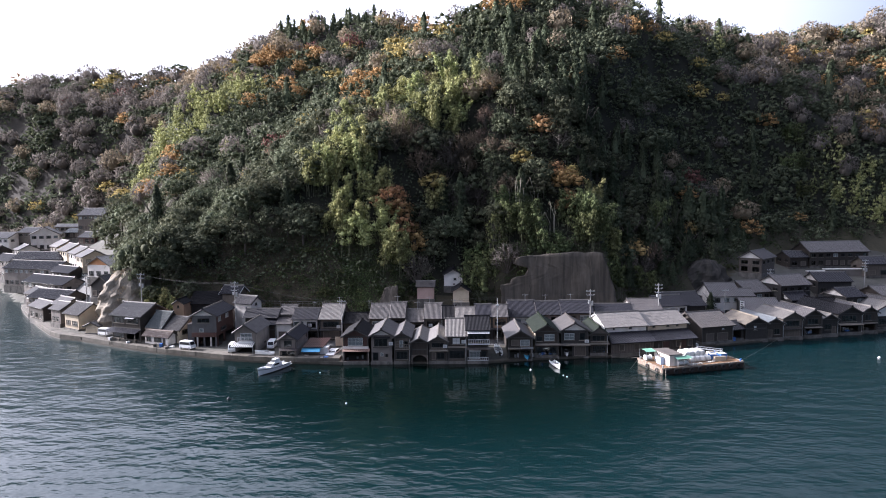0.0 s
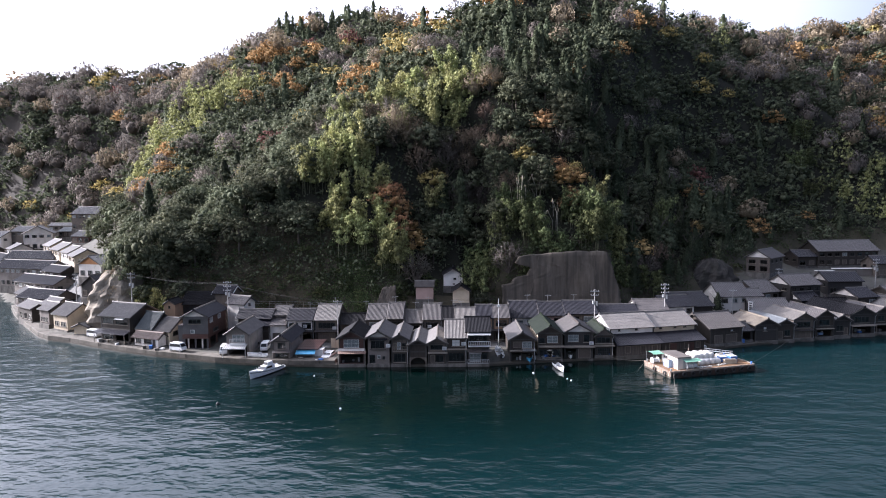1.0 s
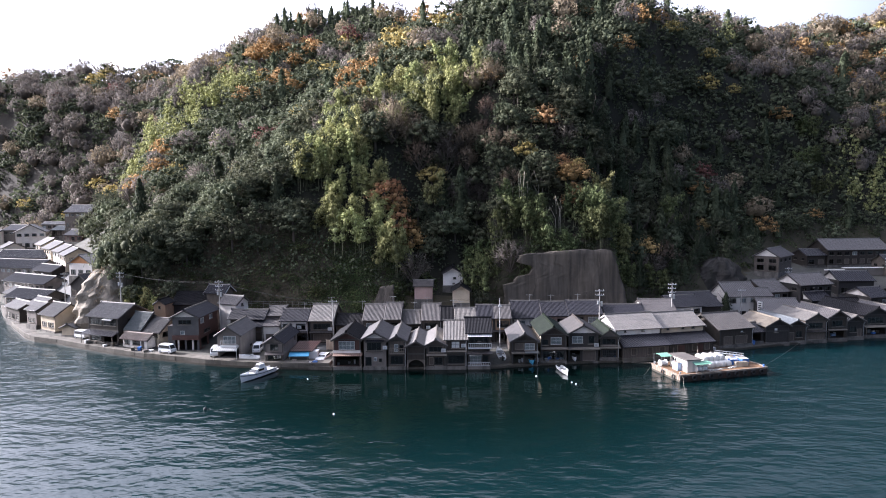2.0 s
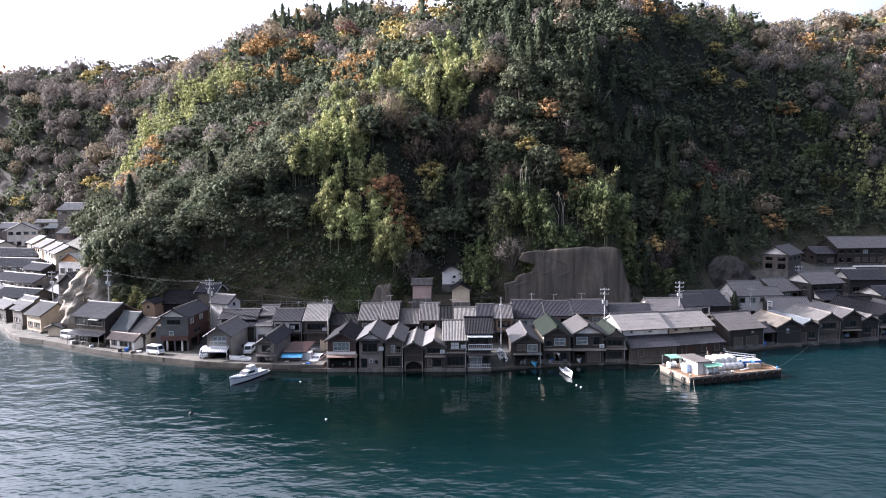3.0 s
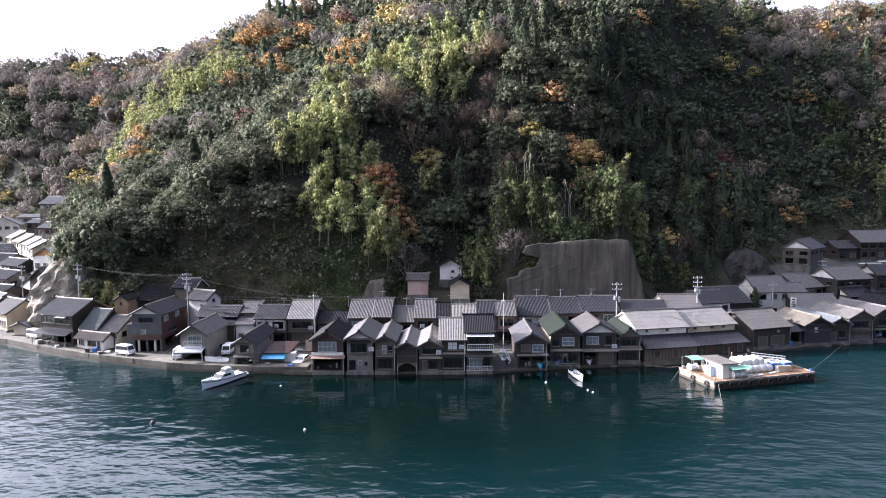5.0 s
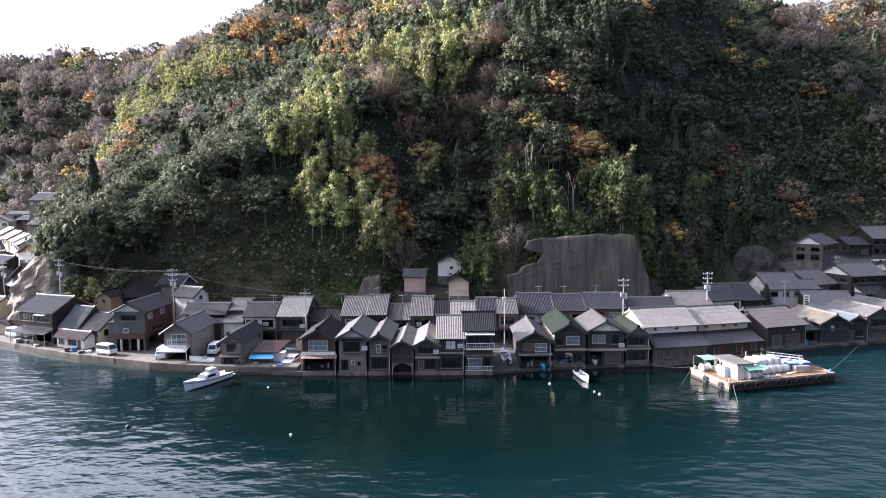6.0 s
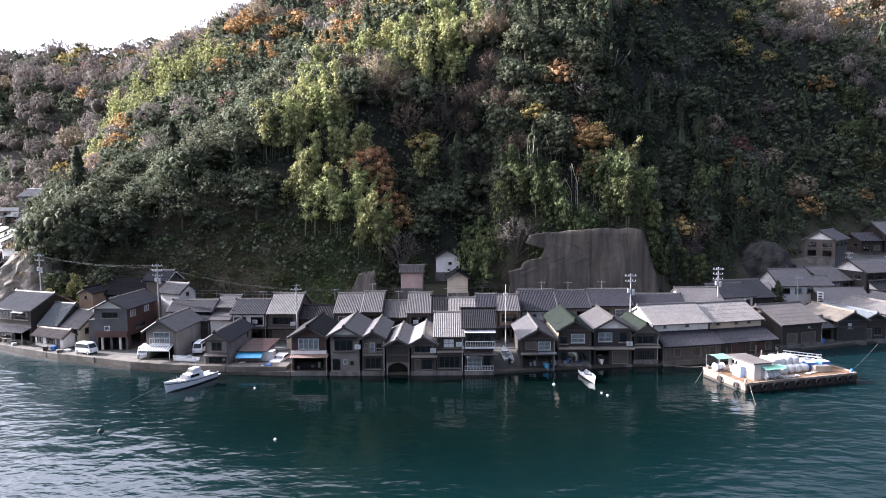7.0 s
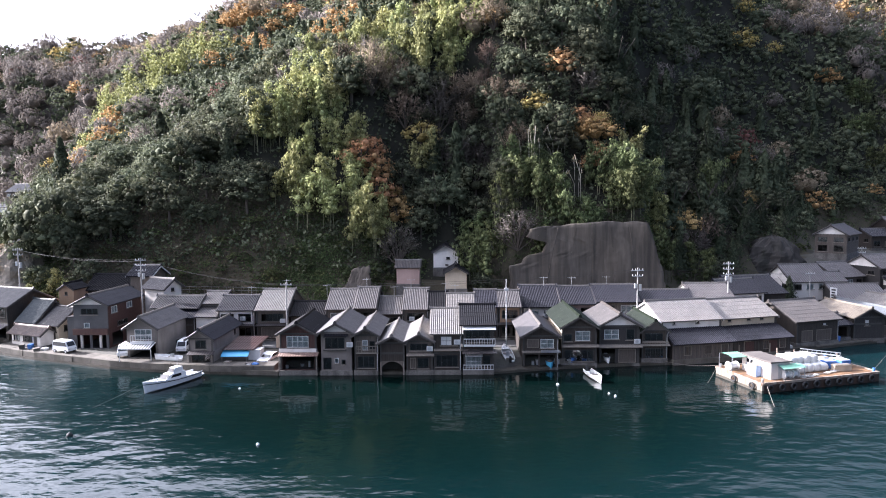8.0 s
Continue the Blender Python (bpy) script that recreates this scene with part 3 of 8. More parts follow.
# ---- houses ----
def wall_cells(s, length, z0, z1, holes, y0=0.0, y1=0.16, start=0.0):
    """A slab from start to length and z0 to z1 with holes through it, as one joined skin."""
    us = sorted({start, length, *[min(max(h[i], start), length) for h in holes for i in (0, 1)]})
    zs = sorted({z0, z1, *[min(max(h[i], z0), z1) for h in holes for i in (2, 3)]})
    nu, nz = len(us) - 1, len(zs) - 1
    solid = [[not any(h[0] < (us[i] + us[i + 1]) / 2 < h[1] and h[2] < (zs[j] + zs[j + 1]) / 2 < h[3] for h in holes) for j in range(nz)] for i in range(nu)]
    seen = {}

    def vert(i, j, k):
        if (i, j, k) not in seen:
            seen[(i, j, k)] = len(s.v)
            s.v.append((us[i], y1 if k else y0, zs[j]))
        return seen[(i, j, k)]

    def full(i, j):
        return 0 <= i < nu and 0 <= j < nz and solid[i][j]

    for i in range(nu):
        for j in range(nz):
            if not solid[i][j]:
                continue
            s.f.append((vert(i, j, 0), vert(i + 1, j, 0), vert(i + 1, j + 1, 0), vert(i, j + 1, 0)))
            s.f.append((vert(i, j, 1), vert(i, j + 1, 1), vert(i + 1, j + 1, 1), vert(i + 1, j, 1)))
            if not full(i - 1, j):
                s.f.append((vert(i, j, 0), vert(i, j + 1, 0), vert(i, j + 1, 1), vert(i, j, 1)))
            if not full(i + 1, j):
                s.f.append((vert(i + 1, j, 0), vert(i + 1, j, 1), vert(i + 1, j + 1, 1), vert(i + 1, j + 1, 0)))
            if not full(i, j - 1):
                s.f.append((vert(i, j, 0), vert(i, j, 1), vert(i + 1, j, 1), vert(i + 1, j, 0)))
            if not full(i, j + 1):
                s.f.append((vert(i, j + 1, 0), vert(i + 1, j + 1, 0), vert(i + 1, j + 1, 1), vert(i, j + 1, 1)))


def add_window(parent, m, u0, u1, z0, z1, kind):
    """A window, door or shutter set in a hole of a wall: kinds w dark glass, c curtained, d boarded door, s pale screen, l lattice, g closed shutter."""
    fr = Shape()
    t = 0.07
    cols = max(1, int((u1 - u0) / 0.85 + 0.5))
    rows = 2 if kind == "l" or (kind in "cs" and z1 - z0 > 1.1) else 1
    if kind == "l":
        cols = max(3, int((u1 - u0) / 0.35))
    if kind in "dg":
        cols = rows = 1
    lights = []
    for i in range(cols):
        for j in range(rows):
            a, b = u0 + t + (u1 - u0 - 2 * t) * i / cols, u0 + t + (u1 - u0 - 2 * t) * (i + 1) / cols
            c, d = z0 + t + (z1 - z0 - 2 * t) * j / rows, z0 + t + (z1 - z0 - 2 * t) * (j + 1) / rows
            lights.append((a + (0.025 if i else 0), b - (0.025 if i < cols - 1 else 0), c + (0.02 if j else 0), d - (0.02 if j < rows - 1 else 0)))
    wall_cells(fr, u1, z0, z1, lights, -0.05, 0.12, u0)
    white = kind in "c"
    win = part("window" if kind in "wcls" else "door", fr, FRAMEWHITE if white else FRAMEDARK if kind != "d" else TIMBER, parent, m=m)
    if kind in "wcls":
        part("sill", Shape().box(u0 - 0.12, u1 + 0.12, -0.16, -0.052, z0 - 0.09, z0 + 0.01), TIMBER, win)
    p = Shape().box(u0 + t, u1 - t, 0.03, 0.045, z0 + t, z1 - t)
    if kind in "wcl":
        pane = part("pane", p, GLASS, win)
        pane.visible_shadow = False
        back = Shape()
        n = max(4, int((u1 - u0) / 0.18))
        if kind == "c":
            top = []
            for k in range(n + 1):
                u = u0 + t + (u1 - u0 - 2 * t) * k / n
                top.append((u, 0.2 + 0.04 * (k % 2)))
            back.rings([[(u, y, z0 + 0.05) for u, y in top], [(u, y, z1 - 0.05) for u, y in top]], closed=False, caps=False)
            part("curtain", back, CURTAIN, win)
    elif kind == "s":
        part("screen", p, CURTAIN, win)
    elif kind == "d":
        bd = Shape()
        k = max(2, int((u1 - u0) / 0.22))
        pr = [(u0 + t + (u1 - u0 - 2 * t) * (i + e) / k, 0.02 + (0.025 if e in (0.0, 1.0) else 0.0)) for i in range(k) for e in (0.0, 0.08, 0.92, 1.0)]
        bd.rings([[(u, y, z0 + t) for u, y in pr], [(u, y, z1 - t) for u, y in pr]], closed=False, caps=False)
        part("door_leaf", bd, WALL["greywood"], win)
    elif kind == "g":
        sh = Shape()
        k = max(3, int((z1 - z0) / 0.12))
        sh.rings([[(u0 + t, 0.03 + 0.03 * (i % 2), z0 + t + (z1 - z0 - 2 * t) * i / k), (u1 - t, 0.03 + 0.03 * (i % 2), z0 + t + (z1 - z0 - 2 * t) * i / k)] for i in range(k + 1)], closed=False, caps=False)
        part("shutter_leaf", sh, METAL, win)
    return win


def tile_slope(ea, eb, rb, ra, pitch=0.3, thick=0.14, rib=0.1):
    """A roof slope from eave ea-eb up to ridge ra-rb, with tile rolls running up the slope and stepped courses."""
    ea, eb, ra, rb = (Vector(p) for p in (ea, eb, ra, rb))
    nrm = (eb - ea).cross(ra - ea).normalized()
    if nrm.z < 0:
        nrm = -nrm
    n = max(2, int((eb - ea).length / pitch))
    rows = max(2, int((ra - ea).length / (0.9 if pitch < 0.4 else 1.3)))
    prof = (0.0, 0.55, 1.0, 0.55)
    s = Shape()
    loops = []
    for r in range(rows):
        for f, up in ((r / rows, 0.018), ((r + 1) / rows, 0.0)):
            a, b = ea.lerp(ra, f), eb.lerp(rb, f)
            loops.append([a.lerp(b, k / (4 * n)) + nrm * (up + thick + rib * prof[k % 4]) for k in range(4 * n + 1)])
    s.rings(loops, closed=False, caps=False)
    m = 4 * n + 1
    first, last = 0, (len(loops) - 1) * m
    i = len(s.v)
    s.v += [tuple(p) for p in (ea, eb, rb, ra)]
    s.f.append((i, i + 3, i + 2, i + 1))
    s.f.append(tuple(range(first + m - 1, first - 1, -1)) + (i, i + 1))
    s.f.append(tuple(range(last, last + m)) + (i + 2, i + 3))
    s.f.append(tuple([i + 3, i] + [j * m for j in range(len(loops))]))
    s.f.append(tuple([i + 1, i + 2] + [j * m + m - 1 for j in range(len(loops) - 1, -1, -1)]))
    return s


def gable_roof(parent, x0, x1, y0, y1, eave, top, along, oh, fo, roof, barge=DARKTIMBER, mid=None, coarse=False):
    """Two slopes, a ridge roll and four bargeboards over the plan x0..x1, y0..y1; along 'y': ridge runs back, 'x': across."""
    material = TILE[roof]
    if along == "y":
        c = (x0 + x1) / 2 if mid is None else mid
        sl = (top - eave) / (c - x0)
        sr = (top - eave) / (x1 - c)
        l = [(x0 - oh, y0 - fo, eave - oh * sl), (x0 - oh, y1 + fo, eave - oh * sl), (c, y1 + fo, top), (c, y0 - fo, top)]
        r = [(x1 + oh, y0 - fo, eave - oh * sr), (x1 + oh, y1 + fo, eave - oh * sr), (c, y1 + fo, top), (c, y0 - fo, top)]
        ridge = [(c, y0 - fo - 0.05, top + 0.12), (c, y1 + fo + 0.05, top + 0.12)]
    else:
        c = (y0 + y1) / 2 if mid is None else mid
        sl = (top - eave) / (c - y0)
        sr = (top - eave) / (y1 - c)
        l = [(x0 - fo, y0 - oh, eave - oh * sl), (x1 + fo, y0 - oh, eave - oh * sl), (x1 + fo, c, top), (x0 - fo, c, top)]
        r = [(x0 - fo, y1 + oh, eave - oh * sr), (x1 + fo, y1 + oh, eave - oh * sr), (x1 + fo, c, top), (x0 - fo, c, top)]
        ridge = [(x0 - fo - 0.05, c, top + 0.12), (x1 + fo + 0.05, c, top + 0.12)]
    for q in (l, r):
        part("roof_slope", tile_slope(*q, 0.45 if coarse else 0.27, 0.14, 0.1 if coarse else 0.075), material, parent)
    a, b = Vector(ridge[0]), Vector(ridge[1])
    d = (b - a).normalized()
    w = Vector((-d.y, d.x, 0))
    cs = Shape()
    prof = [(-0.2, -0.05), (-0.17, 0.14), (-0.09, 0.2), (-0.07, 0.27), (0.07, 0.27), (0.09, 0.2), (0.17, 0.14), (0.2, -0.05)]
    sag = [a, a.lerp(b, 0.33) - Vector((0, 0, 0.03)), a.lerp(b, 0.67) - Vector((0, 0, 0.03)), b]
    cs.rings([[p + w * u + Vector((0, 0, h)) for u, h in prof] for p in sag])
    cap = part("ridge_cap", cs, TILE["light"] if roof in ("grey", "blue", "light") else material, parent)
    for e, sgn in ((a, -1), (b, 1)):
        orn = Shape()
        p = e + d * sgn * 0.03
        orn.prism([p + w * u + Vector((0, 0, h)) for u, h in ((-0.24, -0.1), (-0.26, 0.12), (-0.12, 0.3), (0, 0.4), (0.12, 0.3), (0.26, 0.12), (0.24, -0.1))], d * sgn * 0.1)
        part("ridge_end_tile", orn, material, cap)
    for q in (l, r):
        for k0, k1 in ((0, 3), (1, 2)):
            p, t = Vector(q[k0]), Vector(q[k1])
            o = d * (-0.05 if k0 == 0 else 0.05)
            bs = Shape()
            bs.prism([p + o + Vector((0, 0, 0.1)), t + o + Vector((0, 0, 0.1)), t + o - Vector((0, 0, 0.16)), p + o - Vector((0, 0, 0.16))], o * 0.8)
            part("bargeboard", bs, barge, parent)


def house(label, x, y, w, d, eave, rise, along="y", rot=0.0, z=None, wall="wood", upper=None, split=2.9, roof="grey", gable=None, wins=(), plinth=0.5,
          oh=0.45, fo=0.55, group="village houses", category="house", base=-1.0, barge=DARKTIMBER, mid=None, side=None, name="house", awn=(), balc=()):
    """A timber house; x, y: middle of its front foot; w, d: width and depth; heights over its ground z. wins: (face, u0, u1, z0, z1, kind), u from the left of that
    face as seen from outside. awn: (u0, u1, z, depth, material); balc: (u0, u1, z, depth, material)."""
    z = land_at(x, y + 2) if z is None else z
    if abs(x) < 36 and y < 119 and category == "house":
        wins = tuple((q[0], q[1] * (w - 0.3) / w, q[2] * (w - 0.3) / w, *q[3:]) if q[0] in "FB" else q for q in wins)
        w -= 0.3
    h = thing(name, pose(x, y, z, 0, 0, rot), label, category, group)
    faces = {"F": (w, pose(-w / 2, 0, 0)), "R": (d, pose(w / 2, 0, 0, 0, 0, 90)), "B": (w, pose(w / 2, d, 0, 0, 0, 180)), "L": (d, pose(-w / 2, d, 0, 0, 0, -90))}
    top = eave + rise
    levels = [(plinth, eave, wall)] if not upper else [(plinth, split, wall), (split, eave, upper)]
    for face, (length, m) in faces.items():
        holes = [(q[1], q[2], q[3], q[4]) for q in wins if q[0] == face]
        inset = 0.16 if face in "RL" else 0.0
        for a, b, wm in levels:
            s = Shape()
            wall_cells(s, length - inset, a, b, holes, 0.0, 0.16, inset)
            if s.v:
                part("wall", s, WALL[side if side and face in "RL" else wm], h, m=m)
        for q in wins:
            if q[0] == face and q[5] != "o":
                add_window(h, m, *q[1:])
    # gable walls
    gm = WALL[gable or upper or wall]
    c = (0.0 if mid is None else mid) if along == "y" else (d / 2 if mid is None else mid)
    for k in (0, 1):
        s = Shape()
        if along == "y":
            yy = 0.0 if k == 0 else d - 0.16
            s.prism([(-w / 2, yy, eave), (w / 2, yy, eave), (c, yy, top)], (0, 0.16, 0))
        else:
            xx = -w / 2 if k == 0 else w / 2 - 0.16
            s.prism([(xx, 0, eave), (xx, d, eave), (xx, c, top)], (0.16, 0, 0))
        part("gable", s, gm, h)
    part("plinth", Shape().box(-w / 2 - 0.12, w / 2 + 0.12, -0.25, d + 0.1, base, plinth), PLINTH, h, "stained concrete plinth")
    if any(q[5] == "o" for q in wins):
        part("bay_floor", Shape().box(-w / 2 + 0.17, w / 2 - 0.17, 0.02, d - 0.17, plinth - 0.02, plinth + 0.02), FLOORM, h)
    if wall in ("wood", "greywood", "black", "brown") and y < 142:
        bm_ = FRAMEDARK if wall != "greywood" else DARKTIMBER
        for u in (-w / 2, w / 2 - 0.16):
            part("corner_post", Shape().box(u - 0.02, u + 0.18, -0.05, 0.0, plinth, eave), bm_, h)
        if eave > 4:
            part("beam", Shape().box(-w / 2, w / 2, -0.07, -0.002, split - 0.13, split + 0.13), bm_, h)
        part("eave_beam", Shape().box(-w / 2, w / 2, -0.06, -0.002, eave - 0.2, eave), bm_, h)
        part("downpipe", Shape().cable([(w / 2 + 0.2, -0.3, eave - 0.3), (w / 2 + 0.06, -0.1, eave - 0.7), (w / 2 + 0.06, -0.1, plinth)], 0.05, 6), METAL if int(x * 3) % 3 == 0 else FRAMEDARK, h)
    if eave > 4.2:
        part("floor_slab", Shape().box(-w / 2 + 0.17, w / 2 - 0.17, 0.17, d - 0.17, split - 0.12, split), FLOORM, h)
    gable_roof(h, -w / 2, w / 2, 0, d, eave, top, along, oh, fo, roof, barge, mid, abs(x) > 82 or y > 145)
    for u0, u1, za, dep, am in awn:
        a0, a1 = u0 - w / 2, u1 - w / 2
        part("awning", tile_slope((a0, -dep, za - dep * 0.35), (a1, -dep, za - dep * 0.35), (a1, 0.02, za), (a0, 0.02, za), 0.35, 0.05, 0.04), am, h)
        for px in (a0 + 0.15, a1 - 0.15) if dep >= 0.9 and za < 3.2 else ():
            part("awning_post", Shape().tube((px, -dep + 0.12, 0), (px, -dep + 0.12, za - dep * 0.33), 0.06, n=6), TIMBER, h)
    for u0, u1, za, dep, bmat in balc:
        a0, a1 = u0 - w / 2, u1 - w / 2
        s = Shape().box(a0, a1, -dep, 0, za - 0.12, za)
        bal = part("balcony", s, bmat, h)
        rl = Shape()
        k = max(3, int((a1 - a0) / 0.35))
        gap = (a1 - a0 - 0.05) / k
        wall_cells(rl, a1, za, za + 0.98, [(a0 + 0.05 + gap * i, a0 + gap * (i + 1), za + 0.08, za + 0.88) for i in range(k)], -dep, -dep + 0.05, a0)
        part("railing", rl, bmat, bal)
    return h


def air_unit(x, y, z, rot=0.0):
    e = thing("air_conditioner", pose(x, y, z, 0, 0, rot), "white outdoor air conditioning unit on a wall bracket", "air conditioner", "air conditioners")
    part("case", Shape().box(-0.42, 0.42, -0.3, 0, 0, 0.58), FRAMEWHITE, e)
    part("grille", Shape().tube((-0.08, -0.33, 0.29), (-0.08, -0.3, 0.29), 0.22, n=14), METAL, e)
    part("bracket", Shape().box(-0.42, 0.42, -0.3, 0.02, -0.06, 0), METAL, e)


# front row: boat houses standing at the water's edge
h_balc = house("grey rendered house with balcony over a striped carport", -42.6, 118.6, 4.5, 9.4, 4.6, 1.5, z=1.2, wall="grey", side="cement", gable="grey", roof="grey", plinth=0.1,
      wins=(("F", 0.3, 4.2, 0.15, 2.3, "o"), ("F", 1.2, 3.7, 2.75, 4.3, "c"), ("R", 5.6, 6.6, 0.9, 1.4, "w")), balc=((0.9, 4.0, 2.6, 0.8, FRAMEWHITE),))
house("narrow grey boarded house with blue tile roof", -32.8, 115.9, 3.7, 10.4, 3.9, 1.1, z=0.9, wall="greywood", upper="grey", side="cement", roof="blue", split=1.9,
      wins=(("F", 0.4, 3.3, 0.3, 1.7, "w"), ("F", 1.0, 2.7, 2.3, 3.6, "w"), ("R", 8.2, 8.8, 2.6, 3.5, "w")), awn=((0.0, 3.7, 1.95, 0.9, TILE["grey"]),), plinth=0.3)
h_dark = house("three-storey charcoal house with brown band over open ground floor", -53.7, 124.4, 5.4, 10.4, 7.0, 1.4, z=1.25, wall="charcoal", side="brown", gable="white", roof="blue", plinth=0.05,
      wins=(("F", 0.4, 2.4, 0.1, 2.2, "o"), ("F", 2.8, 5.0, 0.1, 2.2, "o"), ("F", 1.2, 3.9, 5.4, 6.4, "w"), ("F", 1.6, 2.5, 3.3, 4.1, "c"), ("R", 1.0, 2.6, 5.4, 6.5, "c"), ("R", 5.4, 7.0, 5.5, 6.5, "c"), ("R", 1.0, 4.2, 0.2, 2.3, "o"), ("R", 5.0, 9.5, 0.2, 2.3, "o"), ("R", 2.5, 5.5, 3.1, 3.9, "w")))
h_red = house("red-brown boarded boat house with wide window and rusty awning", -18.4, 113.9, 5.3, 9.0, 5.7, 1.4, z=0.15, wall="brown", roof="black", split=2.9,
      wins=(("F", 0.3, 5.0, 0.6, 2.5, "o"), ("F", 1.0, 4.2, 3.7, 5.3, "c")), awn=((-0.1, 5.4, 3.0, 1.0, REDSHEET),), balc=())
h_grey = house("grey boat house with dark upper windows and grey tile roof", -13.1, 113.8, 4.5, 10.6, 5.9, 1.15, z=0.15, wall="grey", gable="white", roof="grey",
      wins=(("F", 0.3, 1.5, 0.6, 2.3, "w"), ("F", 2.0, 2.6, 1.5, 2.2, "c"), ("F", 3.0, 3.6, 1.3, 2.0, "w"), ("F", 0.6, 3.5, 3.5, 5.1, "w")), awn=((0.5, 3.8, 5.5, 0.5, TILE["blue"]),))
house("narrow weathered timber boat house with pale grey roof", -9.0, 113.8, 3.4, 11.0, 5.5, 0.85, z=0.15, wall="wood", upper="greywood", roof="grey",
      wins=(("F", 0.4, 3.0, 0.8, 2.5, "w"), ("F", 1.2, 2.0, 3.3, 4.7, "c"), ("F", 0.3, 1.1, 3.4, 4.6, "d"), ("F", 2.2, 3.1, 3.4, 4.6, "w")), balc=((0.2, 3.3, 3.0, 0.4, TIMBER),))
h_arch = house("low timber boat house with arched opening over the water", -5.4, 113.8, 3.6, 11.0, 4.45, 0.85, z=0.1, wall="wood", roof="light", plinth=-0.5,
      wins=(("F", 0.25, 3.35, -0.8, 1.75, "o"),), base=-2.0)
house("small weathered boat house with pale tan roof", -1.65, 113.8, 3.8, 11.0, 4.6, 0.95, z=0.15, wall="wood", upper="greywood", roof="light", split=2.6,
      wins=(("F", 0.5, 1.4, 0.7, 2.2, "d"), ("F", 1.6, 3.3, 0.7, 2.2, "w"), ("F", 0.5, 3.2, 3.2, 4.2, "w")), awn=((0.0, 3.8, 2.75, 0.6, TIMBER),))
house("two-storey boat house with ribbed pale tile roof", 2.15, 113.8, 3.9, 10.4, 5.65, 2.4, "x", z=0.15, wall="wood", upper="wood", gable="white", roof="light", split=2.9, mid=5.0,
      wins=(("F", 0.3, 3.6, 0.9, 2.6, "w"), ("F", 1.0, 2.7, 3.9, 5.2, "s"), ("F", 2.9, 3.5, 3.9, 4.6, "w")), awn=((0.0, 3.9, 3.4, 0.5, TIMBER),))
h_glazed = house("boat house with black tile roof and glazed white balcony", 6.45, 113.9, 4.3, 8.0, 6.85, 1.9, "x", z=0.15, wall="wood", upper="wood", roof="black", split=2.9,
      wins=(("F", 0.3, 2.6, 0.8, 2.5, "c"), ("F", 2.8, 4.0, 0.8, 2.5, "w"), ("F", 0.3, 4.0, 4.3, 6.2, "w")), awn=((-0.2, 4.5, 3.3, 1.1, TILE["grey"]), (0.2, 2.6, 2.6, 0.5, FRAMEWHITE), (-0.1, 4.4, 6.5, 0.9, FRAMEWHITE)), balc=((0.0, 4.3, 4.0, 0.8, FRAMEWHITE),))
house("dark timber boat house with open boat bay", 15.25, 116.0, 5.1, 11.0, 4.75, 1.35, z=0.15, wall="wood", upper="wood", roof="grey", split=2.5,
      wins=(("F", 0.3, 2.3, 0.2, 2.0, "o"), ("F", 2.5, 4.8, 0.2, 2.0, "o"), ("F", 0.6, 2.4, 3.0, 4.2, "d"), ("F", 2.6, 4.6, 2.9, 4.2, "c")), awn=((-0.1, 2.5, 2.5, 0.5, TIMBER), (2.5, 5.2, 2.6, 0.6, METAL)), plinth=0.2)
house("dark timber boat house with green tile roof", 20.95, 117.1, 5.1, 12.0, 5.75, 1.4, z=0.15, wall="wood", upper="wood", side="cream", roof="green",
      wins=(("F", 0.3, 4.8, 0.7, 2.4, "w"), ("F", 0.2, 1.5, 3.6, 4.7, "w"), ("F", 2.0, 4.2, 3.7, 5.1, "c")), awn=((-0.1, 5.2, 3.1, 0.7, TIMBER),))
house("black boarded boat house with white gable", 26.85, 117.9, 5.9, 9.4, 5.75, 1.55, z=0.15, wall="black", gable="white", roof="brown",
      wins=(("F", 0.3, 2.4, 0.2, 2.3, "o"), ("F", 2.9, 5.5, 0.3, 2.3, "d"), ("F", 0.7, 2.9, 3.7, 5.1, "c"), ("F", 4.0, 5.3, 3.6, 5.2, "w")), awn=((-0.1, 6.0, 2.9, 0.8, TIMBER),), plinth=0.2)
house("narrow timber boat house with dark green roof", 32.0, 118.3, 3.8, 9.0, 4.95, 1.3, z=0.15, wall="wood", upper="wood", gable="grey", roof="green", split=2.7,
      wins=(("F", 0.5, 3.4, 0.8, 2.3, "l"), ("F", 0.4, 3.3, 3.3, 4.5, "w")), awn=((-0.1, 3.9, 2.9, 0.6, TIMBER), (0, 3.8, 3.2, 0.3, TIMBER)), plinth=0.8)


part("fascia", Shape().box(-2.65, 2.65, -0.12, -0.003, 3.05, 3.55), WALL["white"], h_red, "white painted band")
arch = Shape()
top_ring = [(-1.55 + 3.1 * k / 12, 0.7 + 1.05 * math.sin(math.pi * k / 12) ** 0.6) for k in range(13)]
arch.prism([(-1.6, -0.04, 1.8)] + [(u, -0.04, zz) for u, zz in top_ring] + [(1.6, -0.04, 1.8)], (0, 0.1, 0))
part("arch_board", arch, WALL["greywood"], h_arch, "pale arched board over the boat opening")
for u in (-1.62, 1.5):
    part("jamb_post", Shape().box(u, u + 0.14, -0.12, 0.0, -0.9, 1.75), TIMBER, h_arch)
low = Shape()
wall_cells(low, 2.1, 0.5, 1.25, [(-2.05 + 0.42 * i, -2.05 + 0.42 * i + 0.34, 0.6, 1.15) for i in range(10)], -0.3, -0.24, -2.1)
part("low_railing", low, FRAMEWHITE, h_glazed)
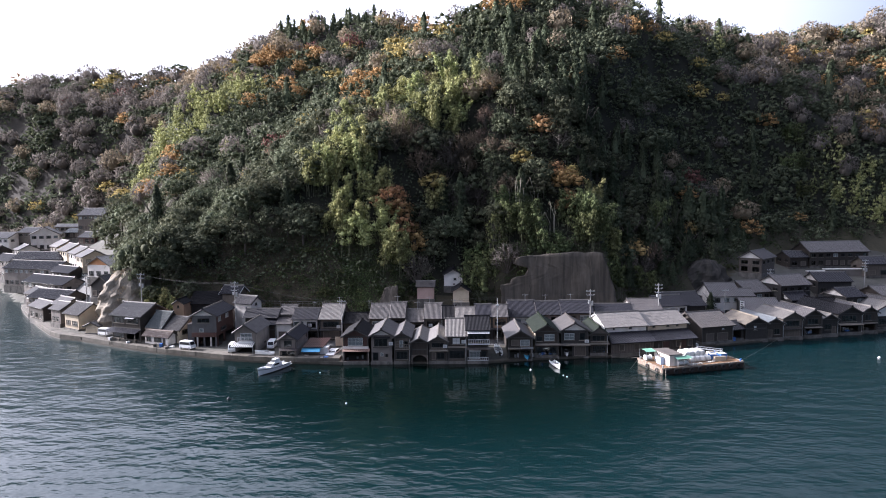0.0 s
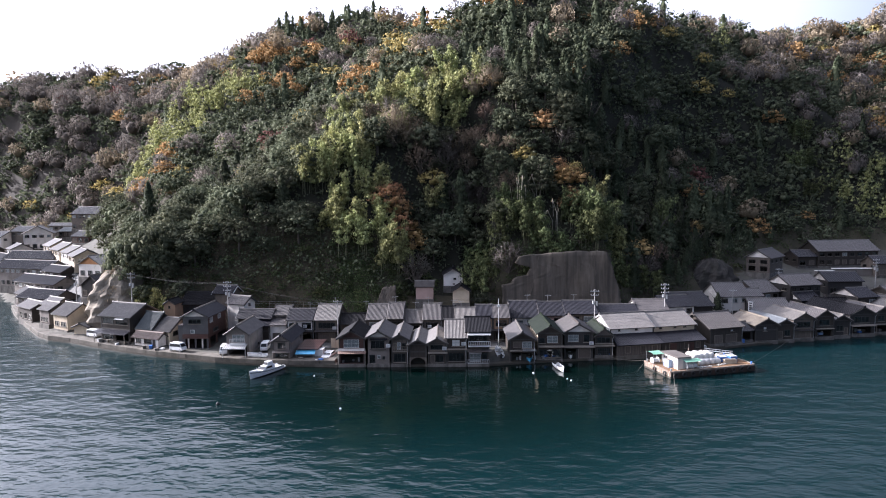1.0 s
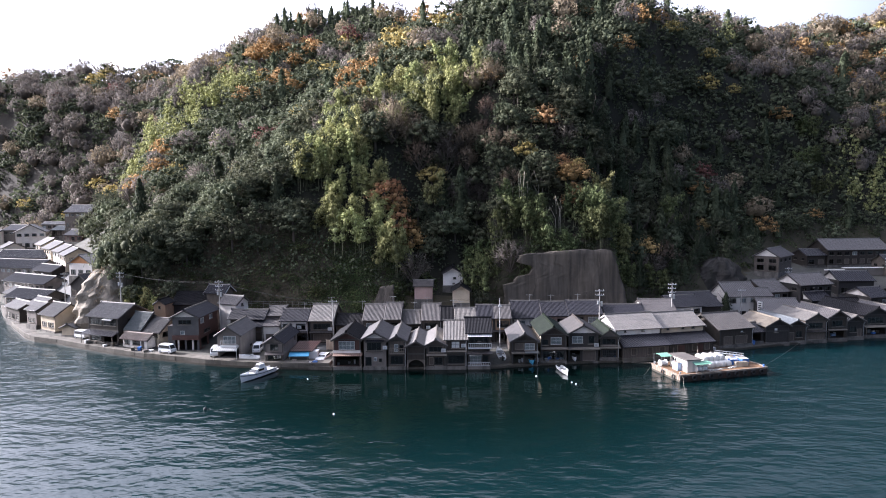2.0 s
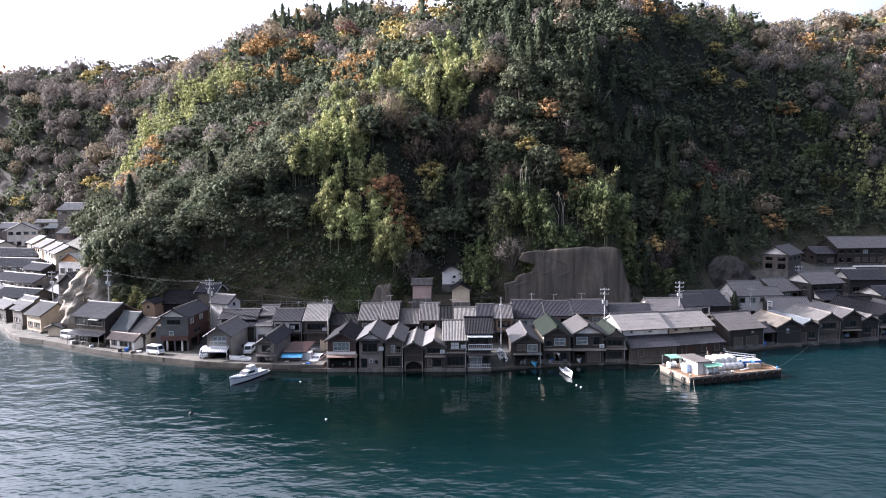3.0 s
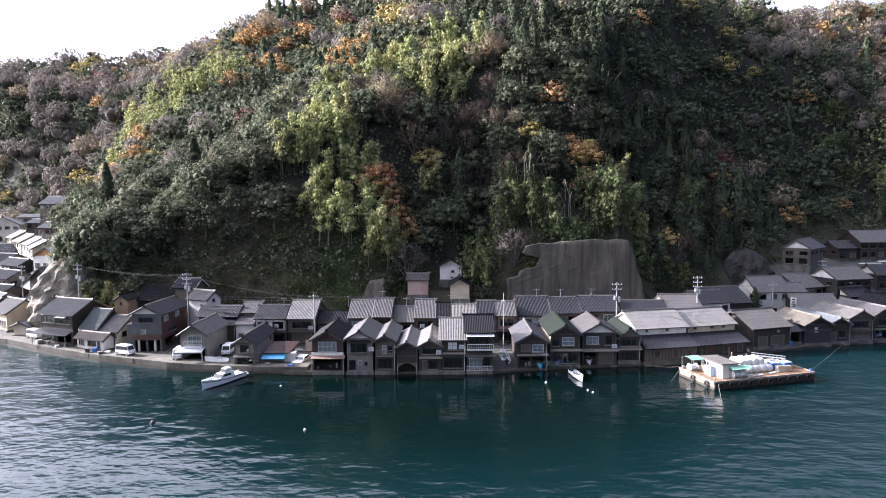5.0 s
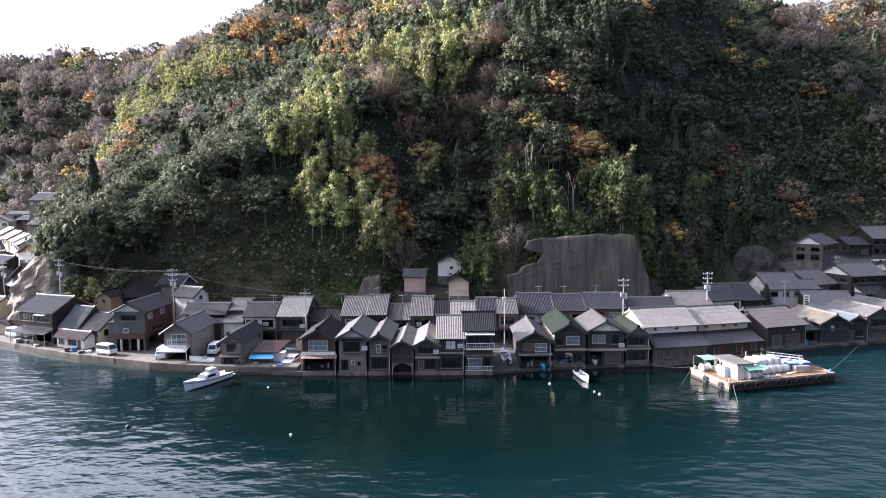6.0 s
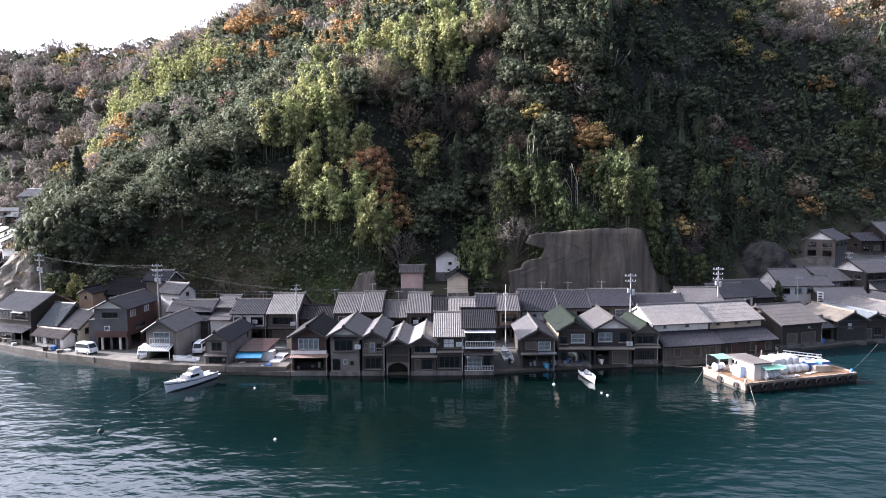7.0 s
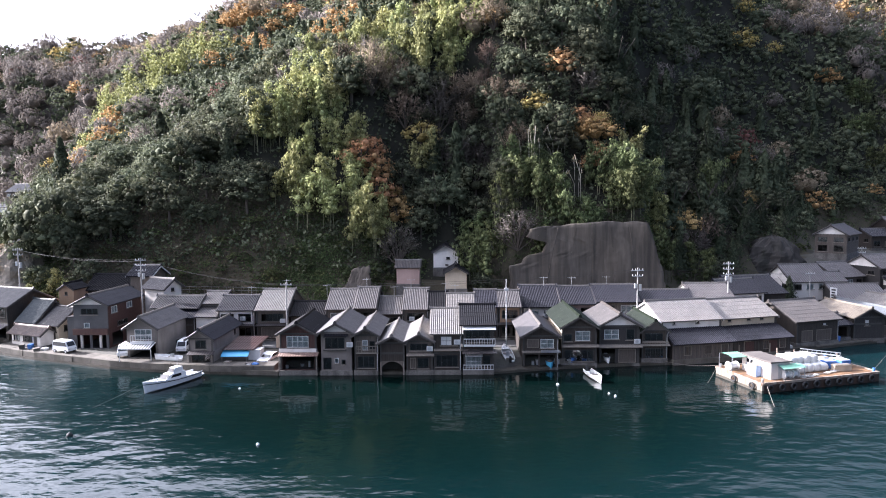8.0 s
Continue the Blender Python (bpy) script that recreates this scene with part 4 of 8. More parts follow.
part("bay_frame", Shape().box(-1.75, 1.45, -0.35, -0.002, 5.12, 5.3), FRAMEDARK, h_grey)
part("bay_shelf", Shape().box(-1.75, 1.45, -0.3, -0.002, 3.3, 3.44), FRAMEDARK, h_grey)
part("brown_band", Shape().box(-2.75, 2.75, -0.35, -0.003, 2.25, 3.2), WALL["brown"], h_dark, "red-brown boarded band")
part("lower_roof", tile_slope((-3.9, 0.0, 5.0), (-2.75, 0.0, 5.0), (-2.75, 5.0, 5.3), (-3.9, 5.0, 5.0), 0.4, 0.08, 0.05), TILE["grey"], h_dark)
part("side_wing", Shape().box(-3.8, -2.72, 0.1, 5.0, 0.05, 5.0), WALL["charcoal"], h_dark)
for u in (-0.9, 0.6):
    part("pilotis", Shape().box(u * 2, u * 2 + 0.3, 0.0, 0.3, 0.05, 2.3), WALL["white"], h_dark)
part("balcony_base", Shape().box(-1.4, 1.8, -0.85, -0.01, 2.3, 2.5), FRAMEWHITE, h_balc)

for ax, ay, az in ((3.55, 113.78, 4.3), (-0.2, 113.78, 3.4), (-11.2, 113.78, 4.0), (-24.5, 127.95, 4.6), (-3.6, 127.95, 4.8), (29.4, 117.88, 3.3), (-31.0, 127.95, 5.0), (18.6, 131.15, 4.6)):
    air_unit(ax, ay, az)


def storehouse(label, x, y, w, d, rot, eave, rise, low_eave, setback, band, roof, wins=()):
    """A long shore shed: a main roof above a pale band of wall, and a lower lean-to roof towards the water."""
    h = house(label, x, y + setback, w, d, eave, rise, "x", rot, z=0.3, wall="wood", upper=band, split=eave - 1.35, roof=roof, oh=0.42, fo=0.25, barge=FRAMEWHITE, wins=wins, plinth=0.4, category="storehouse")
    h.matrix_world = pose(x, y, 0.3, 0, 0, rot) @ pose(0, setback, 0)
    f = -setback
    part("lean_to_wall", Shape().box(-w / 2, w / 2, f, f + 0.16, 0.4, low_eave + 0.1), WALL["greywood" if band == "white" else "wood"], h)
    for k in range(int(w / 0.6)):
        part("batten", Shape().box(-w / 2 + 0.2 + 0.6 * k, -w / 2 + 0.28 + 0.6 * k, f - 0.03, f - 0.002, 0.42, low_eave - 0.1), DARKTIMBER, h)
    for u in ((0.2, 1.5), (0.62, 1.4)) if band == "cream" else ():
        part("plank_door", Shape().box(-w / 2 + w * u[0], -w / 2 + w * u[0] + u[1], f - 0.09, f - 0.035, 0.44, 2.2), WALL["brown"], h, "red-brown plank door")
    for sx in (-w / 2, w / 2 - 0.16):
        s = Shape().prism([(sx, f + 0.17, 0.4), (sx, -0.02, 0.4), (sx, -0.02, eave - 1.5), (sx, f + 0.17, low_eave + 0.1)], (0.16, 0, 0))
        part("lean_to_side", s, WALL["wood"], h)
    part("lean_to_roof", tile_slope((-w / 2 - 0.2, f - 0.6, low_eave - 0.15), (w / 2 + 0.2, f - 0.6, low_eave - 0.15), (w / 2 + 0.2, -0.01, eave - 1.35), (-w / 2 - 0.2, -0.01, eave - 1.35)), TILE["blue" if roof == "light" else "grey"], h)
    for k in (-0.32, 0.02, 0.3):
        u = k * w
        m = pose(-w / 2, f - 0.02, 0)
        add_window(h, m, u + w / 2, u + w / 2 + 1.2, 0.9, 2.3, "d")
    part("plinth", Shape().box(-w / 2 - 0.1, w / 2 + 0.1, f - 0.5, 0, -2, 0.42), CONCRETE, h)
    return h


storehouse("long shore storehouse with pale tile roof and white plaster band", 39.5, 119.3, 9.8, 8.6, 12, 5.5, 2.15, 2.7, 3.0, "white", "light", (("F", 1.8, 2.2, 4.85, 5.2, "w"), ("F", 5.6, 6.2, 4.85, 5.25, "w")))
storehouse("long shore storehouse with pale grey roof and cream band", 49.6, 122.3, 10.2, 8.6, 15, 5.3, 2.1, 2.6, 3.0, "cream", "light", (("F", 1.4, 2.0, 4.7, 5.1, "w"), ("F", 4.9, 5.5, 4.7, 5.1, "w"), ("F", 7.3, 7.9, 4.7, 5.1, "w")))
house("low weathered shed with grey-brown tile roof", 61.0, 127.6, 8.2, 10.0, 4.0, 2.3, "x", 17, z=0.6, wall="wood", roof="brown", wins=(("F", 1.0, 3.2, 0.6, 2.4, "d"), ("F", 4.0, 7.0, 0.6, 2.4, "d"), ("F", 5.2, 6.0, 3.0, 3.4, "s")), category="shed", name="shed")
house("small open lean-to shed with slate roof", 66.6, 130.4, 3.4, 6.0, 2.6, 1.2, "x", 15, z=0.6, wall="wood", roof="blue", wins=(("F", 0.3, 3.0, 0.5, 2.2, "o"),), category="shed", name="shed")
house("black boarded boat house with mottled tan tile roof", 71.4, 130.9, 5.2, 9.2, 4.1, 1.35, rot=6, z=0.3, wall="black", roof="tan", wins=(("F", 1.9, 2.7, 2.6, 3.6, "s"),))
house("timber boat house with pale blue sheet roof", 76.1, 132.1, 4.4, 11.5, 3.9, 1.1, rot=6, z=0.3, wall="wood", roof="bluepale", wins=(("F", 0.4, 1.8, 0.6, 2.4, "d"), ("F", 2.2, 3.6, 1.2, 2.6, "w")))
house("grey boarded boat house with pale roof", 81.0, 133.2, 4.8, 10.0, 4.9, 1.3, rot=6, z=0.3, wall="greywood", roof="light", wins=(("F", 0.7, 4.0, 2.8, 4.2, "w"), ("F", 0.6, 4.2, 0.5, 2.0, "d")), awn=((0, 4.8, 2.4, 0.6, TILE["grey"]),))
house("dark timber boat house with grey tile roof", 86.6, 134.6, 4.4, 11.0, 5.2, 1.35, rot=6, z=0.3, wall="wood", roof="grey", wins=(("F", 0.9, 3.4, 3.0, 4.4, "w"), ("F", 0.5, 3.9, 0.4, 2.0, "o")), awn=((0, 4.4, 2.4, 0.5, TIMBER),))
house("low dark boat house with pale worn roof", 91.3, 136.0, 4.2, 9.0, 4.0, 1.15, rot=6, z=0.3, wall="black", roof="light", wins=(("F", 1.0, 2.6, 1.4, 2.8, "w"), ("F", 2.8, 3.8, 0.5, 2.2, "d")))
house("broad dark boat house with black tile roof and balcony", 97.2, 137.6, 6.2, 15.0, 5.1, 1.6, rot=6, z=0.3, wall="black", roof="black", wins=(("F", 1.0, 4.8, 3.0, 4.5, "w"), ("F", 0.6, 5.4, 0.4, 2.1, "o")), awn=((0, 6.2, 2.6, 0.9, TIMBER),))
house("dark boat house with grey tile roof", 102.9, 139.2, 4.4, 10.0, 5.0, 1.3, rot=6, z=0.3, wall="wood", roof="grey", wins=(("F", 1.2, 2.8, 3.0, 4.4, "w"), ("F", 0.5, 3.9, 0.4, 2.0, "o")), awn=((0, 4.4, 2.4, 0.5, TIMBER),))
house("long shed with white upper wall and grey roof", 110.0, 142.5, 7.5, 15.0, 4.6, 1.9, rot=8, z=0.5, wall="black", upper="white", split=3.2, roof="light", wins=(("F", 1.0, 3.5, 1.0, 2.6, "w"), ("F", 4.2, 6.5, 1.0, 2.6, "w")))
house("dark boat house with brown tile roof", 117.5, 145.5, 6.0, 12.0, 4.8, 1.5, rot=10, z=0.5, wall="wood", roof="brown", wins=(("F", 1.0, 4.8, 1.0, 2.6, "w"),))

# left shore
house("two-storey dark house with pale grey roof", -74.6, 130.6, 8.8, 8.0, 5.9, 2.2, "x", -20, z=1.4, wall="wood", roof="light", wins=(("F", 0.6, 3.9, 4.0, 5.4, "w"), ("F", 4.6, 8.2, 4.0, 5.4, "l"), ("F", 0.5, 3.6, 0.4, 2.1, "w"), ("F", 4.4, 8.2, 0.4, 2.1, "o"), ("R", 2.5, 5.0, 4.0, 5.2, "w")), awn=((-0.3, 9.1, 2.8, 1.9, TILE["blue"]), (4.7, 7.4, 5.5, 0.7, FRAMEWHITE)), plinth=0.2)
house("small house with dark blue-green sheet roof", -66.9, 128.6, 4.0, 6.0, 3.6, 2.9, "x", -21, z=1.4, wall="greywood", roof="slate", wins=(("F", 0.6, 3.4, 2.4, 3.4, "c"),), plinth=0.2)
house("cream walled house with brown-grey roof", -62.5, 127.3, 4.4, 6.0, 3.3, 2.2, "x", -21, z=1.4, wall="cream", roof="brown", wins=(("F", 0.5, 1.9, 2.3, 3.1, "w"), ("F", 2.5, 3.9, 2.3, 3.1, "w"), ("F", 0.6, 2.1, 0.2, 2.0, "o"), ("F", 2.6, 3.8, 0.2, 2.0, "d"), ("R", 1.0, 3.0, 2.0, 3.0, "w")), plinth=0.2)
house("low white walled annex with rusty brown roof", -65.3, 125.9, 6.8, 2.2, 2.1, 0.8, "x", -21, z=1.4, wall="white", roof="rust", wins=(("F", 0.5, 1.9, 0.7, 1.7, "w"), ("F", 2.8, 5.0, 0.7, 1.7, "l"), ("F", 5.3, 6.1, 0.2, 1.9, "d")), plinth=0.15)
house("long low shed with grey coping roof on the quay", -87.4, 138.4, 3.6, 10.0, 1.9, 0.8, "y", -4, z=1.4, wall="cream", roof="brown", plinth=0.1, category="shed", name="shed")
house("pale walled house with tan-grey roof on the quay", -95.2, 142.6, 6.4, 7.0, 4.0, 2.2, "x", -30, z=1.6, wall="cream", roof="brown", wins=(("F", 0.6, 2.6, 1.0, 2.2, "w"), ("F", 3.4, 5.8, 1.0, 2.2, "w")), plinth=0.2)
house("small seaside shed with pale sheet roof", -101.8, 146.4, 4.6, 5.0, 4.2, 1.4, "x", -30, z=2.0, wall="grey", roof="light", wins=(("F", 0.6, 3.8, 1.0, 2.2, "w"),), category="shed", name="shed", base=-2.0)


def back_house(x0, x1, y, run, eave, ridge, roof, wall, tone, rot=0.0, z=None, curtain="w"):
    """A house of the row behind the road: ridge parallel to the road, two storeys of windows facing it. eave, ridge: absolute heights."""
    rng = random.Random(int(x0 * 31 + y * 7))
    xm, w = (x0 + x1) / 2, x1 - x0
    g = land_at(xm, y + 1) if z is None else z
    e = eave - g
    wins = []
    if w > 3:
        k = max(1, int(w / 2.6))
        for i in range(k):
            a = (i + 0.14) * w / k
            b = (i + 0.86) * w / k
            if e > 4.4:
                wins.append(("F", a, b, e - 2.1, e - 0.8, curtain if rng.random() < 0.6 else "c" if rng.random() < 0.5 else "d"))
            wins.append(("F", a, b, 0.5, 2.2, rng.choice("wdwl")))
    return house("%s house with %s beside the road" % (tone[0], tone[1]), xm, y, w, run * 2, e, ridge - eave, "x", rot, z=g, wall=wall if e < 4.4 else "wood", upper=None if e < 4.4 else wall, split=2.7, roof=roof,
                 wins=wins, plinth=0.25, oh=0.6, fo=0.15, awn=((-0.1, w + 0.1, 2.75, 0.7, TILE["grey"]),) if e > 4.6 else ())


BACK = [  # x0, x1, y of the front, half depth, eave, ridge, roof, wall
    (-41.5, -39.0, 127.9, 2.2, 5.6, 6.7, "blue", "wood"), (-38.8, -35.3, 128.2, 2.4, 5.7, 6.8, "grey", "white"), (-38.6, -35.1, 130.6, 2.6, 7.5, 8.8, "grey", "white"),
    (-35.0, -29.3, 128.0, 3.2, 6.8, 8.4, "blue", "white"), (-28.8, -23.7, 128.0, 4.6, 6.8, 9.2, "light", "greywood"), (-23.2, -17.6, 128.2, 3.0, 5.8, 7.3, "black", "wood"),
    (-17.4, -13.0, 128.0, 4.6, 6.85, 9.15, "grey", "greywood"), (-12.8, -9.4, 128.0, 4.9, 7.0, 9.4, "grey", "wood"), (-9.1, -5.2, 128.3, 3.8, 6.0, 7.9, "grey", "wood"),
    (-5.0, -1.1, 128.0, 4.6, 6.8, 9.2, "grey", "greywood"), (-0.9, 2.0, 128.0, 3.8, 6.7, 8.7, "black", "wood"), (2.1, 6.4, 128.0, 3.0, 7.0, 8.5, "light", "wood"),
    (6.7, 10.2, 128.0, 3.8, 7.1, 9.0, "blue", "clay"), (10.4, 13.9, 128.0, 3.6, 7.1, 8.9, "grey", "clay"), (14.6, 20.9, 131.2, 5.0, 6.5, 9.1, "blue", "white"),
    (21.1, 26.6, 131.3, 4.2, 6.9, 9.0, "blue", "pink"), (26.9, 34.0, 131.5, 4.0, 7.2, 9.2, "blue", "greywood"), (35.0, 43.6, 132.6, 3.4, 6.6, 8.2, "blue", "white"),
    (43.9, 51.0, 134.0, 4.2, 7.0, 9.0, "grey", "white"),
]
for row in BACK:
    word = {"blue": "blue-grey tile roof", "grey": "grey tile roof", "light": "pale ribbed tile roof", "black": "dark tile roof"}[row[6]]
    tone = {"white": "white plastered", "wood": "dark timber", "greywood": "grey boarded", "clay": "ochre clay walled", "pink": "pinkish walled"}[row[7]]
    back_house(*row, (tone, word))

# behind the left end of the road
house("white plastered storehouse with grey roof", -48.2, 133.5, 4.7, 3.6, 7.4, 1.3, "x", -25, z=2.2, wall="white", gable="white", roof="grey", wins=(("R", 1.5, 2.1, 6.7, 7.3, "w"),))
house("low roofed house behind the grey house", -42.8, 129.6, 7.2, 4.4, 5.2, 1.4, "x", -4, z=1.7, wall="wood", roof="blue")
house("house with dark tile roof and white eaves", -52.9, 138.0, 4.2, 4.2, 7.3, 1.4, "x", -10, z=4.0, wall="greywood", roof="blue", barge=FRAMEWHITE)
house("ochre walled storehouse with small gable window", -63.9, 134.2, 2.6, 4.0, 7.3, 0.9, "y", 0, z=2.0, wall="clay", roof="black", wins=(("F", 1.05, 1.5, 6.3, 6.9, "w"),), oh=0.2, fo=0.2)
house("black roofed house behind the charcoal house", -58.6, 138.0, 7.6, 6.0, 6.4, 2.2, "x", 0, z=2.4, wall="black", roof="black")

# on the slope behind
house("white plastered storehouse with black window on the wooded slope", 1.7, 148.6, 4.8, 5.0, 4.0, 1.35, "y", 0, z=10.2, wall="white", gable="white", roof="black", wins=(("F", 2.5, 3.2, 2.5, 3.0, "w"), ("F", 2.3, 2.9, 1.2, 1.6, "d")), plinth=0.95, base=-3, oh=0.3)
house("beige walled storehouse with dark roof", 3.6, 142.6, 4.0, 5.0, 3.5, 1.15, "y", 0, z=7.3, wall="cream", gable="cream", roof="black", base=-3, oh=0.35)
house("faded pink walled hut with grey roof", -5.3, 142.8, 4.2, 3.6, 3.6, 1.05, "x", 0, z=8.2, wall="pink", roof="grey", base=-3, oh=0.3, fo=0.3)


# ---- houses of the left valley and the right slope ----
def village_house(label, x, y, w, d, eave, rise, roof, wall, along="x", rot=0.0, gable=None, upper=None, z=None):
    rng = random.Random(int(x * 13 + y * 5))
    wins = []
    k = max(1, int(w / 2.4))
    for i in range(k):
        a, b = (i + 0.2) * w / k, (i + 0.8) * w / k
        if eave > 4.3:
            wins.append(("F", a, b, eave - 1.8, eave - 0.7, rng.choice("wwc")))
        wins.append(("F", a, b, 0.6, 2.1, rng.choice("wdwl")))
    k = max(1, int(d / 3))
    for face in "RL":
        for i in range(k):
            wins.append((face, (i + 0.3) * d / k, (i + 0.7) * d / k, eave - 1.7, eave - 0.8, "w"))
    return house(label, x, y, w, d, eave, rise, along, rot, z=z, wall=wall, upper=upper, gable=gable, roof=roof, wins=wins, plinth=0.2, oh=0.5, fo=0.35, base=-2.5, split=min(2.7, eave - 1))


def ridge_house(label, left, right, ridge, d, rise, roof, wall, gable=None, along="x"):
    """A village house by the ends of its ridge: left and right (x, y), height of the ridge over the sea; along 'y': the first end is the front."""
    dx, dy = right[0] - left[0], right[1] - left[1]
    turn = math.degrees(math.atan2(dy, dx)) if along == "x" else math.degrees(math.atan2(-dx, dy))
    length, c, n = math.hypot(dx, dy), math.cos(radians(turn)), math.sin(radians(turn))
    mx, my = ((left[0] + right[0]) / 2 + n * d / 2, (left[1] + right[1]) / 2 - c * d / 2) if along == "x" else left
    g = max(land_at(mx, my + 2), ridge - rise - 6.6)
    village_house(label, mx, my, length if along == "x" else d, d if along == "x" else length, max(2.6, ridge - rise - g), rise, roof, wall, along, turn, gable, z=g)


GREYROOF = "house with grey tile roof in the valley village"
for row in (
    ("broad farmhouse with two-tier grey roof above the valley", (-153.5, 244.5), (-141.0, 241.5), 32.0, 8.5, 2.6, "grey", "greywood"),
    ("annex with pale roof beside the farmhouse", (-140.6, 241.0), (-135.8, 240.0), 30.4, 6.0, 1.4, "light", "white"),
    ("low shed with long white roof", (-175.7, 259.4), (-160.5, 257.0), 25.0, 4.0, 0.9, "light", "grey"),
    ("dark shed with grey roof below the farmhouse", (-164.0, 250.0), (-150.0, 246.5), 22.6, 6.0, 1.4, "slate", "wood"),
    ("brown boarded " + GREYROOF, (-147.0, 233.5), (-138.5, 230.5), 22.5, 7.0, 1.8, "grey", "brown"),
    ("white gabled house with pale tile roof", (-167.5, 238.5), (-172.0, 247.0), 24.4, 10.0, 2.8, "light", "white", "white", "y"),
    ("small dark " + GREYROOF, (-183.0, 249.0), (-175.0, 247.0), 24.0, 7.0, 1.8, "grey", "greywood"),
    ("pale roofed house at the valley mouth", (-196.0, 248.0), (-185.0, 246.0), 22.0, 8.0, 2.0, "light", "white"),
    ("pale gabled " + GREYROOF, (-155.5, 231.0), (-147.0, 222.5), 19.6, 8.0, 2.2, "light", "cream"),
    ("cream " + GREYROOF, (-145.5, 220.5), (-137.0, 212.5), 18.8, 8.0, 2.2, "light", "cream"),
    ("grey " + GREYROOF, (-135.5, 211.0), (-128.0, 203.5), 18.2, 7.6, 2.0, "light", "white"),
    ("brown " + GREYROOF, (-126.5, 201.5), (-119.5, 193.5), 17.8, 7.6, 2.0, "grey", "cream"),
    ("long " + GREYROOF, (-165.0, 221.0), (-143.0, 216.5), 15.6, 8.0, 2.2, "blue", "greywood"),
    ("long two-storey building with blue-grey tile roof by the shore", (-160.0, 210.5), (-136.0, 203.0), 13.2, 8.0, 2.2, "blue", "grey"),
    ("packed shore " + GREYROOF, (-182.0, 234.0), (-168.0, 225.0), 14.0, 8.0, 2.0, "blue", "grey"),
    ("packed dark " + GREYROOF, (-190.0, 240.5), (-184.0, 236.0), 17.0, 7.0, 2.0, "grey", "wood"),
    ("tight packed " + GREYROOF, (-176.0, 238.0), (-170.0, 232.5), 17.5, 7.0, 1.8, "grey", "white"),
    ("long building with blue-grey roof beside the road", (-139.0, 191.5), (-118.5, 180.5), 10.2, 7.0, 1.8, "blue", "grey"),
    ("middle " + GREYROOF, (-135.0, 198.5), (-124.0, 191.5), 12.4, 6.0, 1.6, "blue", "wood"),
    ("low shore house with dark tile roof", (-120.5, 167.5), (-106.5, 162.0), 8.6, 7.0, 1.8, "blue", "greywood"),
    ("shore " + GREYROOF, (-129.0, 178.0), (-120.0, 171.5), 7.8, 6.0, 1.5, "grey", "grey"),
    ("narrow shore " + GREYROOF, (-116.5, 161.5), (-109.0, 156.0), 6.4, 5.0, 1.3, "light", "wood"),
    ("small shed with pale roof near the shore", (-104.0, 152.6), (-98.5, 149.2), 8.4, 5.0, 1.3, "light", "grey"),
    ("white and orange gabled house with pale roof", (-107.0, 174.5), (-104.0, 183.5), 17.2, 9.0, 2.4, "light", "white", "orange", "y"),
    ("house with white gable vent on the terrace", (88.6, 168.4), (96.8, 176.6), 17.9, 6.2, 1.9, "grey", "greywood", "white", "y"),
    ("black walled house with white gable and grey roof", (89.3, 158.8), (98.6, 161.2), 12.0, 8.0, 2.2, "grey", "black", "white"),
    ("small black house with white gable", (102.2, 151.2), (108.0, 152.6), 9.4, 7.0, 1.7, "blue", "black", "white"),
    ("white walled house with grey roof behind a garden tree", (69.8, 155.0), (77.6, 155.8), 10.4, 8.0, 2.7, "grey", "white"),
    ("house with patched grey tile roof", (80.4, 159.6), (87.4, 162.0), 10.3, 9.0, 2.4, "grey", "greywood"),
    ("low house with mossy grey tile roof", (55.4, 148.6), (65.0, 150.4), 8.9, 10.0, 2.6, "blue", "wood"),
    ("black boarded house with dark tile roof beside the road", (-95.0, 155.5), (-92.5, 163.0), 13.6, 7.4, 2.6, "blue", "black", "black", "y"),
):
    ridge_house(*row)
for row in (
    # right slope
    ("dark storehouse with grey roof and white sign board", 81.0, 146.2, 9.0, 8.0, 3.6, 2.2, "grey", "black", "x", -4),
    ("small house with white gable and dark roof", 94.6, 153.0, 5.8, 6.0, 4.0, 1.6, "blue", "black", "x", 12, "white"),
    ("small white annex with grey roof", 79.6, 152.6, 4.6, 5.0, 5.4, 1.4, "grey", "white", "x", 6),
    ("white gabled house with dark roof", 110.0, 163.2, 9.4, 7.0, 4.0, 2.0, "blue", "black", "x", 0, "white"),
    ("broad two-tier hall with grey tile roof on the terrace", 127.0, 187.6, 20.0, 9.0, 5.0, 2.8, "grey", "wood", "x", 5), ("lower wing with grey roof on the terrace", 113.6, 186.8, 6.0, 7.0, 3.4, 1.6, "blue", "wood", "x", 5),
    ("house with dark roof beside the lane", 131.0, 175.6, 7.0, 7.0, 4.0, 1.8, "blue", "greywood", "x", 0), ("lane house with grey roof", 121.0, 155.0, 8.0, 8.0, 4.4, 1.8, "grey", "wood", "x", 8),
    ("low dark house behind the boat houses", 100.0, 148.0, 6.0, 6.0, 4.0, 1.7, "black", "black", "x", 6), ("low grey roofed house behind the sheds", 55.5, 139.5, 7.6, 7.0, 4.6, 1.8, "blue", "white", "x", 14),
):
    village_house(*row)


